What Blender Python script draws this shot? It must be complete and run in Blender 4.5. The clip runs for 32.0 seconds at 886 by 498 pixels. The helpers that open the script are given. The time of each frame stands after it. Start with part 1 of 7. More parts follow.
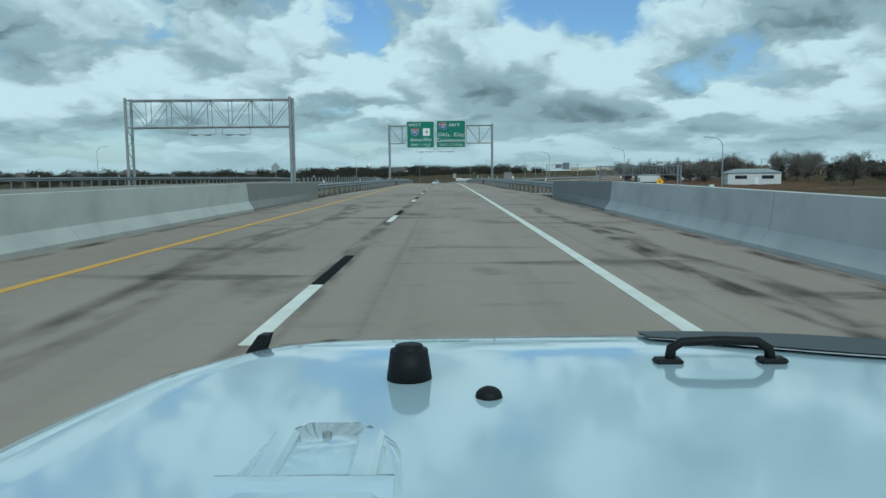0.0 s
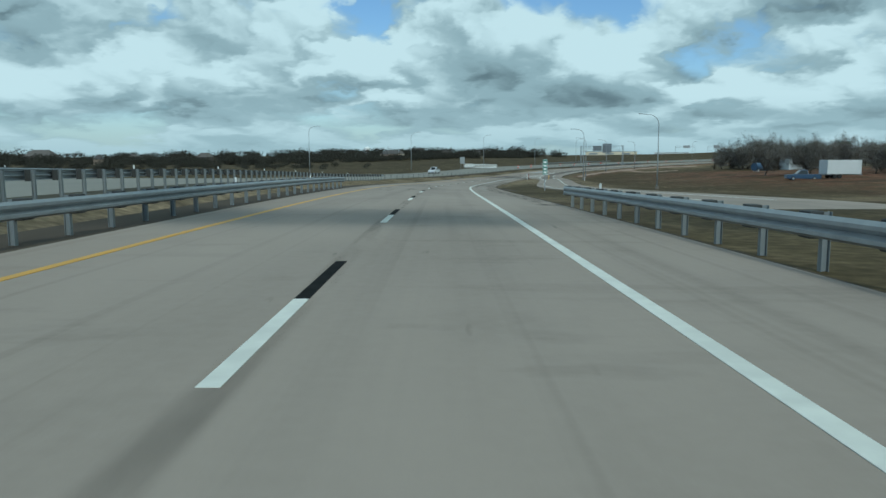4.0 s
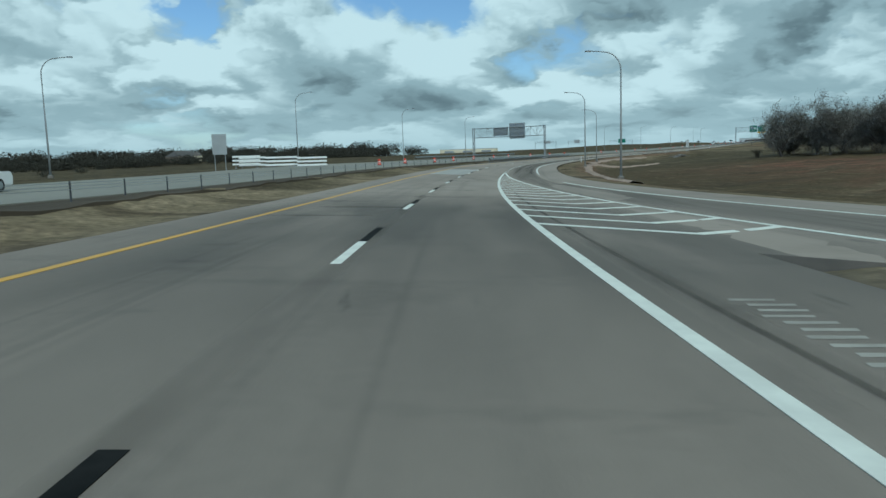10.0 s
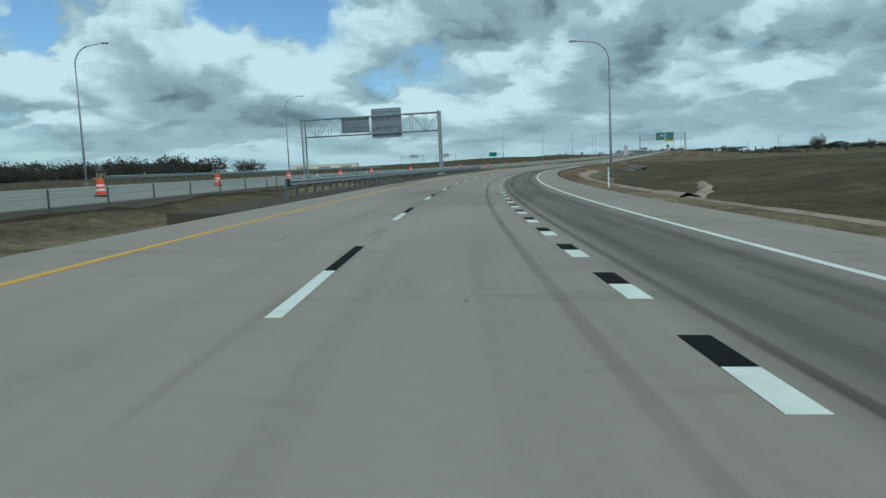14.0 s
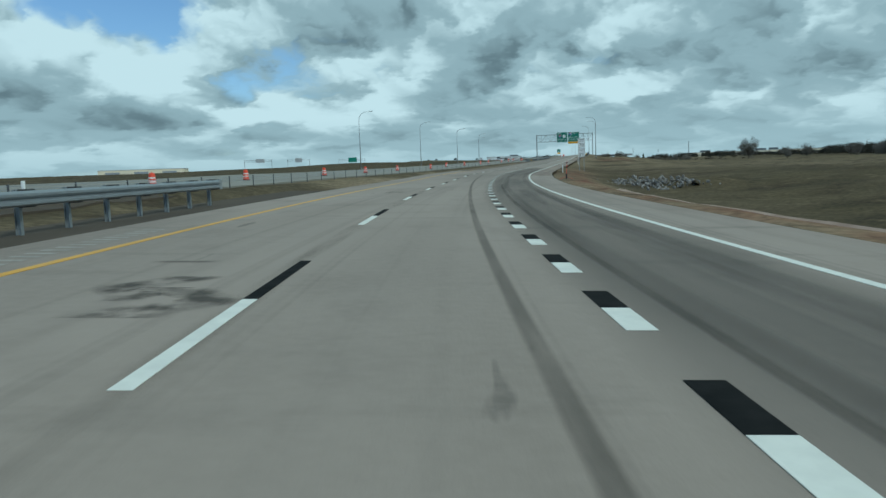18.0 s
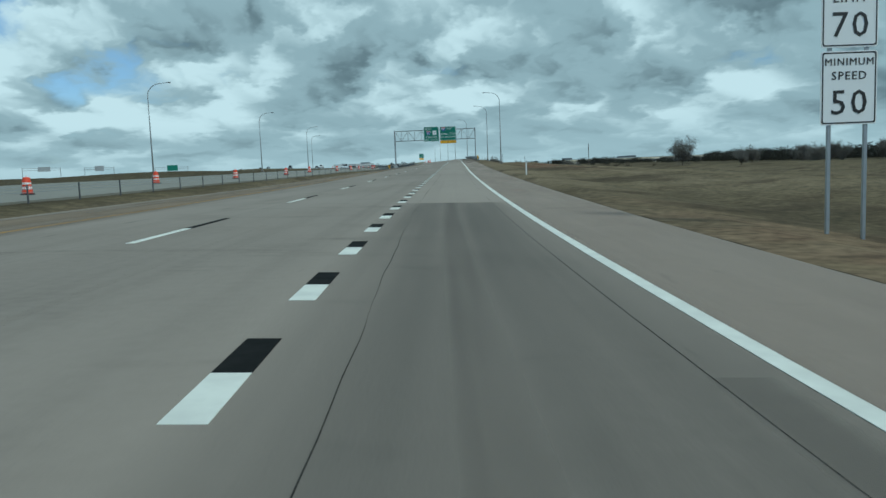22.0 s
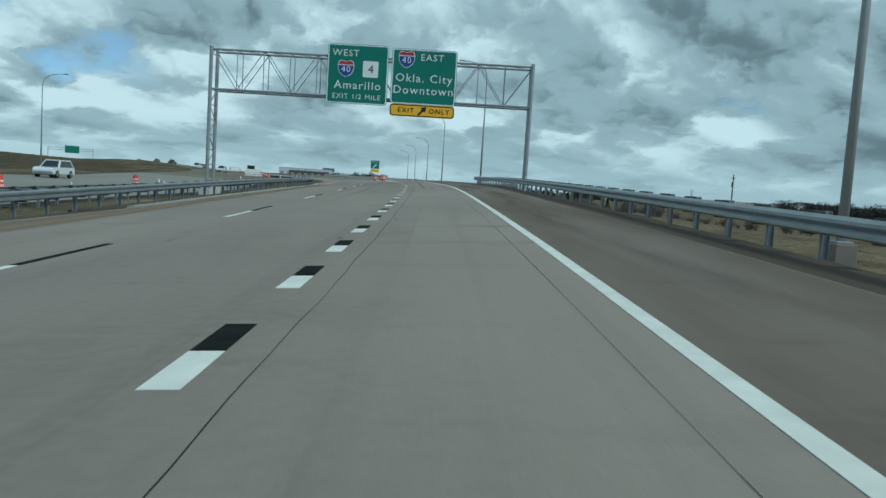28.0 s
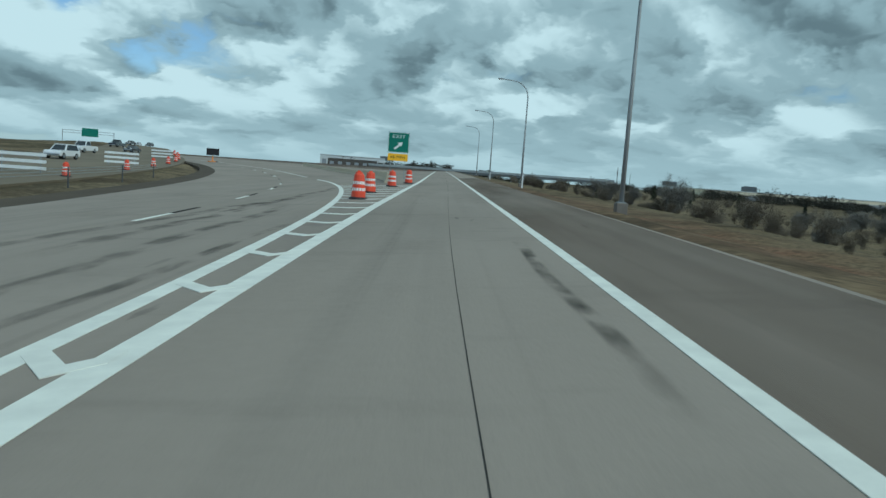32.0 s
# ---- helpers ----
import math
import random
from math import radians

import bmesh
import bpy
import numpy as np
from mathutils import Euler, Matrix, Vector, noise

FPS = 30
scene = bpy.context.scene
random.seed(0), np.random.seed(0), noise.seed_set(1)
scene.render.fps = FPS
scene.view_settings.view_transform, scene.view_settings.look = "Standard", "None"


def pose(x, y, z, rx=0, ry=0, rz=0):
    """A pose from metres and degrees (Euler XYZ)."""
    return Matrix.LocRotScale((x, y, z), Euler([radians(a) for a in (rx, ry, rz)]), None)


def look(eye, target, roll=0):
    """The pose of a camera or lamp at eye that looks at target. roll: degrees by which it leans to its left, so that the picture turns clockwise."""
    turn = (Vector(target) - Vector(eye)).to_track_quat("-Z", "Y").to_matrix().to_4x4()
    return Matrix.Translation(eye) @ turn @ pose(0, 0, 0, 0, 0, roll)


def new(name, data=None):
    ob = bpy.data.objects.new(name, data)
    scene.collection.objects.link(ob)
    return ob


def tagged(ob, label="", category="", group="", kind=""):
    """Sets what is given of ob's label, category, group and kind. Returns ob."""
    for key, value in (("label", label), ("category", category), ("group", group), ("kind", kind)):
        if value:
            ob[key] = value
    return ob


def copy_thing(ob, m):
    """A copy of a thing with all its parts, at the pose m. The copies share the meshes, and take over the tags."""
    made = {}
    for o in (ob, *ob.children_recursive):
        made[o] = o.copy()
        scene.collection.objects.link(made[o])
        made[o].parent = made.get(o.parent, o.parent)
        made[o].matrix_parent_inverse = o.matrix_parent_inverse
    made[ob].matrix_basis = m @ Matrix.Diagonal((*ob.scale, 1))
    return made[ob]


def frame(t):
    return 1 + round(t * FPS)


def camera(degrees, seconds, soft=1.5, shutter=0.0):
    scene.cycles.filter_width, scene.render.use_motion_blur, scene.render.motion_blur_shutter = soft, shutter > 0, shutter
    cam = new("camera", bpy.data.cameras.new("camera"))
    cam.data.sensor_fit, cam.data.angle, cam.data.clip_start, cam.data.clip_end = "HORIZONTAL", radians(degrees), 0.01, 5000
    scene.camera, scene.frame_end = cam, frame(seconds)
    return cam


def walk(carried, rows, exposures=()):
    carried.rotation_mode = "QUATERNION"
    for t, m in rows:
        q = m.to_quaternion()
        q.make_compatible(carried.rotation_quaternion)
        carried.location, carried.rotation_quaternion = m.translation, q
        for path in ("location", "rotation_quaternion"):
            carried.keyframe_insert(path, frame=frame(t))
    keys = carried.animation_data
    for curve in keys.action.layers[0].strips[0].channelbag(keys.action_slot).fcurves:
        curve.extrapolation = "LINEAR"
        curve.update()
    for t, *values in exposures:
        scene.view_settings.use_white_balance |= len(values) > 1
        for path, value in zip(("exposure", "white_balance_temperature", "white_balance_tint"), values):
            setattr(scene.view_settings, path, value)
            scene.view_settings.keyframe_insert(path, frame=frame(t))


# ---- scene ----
# The drive: seconds, x, y, z, yaw, pitch, roll.
ROWS = [
    (0.0, -0.00, 0.00, 0.00, 0.00, -5.90, 0.49),
    (0.5, 0.03, 15.61, 0.04, -0.10, -6.18, 0.25),
    (1.0, 0.05, 30.99, 0.04, -0.19, -6.38, -0.07),
    (1.5, 0.07, 46.20, 0.03, -0.24, -6.37, -0.08),
    (2.0, 0.08, 61.36, 0.00, -0.23, -6.44, -0.02),
    (2.5, 0.15, 76.58, -0.06, -0.39, -6.59, -0.14),
    (3.0, 0.25, 91.78, -0.14, -0.40, -6.76, -0.29),
    (3.5, 0.26, 106.92, -0.25, -0.00, -6.93, -0.20),
    (4.0, 0.19, 121.98, -0.41, 0.23, -7.11, 0.16),
    (4.5, 0.10, 136.95, -0.63, 0.23, -7.35, 0.68),
    (5.0, 0.04, 151.80, -0.90, -0.03, -7.64, 1.28),
    (5.5, 0.08, 166.49, -1.24, -0.55, -7.90, 1.82),
    (6.0, 0.29, 180.98, -1.63, -1.30, -7.97, 2.12),
    (6.5, 0.72, 195.25, -2.04, -2.20, -7.95, 2.25),
    (7.0, 1.38, 209.34, -2.46, -3.27, -7.84, 2.32),
    (7.5, 2.43, 223.24, -2.85, -5.16, -7.78, 2.25),
    (8.0, 3.92, 237.05, -3.18, -7.04, -7.67, 2.27),
    (8.5, 5.83, 250.83, -3.45, -8.41, -7.47, 2.28),
    (9.0, 8.06, 264.70, -3.65, -9.63, -7.38, 2.06),
    (9.5, 10.58, 278.73, -3.82, -10.99, -7.21, 1.88),
    (10.0, 13.45, 292.84, -4.02, -12.09, -6.98, 1.78),
    (10.5, 16.64, 307.01, -4.18, -13.30, -6.88, 1.74),
    (11.0, 20.14, 321.14, -4.30, -14.59, -6.64, 1.93),
    (11.5, 23.95, 335.10, -4.35, -15.90, -6.47, 2.54),
    (12.0, 28.03, 348.84, -4.35, -17.20, -6.27, 3.03),
    (12.5, 32.38, 362.37, -4.31, -18.48, -6.08, 3.18),
    (13.0, 36.96, 375.59, -4.20, -19.78, -6.00, 3.09),
    (13.5, 41.86, 388.77, -4.08, -21.09, -6.02, 2.78),
    (14.0, 47.07, 401.75, -4.03, -22.66, -6.13, 2.51),
    (14.5, 52.60, 414.57, -4.00, -24.10, -6.21, 2.31),
    (15.0, 58.41, 427.23, -3.99, -25.31, -6.21, 2.20),
    (15.5, 64.48, 439.76, -3.96, -26.41, -6.10, 2.18),
    (16.0, 70.79, 452.16, -3.90, -27.80, -5.95, 2.24),
    (16.5, 77.43, 464.43, -3.85, -29.15, -6.05, 2.10),
    (17.0, 84.39, 476.57, -3.80, -30.50, -6.08, 2.12),
    (17.5, 91.60, 488.54, -3.72, -31.82, -6.05, 2.19),
    (18.0, 99.13, 500.34, -3.62, -33.35, -6.03, 2.08),
    (18.5, 107.04, 511.98, -3.53, -35.12, -6.08, 1.92),
    (19.0, 115.35, 523.46, -3.45, -36.92, -6.13, 1.83),
    (19.5, 124.09, 534.79, -3.38, -38.62, -6.14, 1.89),
    (20.0, 133.21, 545.96, -3.30, -39.95, -6.11, 1.91),
    (20.5, 142.67, 557.05, -3.15, -41.18, -6.07, 1.72),
    (21.0, 152.47, 568.03, -2.95, -42.40, -6.05, 1.66),
    (21.5, 162.56, 578.89, -2.84, -43.67, -6.05, 2.00),
    (22.0, 172.92, 589.62, -2.70, -44.75, -5.80, 2.21),
    (22.5, 183.50, 600.27, -2.50, -45.35, -5.33, 1.89),
    (23.0, 194.22, 610.87, -2.24, -45.70, -5.16, 1.29),
    (23.5, 205.04, 621.48, -1.95, -45.72, -5.08, 0.68),
    (24.0, 215.92, 632.14, -1.62, -45.84, -4.89, 0.40),
    (24.5, 226.87, 642.83, -1.27, -45.92, -4.77, 0.09),
    (25.0, 237.86, 653.50, -0.90, -46.09, -4.68, -0.35),
    (25.5, 248.83, 664.12, -0.50, -46.17, -4.55, -0.88),
    (26.0, 259.71, 674.70, -0.09, -45.91, -4.59, -1.46),
    (26.5, 270.47, 685.22, 0.32, -45.82, -4.62, -2.06),
    (27.0, 281.09, 695.59, 0.72, -46.03, -4.56, -2.66),
    (27.5, 291.57, 705.74, 1.14, -46.34, -4.49, -3.20),
    (28.0, 301.80, 715.66, 1.53, -46.11, -4.59, -3.63),
    (28.5, 311.82, 725.44, 1.93, -45.85, -4.65, -3.85),
    (29.0, 321.61, 735.15, 2.32, -45.42, -4.78, -3.95),
    (29.5, 331.33, 744.88, 2.68, -44.81, -4.83, -3.96),
    (30.0, 340.92, 754.72, 3.00, -44.00, -4.84, -4.13),
    (30.5, 350.32, 764.78, 3.23, -43.00, -5.05, -4.24),
    (31.0, 359.49, 774.98, 3.46, -41.89, -5.35, -4.31),
    (31.5, 368.47, 785.31, 3.66, -41.11, -5.62, -4.26),
    (32.0, 377.33, 795.70, 3.81, -40.67, -5.77, -4.12),
]
cam = camera(62.2, 32.0, soft=1.5)
walk(cam, [(t, pose(x, y, z, 90 + p, r, w)) for t, x, y, z, w, p, r in ROWS],
     exposures=[(0.0, 0.04, 5720, -4), (32.0, 0.04, 5720, -4)])

# ---- light ----
SUN_AZ, SUN_EL, SKY_SEED = radians(168), radians(40), 3.0
world = bpy.data.worlds.new("sky")
scene.world = world
world.use_nodes = True


def build_sky(nt):
    n, l = nt.nodes, nt.links
    n.clear()
    out, bg = n.new("ShaderNodeOutputWorld"), n.new("ShaderNodeBackground")
    sky = n.new("ShaderNodeTexSky")
    sky.sky_type, sky.sun_disc = "NISHITA", False
    sky.sun_elevation, sky.sun_rotation = SUN_EL, SUN_AZ
    sky.air_density, sky.dust_density = 1.0, 0.6
    co = n.new("ShaderNodeTexCoord")
    sep = n.new("ShaderNodeSeparateXYZ")
    l.new(co.outputs["Generated"], sep.inputs[0])

    def math_node(op, a, b=None, c=None, clamp=False):
        m = n.new("ShaderNodeMath")
        m.operation, m.use_clamp = op, clamp
        for i, v in enumerate((a, b, c)):
            if v is None:
                continue
            if isinstance(v, (int, float)):
                m.inputs[i].default_value = v
            else:
                l.new(v, m.inputs[i])
        return m.outputs[0]

    # cumulus: bearing against the logarithm of height, so the heaps shrink towards the horizon
    up = math_node("MAXIMUM", sep.outputs["Z"], 0.0)
    bearing = math_node("ARCTAN2", sep.outputs["X"], sep.outputs["Y"])
    climb = math_node("LOGARITHM", math_node("ADD", up, 0.075), math.e)

    def place(kx, ky, lift=0.0, seed=0.0, push=None):
        v = n.new("ShaderNodeCombineXYZ")
        x, y = math_node("MULTIPLY", bearing, kx), math_node("MULTIPLY", math_node("ADD", climb, lift), ky)
        if push is not None:
            x, y = math_node("ADD", x, push), math_node("SUBTRACT", y, push)
        l.new(x, v.inputs[0])
        l.new(y, v.inputs[1])
        v.inputs[2].default_value = seed
        return v.outputs[0]

    def fbm(kx, ky, detail, rough, lift=0.0, seed=0.0, push=None):
        t = n.new("ShaderNodeTexNoise")
        t.inputs["Scale"].default_value, t.inputs["Detail"].default_value = 1.0, detail
        t.inputs["Roughness"].default_value = rough
        l.new(place(kx, ky, lift, seed, push), t.inputs["Vector"])
        return t.outputs["Fac"]

    def billow(kx, ky, lift, seed, push):
        t = n.new("ShaderNodeTexVoronoi")
        t.feature = "SMOOTH_F1"
        t.inputs["Scale"].default_value, t.inputs["Smoothness"].default_value = 1.0, 0.6
        t.inputs["Detail"].default_value, t.inputs["Roughness"].default_value = 2.5, 0.46
        l.new(place(kx, ky, lift, seed, push), t.inputs["Vector"])
        return math_node("SUBTRACT", 0.9, t.outputs["Distance"])

    def bump(b0, wb, z0, wz):
        """A soft round region of the sky, 1 in its middle."""
        p = math_node("MULTIPLY", math_node("SUBTRACT", bearing, b0), 1 / wb)
        q = math_node("MULTIPLY", math_node("SUBTRACT", up, z0), 1 / wz)
        r = math_node("ADD", math_node("MULTIPLY", p, p), math_node("MULTIPLY", q, q))
        return math_node("POWER", math.e, math_node("MULTIPLY", r, -1.0))

    wob = math_node("SUBTRACT", fbm(13.0, 5.5, 4.0, 0.55, seed=33.0), 0.5)
    hole = bump(0.16, 0.16, 0.205, 0.050)
    heavy = bump(1.15, 0.30, 0.15, 0.10)

    def field(lift):
        heap = fbm(5.6, 2.1, 4.0, 0.46, lift, SKY_SEED, math_node("MULTIPLY", wob, 0.5))
        return math_node("ADD", heap, math_node("MULTIPLY", math_node("SUBTRACT", billow(11.0, 4.3, lift, 5.0, math_node("MULTIPLY", wob, 1.6)), 0.5), 0.30))

    a, above = field(0.0), field(0.20)
    big = fbm(2.2, 1.5, 2.0, 0.5, seed=21.0)
    dens = math_node("ADD", a, math_node("MULTIPLY", math_node("SUBTRACT", big, 0.12), 0.5))
    dens = math_node("SUBTRACT", dens, math_node("MULTIPLY", hole, 0.27))
    dens = math_node("ADD", dens, math_node("MULTIPLY", math_node("SUBTRACT", bearing, 0.2), 0.11))
    cover = n.new("ShaderNodeMapRange")
    cover.inputs["From Min"].default_value, cover.inputs["From Max"].default_value = 0.27, 0.44
    cover.interpolation_type = "SMOOTHSTEP"
    l.new(dens, cover.inputs["Value"])
    thick = n.new("ShaderNodeMapRange")
    thick.inputs["From Min"].default_value, thick.inputs["From Max"].default_value = 0.50, 0.95
    l.new(dens, thick.inputs["Value"])
    lit = math_node("SUBTRACT", a, above)
    shade = math_node("MULTIPLY_ADD", lit, 2.25, 0.74)
    shade = math_node("ADD", shade, math_node("MULTIPLY", wob, 0.45))
    shade = math_node("SUBTRACT", shade, math_node("MULTIPLY", thick.outputs[0], 0.46))
    shade = math_node("SUBTRACT", shade, math_node("MULTIPLY", heavy, 0.13))
    tone = n.new("ShaderNodeValToRGB")
    tone.color_ramp.interpolation = "EASE"
    e = tone.color_ramp.elements
    e[0].position, e[0].color = 0.0, (0.140, 0.190, 0.212, 1)
    e[1].position, e[1].color = 1.0, (0.615, 0.725, 0.748, 1)
    mid = tone.color_ramp.elements.new(0.5)
    mid.color = (0.312, 0.405, 0.436, 1)
    l.new(shade, tone.inputs[0])
    skyc = n.new("ShaderNodeMix")
    skyc.data_type, skyc.blend_type = "RGBA", "MULTIPLY"
    skyc.inputs["Factor"].default_value = 1.0
    l.new(sky.outputs[0], skyc.inputs["A"])
    skyc.inputs["B"].default_value = (0.071, 0.083, 0.097, 1)
    mix = n.new("ShaderNodeMix")
    mix.data_type = "RGBA"
    l.new(cover.outputs[0], mix.inputs["Factor"])
    l.new(skyc.outputs["Result"], mix.inputs["A"])
    l.new(tone.outputs[0], mix.inputs["B"])
    # pale veil low over the horizon
    veil = n.new("ShaderNodeMix")
    veil.data_type = "RGBA"
    vr = n.new("ShaderNodeMapRange")
    vr.inputs["From Min"].default_value, vr.inputs["From Max"].default_value = 0.0, 0.075
    vr.inputs["To Min"].default_value, vr.inputs["To Max"].default_value = 0.85, 0.0
    l.new(sep.outputs["Z"], vr.inputs["Value"])
    l.new(vr.outputs[0], veil.inputs["Factor"])
    l.new(mix.outputs["Result"], veil.inputs["A"])
    veil.inputs["B"].default_value = (0.405, 0.515, 0.55, 1)
    l.new(veil.outputs["Result"], bg.inputs["Color"])
    bg.inputs["Strength"].default_value = 1.0
    l.new(bg.outputs[0], out.inputs[0])


build_sky(world.node_tree)
sun = new("sun", bpy.data.lights.new("sun", "SUN"))
sun.data.energy, sun.data.angle, sun.data.color = 1.7, radians(9), (0.97, 0.95, 0.885)
sun.matrix_world = look((0, 0, 100), (-math.sin(SUN_AZ) * math.cos(SUN_EL), -math.cos(SUN_AZ) * math.cos(SUN_EL), 100 - math.sin(SUN_EL)))

# ---- materials ----


def material(name, colour, rough=0.6, metal=0.0, second=None, scale=4.0, amount=0.5, bump=0.0, bump_scale=60.0, coat=0.0, spec=0.5, detail=6.0, stain=None, stain_scale=0.3, stain_amount=0.5, stretch=(1, 1, 1), coords="Object", random=0.0):
    m = bpy.data.materials.new(name)
    m.use_nodes = True
    n, l = m.node_tree.nodes, m.node_tree.links
    p = n["Principled BSDF"]
    p.inputs["Roughness"].default_value, p.inputs["Metallic"].default_value = rough, metal
    p.inputs["Coat Weight"].default_value, p.inputs["Specular IOR Level"].default_value = coat, spec
    p.inputs["Base Color"].default_value = (*colour, 1)
    co = n.new("ShaderNodeTexCoord")
    mp = n.new("ShaderNodeMapping")
    mp.inputs["Scale"].default_value = stretch
    l.new(co.outputs[coords], mp.inputs[0])

    def tex(s, d=detail, lo=0.35, hi=0.65):
        t = n.new("ShaderNodeTexNoise")
        t.inputs["Scale"].default_value, t.inputs["Detail"].default_value = s, d
        l.new(mp.outputs[0], t.inputs["Vector"])
        r = n.new("ShaderNodeMapRange")
        r.inputs["From Min"].default_value, r.inputs["From Max"].default_value = lo, hi
        l.new(t.outputs["Fac"], r.inputs["Value"])
        return r.outputs[0]

    def mixed(a, b, f, k):
        x = n.new("ShaderNodeMix")
        x.data_type = "RGBA"
        g = n.new("ShaderNodeMath")
        g.operation = "MULTIPLY"
        g.inputs[1].default_value = k
        l.new(f, g.inputs[0])
        l.new(g.outputs[0], x.inputs["Factor"])
        for sock, v in (("A", a), ("B", b)):
            if isinstance(v, tuple):
                x.inputs[sock].default_value = (*v, 1)
            else:
                l.new(v, x.inputs[sock])
        return x.outputs["Result"]

    c = colour
    if second:
        c = mixed(c, second, tex(scale), amount)
    if stain:
        c = mixed(c, stain, tex(stain_scale, 8.0, 0.48, 0.72), stain_amount)
    if random:
        info = n.new("ShaderNodeObjectInfo")
        h = n.new("ShaderNodeHueSaturation")
        r = n.new("ShaderNodeMapRange")
        r.inputs["To Min"].default_value, r.inputs["To Max"].default_value = 1 - random, 1 + random
        l.new(info.outputs["Random"], r.inputs["Value"])
        l.new(r.outputs[0], h.inputs["Value"])
        if isinstance(c, tuple):
            h.inputs["Color"].default_value = (*c, 1)
        else:
            l.new(c, h.inputs["Color"])
        c = h.outputs[0]
    if not isinstance(c, tuple):
        l.new(c, p.inputs["Base Color"])
    if bump:
        t = n.new("ShaderNodeTexNoise")
        t.inputs["Scale"].default_value, t.inputs["Detail"].default_value = bump_scale, 4.0
        l.new(mp.outputs[0], t.inputs["Vector"])
        b = n.new("ShaderNodeBump")
        b.inputs["Strength"].default_value, b.inputs["Distance"].default_value = bump, 0.01
        l.new(t.outputs["Fac"], b.inputs["Height"])
        l.new(b.outputs[0], p.inputs["Normal"])
    return m


M = {}


def road_material(name, colour, light, dark):
    m = material(name, colour, 0.82, second=light, scale=0.45, amount=0.75, stain=dark, stain_scale=0.16, stain_amount=0.65, bump=0.3, bump_scale=25, coords="UV", stretch=(1, 0.22, 1))
    n, l = m.node_tree.nodes, m.node_tree.links
    p = n["Principled BSDF"]
    base = p.inputs["Base Color"].links[0].from_socket
    co = n.new("ShaderNodeTexCoord")

    def layer(scale, stretch, lo, hi, to, mul, detail=8.0, bridge=False):
        nonlocal base
        mp = n.new("ShaderNodeMapping")
        mp.inputs["Scale"].default_value = stretch
        l.new(co.outputs["UV"], mp.inputs[0])
        t = n.new("ShaderNodeTexNoise")
        t.inputs["Scale"].default_value, t.inputs["Detail"].default_value = scale, detail
        l.new(mp.outputs[0], t.inputs["Vector"])
        r = n.new("ShaderNodeMapRange")
        r.inputs["From Min"].default_value, r.inputs["From Max"].default_value = lo, hi
        r.inputs["To Max"].default_value = mul
        l.new(t.outputs["Fac"], r.inputs["Value"])
        x = n.new("ShaderNodeMix")
        x.data_type = "RGBA"
        fac = r.outputs[0]
        if bridge:
            sp = n.new("ShaderNodeSeparateXYZ")
            l.new(co.outputs["UV"], sp.inputs[0])
            w = n.new("ShaderNodeMapRange")
            w.inputs["From Min"].default_value, w.inputs["From Max"].default_value = 40, 80
            w.inputs["To Min"].default_value, w.inputs["To Max"].default_value = 1.0, 0.25
            l.new(sp.outputs["Y"], w.inputs["Value"])
            k = n.new("ShaderNodeMath")
            k.operation = "MULTIPLY"
            l.new(fac, k.inputs[0])
            l.new(w.outputs[0], k.inputs[1])
            fac = k.outputs[0]
        l.new(fac, x.inputs["Factor"])
        l.new(base, x.inputs["A"])
        x.inputs["B"].default_value = (*to, 1)
        base = x.outputs["Result"]

    layer(1.0, (1.6, 0.02, 1), 0.50, 0.72, dark, 0.36, 3.0)      # tyre-darkened tracks
    layer(1.0, (0.45, 1.1, 1), 0.62, 0.72, dark, 0.45, 5.0)      # dark patches that lie across
    soot = tuple(v * 0.5 for v in dark)
    layer(1.0, (0.55, 0.30, 1), 0.57, 0.68, soot, 0.78, 4.0, True)   # damp blotches, most of them on the bridge
    layer(1.0, (0.16, 0.75, 1), 0.60, 0.67, soot, 0.85, 6.0, True)    # streaks across the bridge
    layer(1.0, (2.6, 0.35, 1), 0.70, 0.74, soot, 0.6, 3.0)           # small marks and debris
    layer(1.0, (3.4, 0.012, 1), 0.62, 0.70, soot, 0.22, 2.0)          # long skid lines
    layer(1.0, (6.0, 6.0, 1), 0.35, 0.75, light, 0.35, 6.0)     # aggregate speckle
    layer(1.0, (0.12, 0.05, 1), 0.45, 0.65, light, 0.5, 4.0)    # paler pours
    # three lots of concrete, each of its own shade
    sp = n.new("ShaderNodeSeparateXYZ")
    l.new(co.outputs["UV"], sp.inputs[0])
    lot = n.new("ShaderNodeValToRGB")
    far = n.new("ShaderNodeMapRange")
    far.inputs["From Max"].default_value = 1000.0
    l.new(sp.outputs["Y"], far.inputs["Value"])
    l.new(far.outputs[0], lot.inputs[0])
    e = lot.color_ramp.elements
    e[0].position, e[0].color = 0.04, (0.97, 0.97, 0.97, 1)
    e[1].position, e[1].color = 0.66, (0.83, 0.84, 0.84, 1)
    for where, v in ((0.06, 1.04), (0.235, 1.0), (0.25, 0.94), (0.36, 0.92), (0.46, 0.96), (0.58, 0.94)):
        lot.color_ramp.elements.new(where).color = (v, v, v, 1)
    newer = n.new("ShaderNodeMapRange")
    newer.inputs["From Min"].default_value, newer.inputs["From Max"].default_value = -1.9, -1.3
    l.new(sp.outputs["X"], newer.inputs["Value"])
    span = n.new("ShaderNodeValToRGB")
    l.new(far.outputs[0], span.inputs[0])
    e = span.color_ramp.elements
    e[0].position, e[0].color = 0.625, (0, 0, 0, 1)
    e[1].position, e[1].color = 0.665, (0.5, 0.5, 0.5, 1)
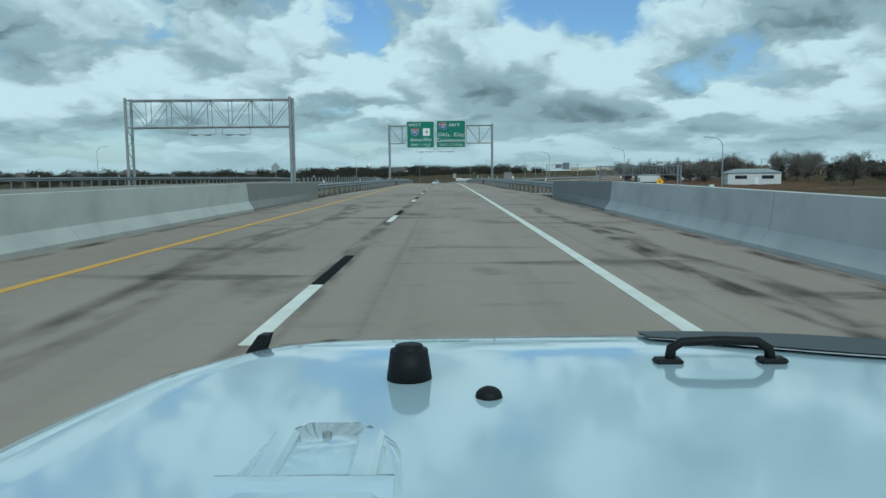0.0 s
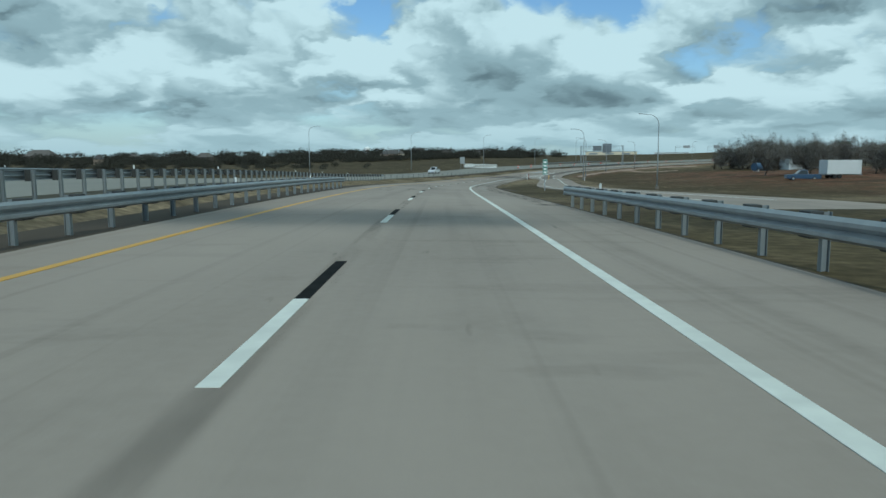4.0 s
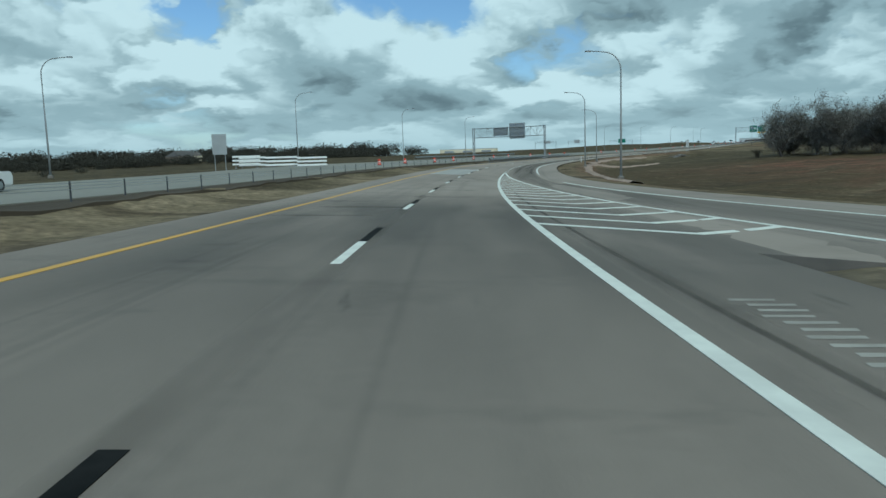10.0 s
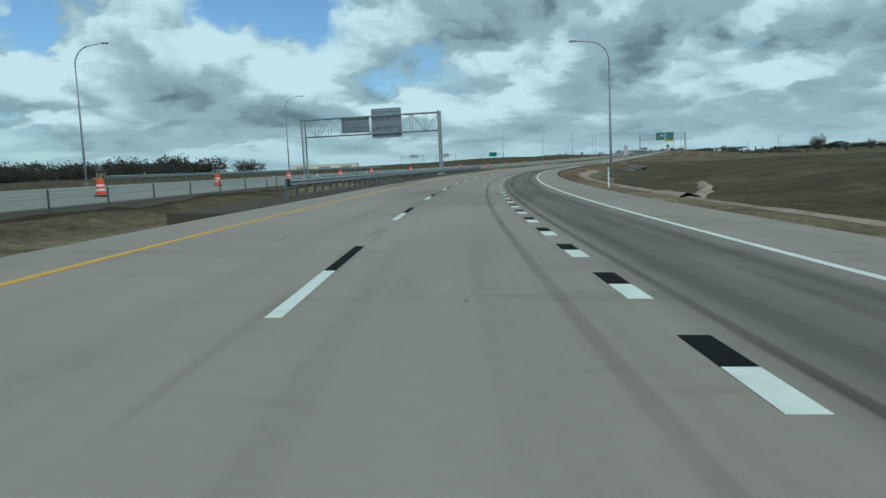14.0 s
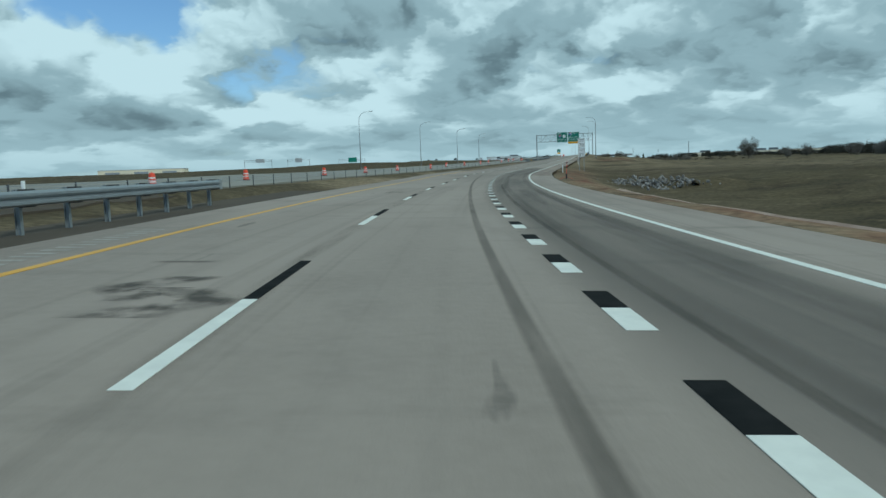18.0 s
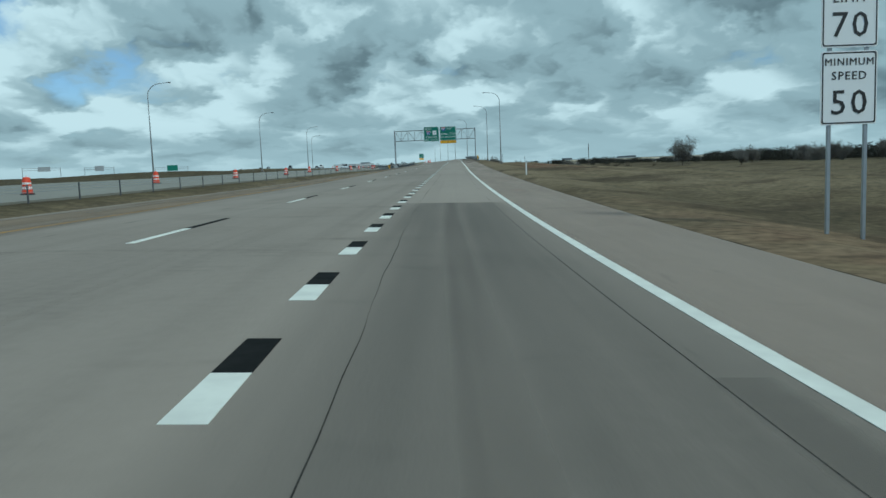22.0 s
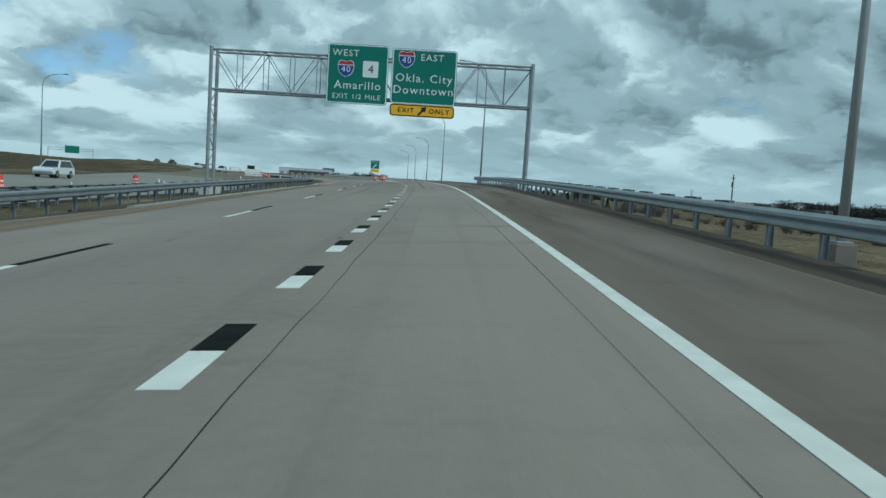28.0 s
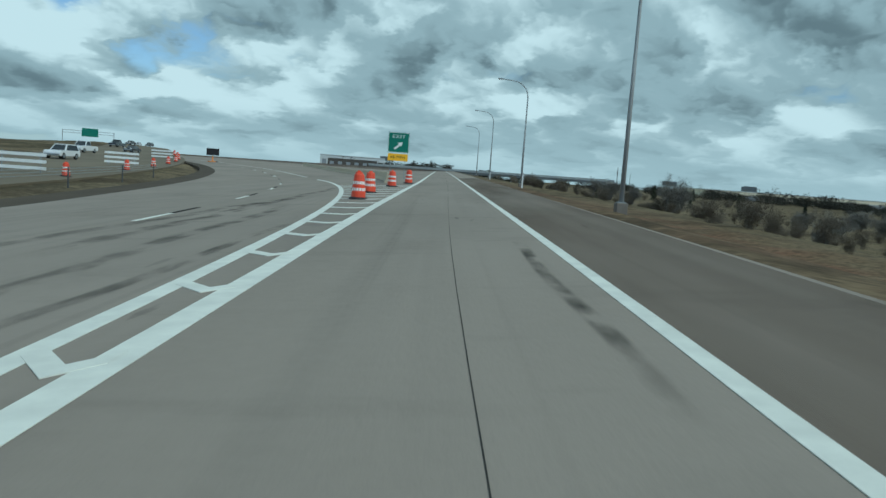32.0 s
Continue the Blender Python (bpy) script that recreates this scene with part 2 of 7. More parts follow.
    span.color_ramp.elements.new(0.785).color = (0.5, 0.5, 0.5, 1)
    span.color_ramp.elements.new(0.815).color = (0.1, 0.1, 0.1, 1)
    both = n.new("ShaderNodeMath")
    both.operation = "MULTIPLY"
    l.new(newer.outputs[0], both.inputs[0])
    l.new(span.outputs[0], both.inputs[1])
    pale = n.new("ShaderNodeMix")
    pale.data_type = "RGBA"
    l.new(both.outputs[0], pale.inputs["Factor"])
    l.new(base, pale.inputs["A"])
    pale.inputs["B"].default_value = (*(v * 1.22 for v in light), 1)
    base = pale.outputs["Result"]
    tone = n.new("ShaderNodeMix")
    tone.data_type, tone.blend_type = "RGBA", "MULTIPLY"
    tone.inputs["Factor"].default_value = 1.0
    l.new(base, tone.inputs["A"])
    l.new(lot.outputs[0], tone.inputs["B"])
    l.new(tone.outputs["Result"], p.inputs["Base Color"])
    p.inputs["Specular IOR Level"].default_value = 0.25
    return m


M["concrete"] = road_material("road_concrete", (0.298, 0.249, 0.205), (0.370, 0.312, 0.260), (0.170, 0.145, 0.122))
M["pale_concrete"] = road_material("pale_patch_concrete", (0.40, 0.385, 0.35), (0.46, 0.445, 0.41), (0.30, 0.288, 0.26))
M["asphalt"] = material("asphalt", (0.076, 0.062, 0.047), 0.95, spec=0.12, second=(0.108, 0.086, 0.063), scale=0.8, amount=0.6, bump=0.4, bump_scale=40, coords="UV", stretch=(1, 0.2, 1))
M["edge_soil"] = material("dark_edge_soil", (0.055, 0.042, 0.028), 0.95, spec=0.1, second=(0.09, 0.068, 0.044), scale=2.0, bump=0.5, bump_scale=20)
M["far_road"] = material("grey_concrete_road", (0.25, 0.238, 0.20), 0.9, second=(0.19, 0.18, 0.155), scale=0.2, coords="UV", stretch=(1, 0.2, 1))
M["worn_road"] = material("dusty_closed_road", (0.155, 0.125, 0.082), 0.95, second=(0.105, 0.083, 0.052), scale=0.35, stain=(0.22, 0.18, 0.12), stain_scale=0.12, coords="UV", stretch=(1, 0.2, 1))
M["white"] = material("white_marking_paint", (0.78, 0.785, 0.70), 0.6, second=(0.60, 0.60, 0.54), scale=3.0, amount=0.6)
M["black"] = material("black_marking_paint", (0.010, 0.011, 0.011), 0.95, second=(0.026, 0.026, 0.025), scale=4.0, spec=0.06)
M["yellow"] = material("yellow_marking_paint", (0.66, 0.35, 0.03), 0.6, second=(0.52, 0.30, 0.06), scale=1.2, amount=0.5)
M["barrier"] = material("barrier_concrete", (0.55, 0.56, 0.535), 0.85, second=(0.46, 0.47, 0.455), scale=0.6, amount=0.6, stain=(0.3, 0.3, 0.29), stain_scale=1.1, stain_amount=0.4, bump=0.2, bump_scale=25)
M["galv"] = material("galvanised_steel", (0.36, 0.385, 0.40), 0.5, 0.75, second=(0.27, 0.29, 0.305), scale=3.0, bump=0.05)
M["galv_dark"] = material("weathered_galvanised_steel", (0.33, 0.35, 0.36), 0.5, 0.35, second=(0.26, 0.28, 0.29), scale=2.0)
M["green"] = material("green_sign_sheet", (0.010, 0.17, 0.115), 0.4, second=(0.014, 0.19, 0.13), scale=1.0)
M["sign_white"] = material("white_sign_sheet", (0.8, 0.82, 0.8), 0.45)
M["sign_back"] = material("bare_aluminium_sign_back", (0.36, 0.38, 0.385), 0.5, 0.4, second=(0.3, 0.315, 0.32), scale=0.8)
M["sign_yellow"] = material("yellow_sign_sheet", (0.95, 0.50, 0.015), 0.45)
M["sign_orange"] = material("orange_sign_sheet", (0.85, 0.28, 0.02), 0.5)
M["sign_blue"] = material("blue_shield_sheet", (0.02, 0.06, 0.28), 0.45)
M["sign_red"] = material("red_shield_sheet", (0.45, 0.03, 0.04), 0.45)
M["sign_black"] = material("black_sign_ink", (0.012, 0.012, 0.012), 0.5)
M["drum"] = material("orange_drum_plastic", (0.76, 0.082, 0.032), 0.5, second=(0.6, 0.06, 0.028), scale=4.0)
M["rubber"] = material("black_rubber", (0.025, 0.02, 0.022), 0.7)


def ground_material():
    m = material("dormant_grass_ground", (0.094, 0.073, 0.037), 0.95, spec=0.1, second=(0.050, 0.039, 0.021), scale=0.13, amount=1.0, stain=(0.125, 0.096, 0.055), stain_scale=0.05, stain_amount=0.6, bump=1.0, bump_scale=5)
    n, l = m.node_tree.nodes, m.node_tree.links
    p = n["Principled BSDF"]
    base = p.inputs["Base Color"].links[0].from_socket
    co = n.new("ShaderNodeTexCoord")

    def grain(scale, lo, hi):
        t = n.new("ShaderNodeTexNoise")
        t.inputs["Scale"].default_value, t.inputs["Detail"].default_value = scale, 8.0
        l.new(co.outputs["Object"], t.inputs["Vector"])
        r = n.new("ShaderNodeMapRange")
        r.inputs["From Min"].default_value, r.inputs["From Max"].default_value = 0.3, 0.7
        r.inputs["To Min"].default_value, r.inputs["To Max"].default_value = lo, hi
        l.new(t.outputs["Fac"], r.inputs["Value"])
        return r.outputs[0]

    for name, colour, scale in (("straw", (0.275, 0.212, 0.132), 0.5), ("damp", (0.062, 0.049, 0.023), 0.35), ("bare", (0.168, 0.076, 0.046), 0.3)):
        at = n.new("ShaderNodeAttribute")
        at.attribute_name = name
        f = n.new("ShaderNodeMath")
        f.operation, f.use_clamp = "MULTIPLY", True
        l.new(at.outputs["Fac"], f.inputs[0])
        l.new(grain(scale, 0.45 if name == "straw" else 0.15, 1.2), f.inputs[1])
        x = n.new("ShaderNodeMix")
        x.data_type = "RGBA"
        l.new(f.outputs[0], x.inputs["Factor"])
        l.new(base, x.inputs["A"])
        x.inputs["B"].default_value = (*colour, 1)
        base = x.outputs["Result"]
    for scale, stretch, lo, hi, colour, much in ((1.0, (0.05, 0.21, 1), 0.52, 0.66, (0.052, 0.036, 0.020), 0.8), (1.0, (0.9, 0.35, 1), 0.55, 0.70, (0.20, 0.155, 0.09), 0.45), (1.0, (0.6, 0.8, 1), 0.57, 0.70, (0.040, 0.032, 0.017), 0.45)):
        mp = n.new("ShaderNodeMapping")
        mp.inputs["Scale"].default_value, mp.inputs["Rotation"].default_value = stretch, (0, 0, 0.75)
        l.new(co.outputs["Object"], mp.inputs[0])
        t = n.new("ShaderNodeTexNoise")
        t.inputs["Scale"].default_value, t.inputs["Detail"].default_value = scale, 8.0
        l.new(mp.outputs[0], t.inputs["Vector"])
        r = n.new("ShaderNodeMapRange")
        r.inputs["From Min"].default_value, r.inputs["From Max"].default_value, r.inputs["To Max"].default_value = lo, hi, much
        l.new(t.outputs["Fac"], r.inputs["Value"])
        x = n.new("ShaderNodeMix")
        x.data_type = "RGBA"
        l.new(r.outputs[0], x.inputs["Factor"])
        l.new(base, x.inputs["A"])
        x.inputs["B"].default_value = (*colour, 1)
        base = x.outputs["Result"]
    fine = n.new("ShaderNodeMix")
    fine.data_type, fine.blend_type = "RGBA", "MULTIPLY"
    fine.inputs["Factor"].default_value = 1.0
    l.new(base, fine.inputs["A"])
    g = n.new("ShaderNodeCombineColor")
    k = grain(3.0, 0.6, 1.4)
    for i in range(3):
        l.new(k, g.inputs[i])
    l.new(g.outputs[0], fine.inputs["B"])
    l.new(fine.outputs["Result"], p.inputs["Base Color"])
    return m


M["grass"] = ground_material()
M["bark"] = material("grey_bark", (0.12, 0.10, 0.085), 0.9, second=(0.075, 0.064, 0.055), scale=5.0)
M["twigs"] = material("bare_twigs", (0.17, 0.158, 0.135), 0.95, second=(0.12, 0.112, 0.096), scale=1.0, random=0.25)
M["shrub_twigs"] = material("bare_shrub_twigs", (0.135, 0.114, 0.086), 0.95, second=(0.090, 0.076, 0.056), scale=1.0, random=0.35, spec=0.15)
M["far_twigs"] = material("far_woodland_twigs", (0.062, 0.060, 0.048), 0.95, second=(0.040, 0.041, 0.034), scale=0.3, spec=0.1)
M["cedar"] = material("dark_cedar_foliage", (0.03, 0.038, 0.02), 0.9, second=(0.05, 0.05, 0.028), scale=2.0, random=0.2)

# ---- the line of the road ----
EYE = 1.30
_k = np.array(ROWS)


def hermite(a, t):
    m = np.gradient(a, 0.5)
    i = np.clip((t * 2).astype(int), 0, len(a) - 2)
    u = (t - i * 0.5) / 0.5
    c = (2 * u**3 - 3 * u**2 + 1) * a[i] + (u**3 - 2 * u**2 + u) * 0.5 * m[i] + (3 * u**2 - 2 * u**3) * a[i + 1] + (u**3 - u**2) * 0.5 * m[i + 1]
    c = np.where(t < 0, a[0] + m[0] * t, c)
    return np.where(t > 32, a[-1] + m[-1] * (t - 32), c)


def smooth(a, n):
    return np.convolve(np.pad(a, n, mode="edge"), np.ones(2 * n + 1) / (2 * n + 1), "valid")


_t = np.arange(-8, 58, 0.02)
PX, PY, PZ = (hermite(_k[:, c], _t) for c in (1, 2, 3))
PZ = np.where(_t > 32, _k[-1, 3] + 8.0 * (1 - np.exp(-(np.maximum(_t, 32) - 32) * 0.30 / 8.0)), PZ)
PS = np.r_[0, np.cumsum(np.hypot(np.diff(PX), np.diff(PY)))]
PS -= np.interp(0, _t, PS)
PH = smooth(np.unwrap(np.arctan2(np.gradient(PY), np.gradient(PX))), 25)
PB = smooth(np.tan(np.radians(np.interp(_t, _k[:, 0], _k[:, 6]))), 25)
_s = np.arange(-200, 1580, 1.0)
PX, PY, PZ, PH, PB = (np.interp(_s, PS, v) for v in (PX, PY, PZ, PH, PB))
PS = _s


def table(*pairs):
    a = np.array(pairs, float)
    return lambda s: np.interp(s, a[:, 0], a[:, 1])


def soft_table(*pairs):
    a = np.array(pairs, float)
    g = smooth(np.interp(PS, a[:, 0], a[:, 1]), 14)
    return lambda s: np.interp(s, PS, g)


def on_road(s, u, up=0.0):
    """World place of a point s metres along the drive and u metres to its right."""
    x, y, z, h, b = (np.interp(s, PS, v) for v in (PX, PY, PZ, PH, PB))
    return x + u * np.sin(h), y - u * np.cos(h), z - EYE - np.clip(u, -14, 6) * b + up


def heading(s):
    return float(np.interp(s, PS, PH))


def at(s, u, up=0.0, turn=0.0):
    """Pose of a thing at the roadside: x across to the right, y along the drive."""
    x, y, z = on_road(s, u, up)
    return Matrix.Translation((x, y, z)) @ Matrix.Rotation(heading(s) - math.pi / 2 + radians(turn), 4, "Z")


GORE = 930.0
_away = lambda s: 0.0019 * np.clip(np.asarray(s, float) - GORE, 0, 150) ** 2 + 0.57 * np.maximum(np.asarray(s, float) - GORE - 150, 0)
_lane = soft_table((-200, -1.5), (0, -1.5), (70, -1.33), (190, -1.45), (280, -1.57), (480, -1.57), (520, -1.85), (558, -2.6), (605, -4.1), (640, -5.25), (680, -5.85), (755, -6.08), (830, -5.65), (890, -6.1), (930, -6.9), (1580, -6.9))
lane_u = lambda s: _lane(s) - _away(s)
yellow_u = lambda s: lane_u(s) - table((-200, 3.35), (70, 3.4), (130, 3.65), (190, 3.85), (290, 3.65), (362, 3.57), (500, 3.42), (590, 3.5), (655, 3.5), (700, 4.0), (750, 4.4), (795, 4.2), (833, 3.75), (900, 3.9))(s)
dotted_u = lambda s: lane_u(s) + table((380, 3.45), (480, 3.42), (560, 3.52), (600, 3.5), (640, 3.82), (680, 4.2), (745, 4.36), (830, 4.1), (880, 4.28), (905, 4.2), (930, 4.05))(s)
main_right_u = soft_table((-200, 2.0), (0, 2.0), (70, 2.05), (190, 1.9), (280, 1.85), (385, 1.85))
edge_u = soft_table((110, 17), (190, 15.0), (250, 15.0), (290, 13.4), (318, 9.4), (336, 7.3), (350, 6.2), (362, 5.55), (375, 5.2), (390, 5.05), (420, 5.05), (475, 5.1), (505, 4.87), (527, 4.7), (557, 4.05), (583, 3.3), (597, 2.95), (612, 2.68), (622, 2.46), (638, 2.18), (655, 2.07), (672, 2.0), (760, 1.95), (825, 1.86), (876, 1.66), (890, 1.48), (905, 1.48), (925, 1.9), (1580, 2.0))
gore_u = soft_table((110, 13.5), (190, 11.7), (250, 11.5), (284, 10.8), (300, 8.3), (318, 5.9), (331, 4.75), (347, 3.4), (368, 1.9), (400, 1.6))
left_paved = lambda s: yellow_u(s) - table((-200, 1.7), (46, 1.9), (60, 1.35), (190, 1.55), (365, 1.6), (500, 1.65), (590, 2.0), (655, 2.5), (750, 2.6), (833, 1.9), (842, 0.75), (890, 0.6), (906, 1.4), (960, 2.6))(s)
ramp_paved = lambda s: edge_u(s) + table((300, 2.4), (480, 2.5), (560, 2.3), (690, 2.75), (880, 2.75), (930, 2.4), (960, 2.5))(s)
main_paved = lambda s: main_right_u(s) + table((-200, 3.1), (0, 3.1), (46, 3.4), (60, 2.7), (322, 2.8))(s)
MERGE = 322.0
right_paved = lambda s: np.where(np.asarray(s) < MERGE, main_paved(s), ramp_paved(s))
opp_right = lambda s: lane_u(s) - soft_table((-200, 11.0), (130, 11.0), (205, 16.0), (330, 16.5), (560, 17.0), (700, 15.0), (800, 14.0), (900, 14.0), (960, 16), (1200, 22))(s) + 0.35 * _away(s)
opp_left = lambda s: opp_right(s) - table((-200, 20), (130, 20), (215, 15), (330, 13.5), (780, 13.5), (880, 19))(s)
_opp_r = table((-200, 0.0), (110, 0.2), (165, 0.6), (200, 0.68), (240, 0.55), (290, 0.4), (330, 0.33), (400, 0.35), (560, 0.45), (640, 0.35), (700, 0.1), (780, -0.6), (840, -1.5), (900, -2.1), (940, -1.65), (980, -1.45), (1060, -0.8), (1200, 1.0))
_opp_l = table((-200, 0.2), (110, 0.4), (165, 0.85), (200, 0.95), (240, 0.85), (330, 0.75), (400, 1.05), (560, 1.2), (640, 1.1), (700, 0.7), (780, -0.1), (840, -1.1), (900, -1.7), (940, -1.25), (980, -1.05), (1060, -0.3), (1200, 2.0))


def on_opp(s, f, up=0.0):
    """A point of the opposite carriageway: f = 0 at its edge by the median, 1 at its far edge."""
    u = opp_right(s) + (opp_left(s) - opp_right(s)) * f
    x, y, z, h = (np.interp(s, PS, v) for v in (PX, PY, PZ, PH))
    return x + u * np.sin(h), y - u * np.cos(h), z - EYE + _opp_r(s) + (_opp_l(s) - _opp_r(s)) * f + up


def opp_rise(s, f):
    """Its height over the level that on_road gives at the same place."""
    u = opp_right(s) + (opp_left(s) - opp_right(s)) * f
    return on_opp(s, f)[2] - on_road(s, u)[2]


def part(name, bm, mat, parent=None, label="", smooth_faces=False):
    me = bpy.data.meshes.new(name)
    bmesh.ops.recalc_face_normals(bm, faces=bm.faces[:])
    bm.to_mesh(me)
    bm.free()
    return link(name, me, mat, parent, label, smooth_faces)


def link(name, me, mat, parent=None, label="", smooth_faces=False):
    if mat is not None and not me.materials:
        me.materials.append(M[mat] if isinstance(mat, str) else mat)
    if smooth_faces:
        me.polygons.foreach_set("use_smooth", [True] * len(me.polygons))
    ob = new(name, me)
    if parent is not None:
        ob.parent = parent
    if label:
        ob["label"] = label
    return ob


def thing(name, m, label, category, group="", kind=""):
    e = new(name)
    e.empty_display_size = 0.3
    e.matrix_basis = m
    return tagged(e, label, category, group, kind)


def box(bm, c, size, m=None, bevel=0.0):
    r = bmesh.ops.create_cube(bm, size=1.0, matrix=(m or Matrix()) @ Matrix.Translation(c) @ Matrix.Diagonal((*size, 1)))
    if bevel:
        bmesh.ops.bevel(bm, geom=list({e for v in r["verts"] for e in v.link_edges}), offset=bevel, segments=1, affect="EDGES")
    return r["verts"]


def tube(bm, a, b, r0, r1=None, n=8, caps=True):
    a, b = Vector(a), Vector(b)
    d = b - a
    m = Matrix.Translation((a + b) / 2) @ d.to_track_quat("Z", "Y").to_matrix().to_4x4()
    bmesh.ops.create_cone(bm, cap_ends=caps, segments=n, radius1=r0, radius2=r0 if r1 is None else r1, depth=d.length, matrix=m)


def bent_tube(bm, pts, radii, n=8):
    rings = []
    for i, p in enumerate(pts):
        d = (Vector(pts[min(i + 1, len(pts) - 1)]) - Vector(pts[max(i - 1, 0)])).normalized()
        q = d.to_track_quat("Z", "Y").to_matrix()
        rings.append([bm.verts.new(Vector(p) + q @ Vector((radii[i] * math.cos(2 * math.pi * j / n), radii[i] * math.sin(2 * math.pi * j / n), 0))) for j in range(n)])
    for a, b in zip(rings, rings[1:]):
        for j in range(n):
            bm.faces.new((a[j], a[(j + 1) % n], b[(j + 1) % n], b[j]))
    bm.faces.new(rings[0][::-1])
    bm.faces.new(rings[-1])


def plate(bm, outline, y0, y1):
    """A sheet with the given outline in x, z, between two depths in y."""
    a = [bm.verts.new((x, y0, z)) for x, z in outline]
    b = [bm.verts.new((x, y1, z)) for x, z in outline]
    bm.faces.new(a)
    bm.faces.new(b[::-1])
    for i in range(len(a)):
        j = (i + 1) % len(a)
        bm.faces.new((a[j], a[i], b[i], b[j]))


def strip(name, s0, s1, lo, hi, mat, up=0.0, thick=0.5, step=2.0, cols=6, parent=None, label="", ends=0.0):
    """A ribbon of pavement from s0 to s1 between two lateral lines, with its own thickness, and metres as its UV."""
    n = max(2, int(round((s1 - s0) / step)) + 1)
    s = np.linspace(s0, s1, n)
    f = np.linspace(0, 1, cols + 1)
    L, R = (np.broadcast_to(np.asarray(v(s), float), s.shape) for v in (lo, hi))
    u = L[:, None] + (R - L)[:, None] * f[None, :]
    ss = np.repeat(s[:, None], cols + 1, 1)
    if up == "opp":
        x, y, z = on_opp(ss, 1 - f[None, :] + 0 * ss)
    else:
        x, y, z = on_road(ss, u, up(s) if callable(up) else up)
    co = np.stack([x, y, z], -1)
    sk = co[:, [0, -1]].copy()
    sk[..., 2] -= thick
    W = cols + 1
    verts = np.concatenate([co.reshape(-1, 3), sk.reshape(-1, 3)])
    uv = np.concatenate([np.stack([u, ss], -1).reshape(-1, 2), np.stack([u[:, [0, -1]], ss[:, [0, -1]]], -1).reshape(-1, 2)])
    B = n * W
    faces = []
    for i in range(n - 1):
        for j in range(cols):
            a = i * W + j
            faces.append((a, a + 1, a + W + 1, a + W))
        faces.append((i * W, (i + 1) * W, B + 2 * (i + 1), B + 2 * i))
        faces.append((i * W + cols, B + 2 * i + 1, B + 2 * i + 3, (i + 1) * W + cols))
    for r, q in ((0, 0), (n - 1, n - 1)):
        faces.append(tuple(r * W + j for j in range(W)) + (B + 2 * q + 1, B + 2 * q))
    me = bpy.data.meshes.new(name)
    me.from_pydata(verts.tolist(), [], faces)
    fade = np.clip(4 * np.minimum(f, 1 - f), 0, 1)
    along = np.clip(np.minimum(s - s0, s1 - s) / ends, 0, 1) if ends else np.ones(n)
    at_ = me.attributes.new("fade", "FLOAT", "POINT")
    at_.data.foreach_set("value", np.concatenate([(along[:, None] * fade[None, :]).ravel(), np.zeros(2 * n)]).astype(np.float32))
    lay = me.uv_layers.new(name="UVMap")
    idx = np.empty(len(me.loops), int)
    me.loops.foreach_get("vertex_index", idx)
    lay.data.foreach_set("uv", uv[idx].astype(np.float32).ravel())
    return link(name, me, mat, parent, label)


def sweep(bm, s0, s1, u, profile, step=2.0, up=0.0, close=True):
    """Draws a profile (across, height) along the drive at the lateral line u(s)."""
    n = max(2, int(round((s1 - s0) / step)) + 1)
    rings = []
    for s in np.linspace(s0, s1, n):
        h = up(s) if callable(up) else up
        pr = profile(s) if callable(profile) else profile
        rings.append([bm.verts.new(on_road(s, float(u(s)) + a, h + b)) for a, b in pr])
    m = len(rings[0])
    for a, b in zip(rings, rings[1:]):
        for j in range(m if close else m - 1):
            k = (j + 1) % m
            bm.faces.new((a[j], a[k], b[k], b[j]))
    if close:
        bm.faces.new(rings[0][::-1])
        bm.faces.new(rings[-1])


const = lambda v: (lambda s: np.full(np.shape(s), float(v)))

# ---- ground ----


def ease(a, b, x):
    f = np.clip((x - a) / (b - a), 0, 1)
    return f * f * (3 - 2 * f)


_gs = PS[::4]
_gx, _gy, _gh = PX[::4], PY[::4], PH[::4]


def near_road(x, y):
    x, y = np.asarray(x, float), np.asarray(y, float)
    best = np.full(x.shape, 1e18)
    idx = np.zeros(x.shape, int)
    for i in range(len(_gs)):
        d = (x - _gx[i]) ** 2 + (y - _gy[i]) ** 2
        m = d < best
        best[m], idx[m] = d[m], i
    h = _gh[idx]
    dx, dy = x - _gx[idx], y - _gy[idx]
    along = dx * np.cos(h) + dy * np.sin(h)
    return _gs[idx] + np.clip(along, -4, 4), dx * np.sin(h) - dy * np.cos(h)


def hills(x, y):
    far = -4.6 + 5.4 * ease(560, 960, y) + 0.9 * np.sin(x * 0.013 + 1) * np.sin(y * 0.011) + 0.5 * np.sin(x * 0.031) * np.sin(y * 0.027 + 2)
    far = far + 3.0 * np.exp(-(((x - 380) / 260) ** 2 + ((y - 1330) / 260) ** 2)) + 3.6 * np.exp(-(((x - 395) / 85) ** 2 + ((y - 1060) / 120) ** 2))
    far = far + 2.3 * np.exp(-(((x - 150) / 60) ** 2 + ((y - 330) / 90) ** 2))
    far = far - 1.7 * np.exp(-(((x - 115) / 45) ** 2 + ((y - 385) / 50) ** 2))
    far = far - 3.2 * np.exp(-(((x - 520) / 70) ** 2 + ((y - 790) / 120) ** 2))
    far = far - 2.4 * np.exp(-(((x - 50) / 38) ** 2 + ((y - 150) / 85) ** 2))
    return far


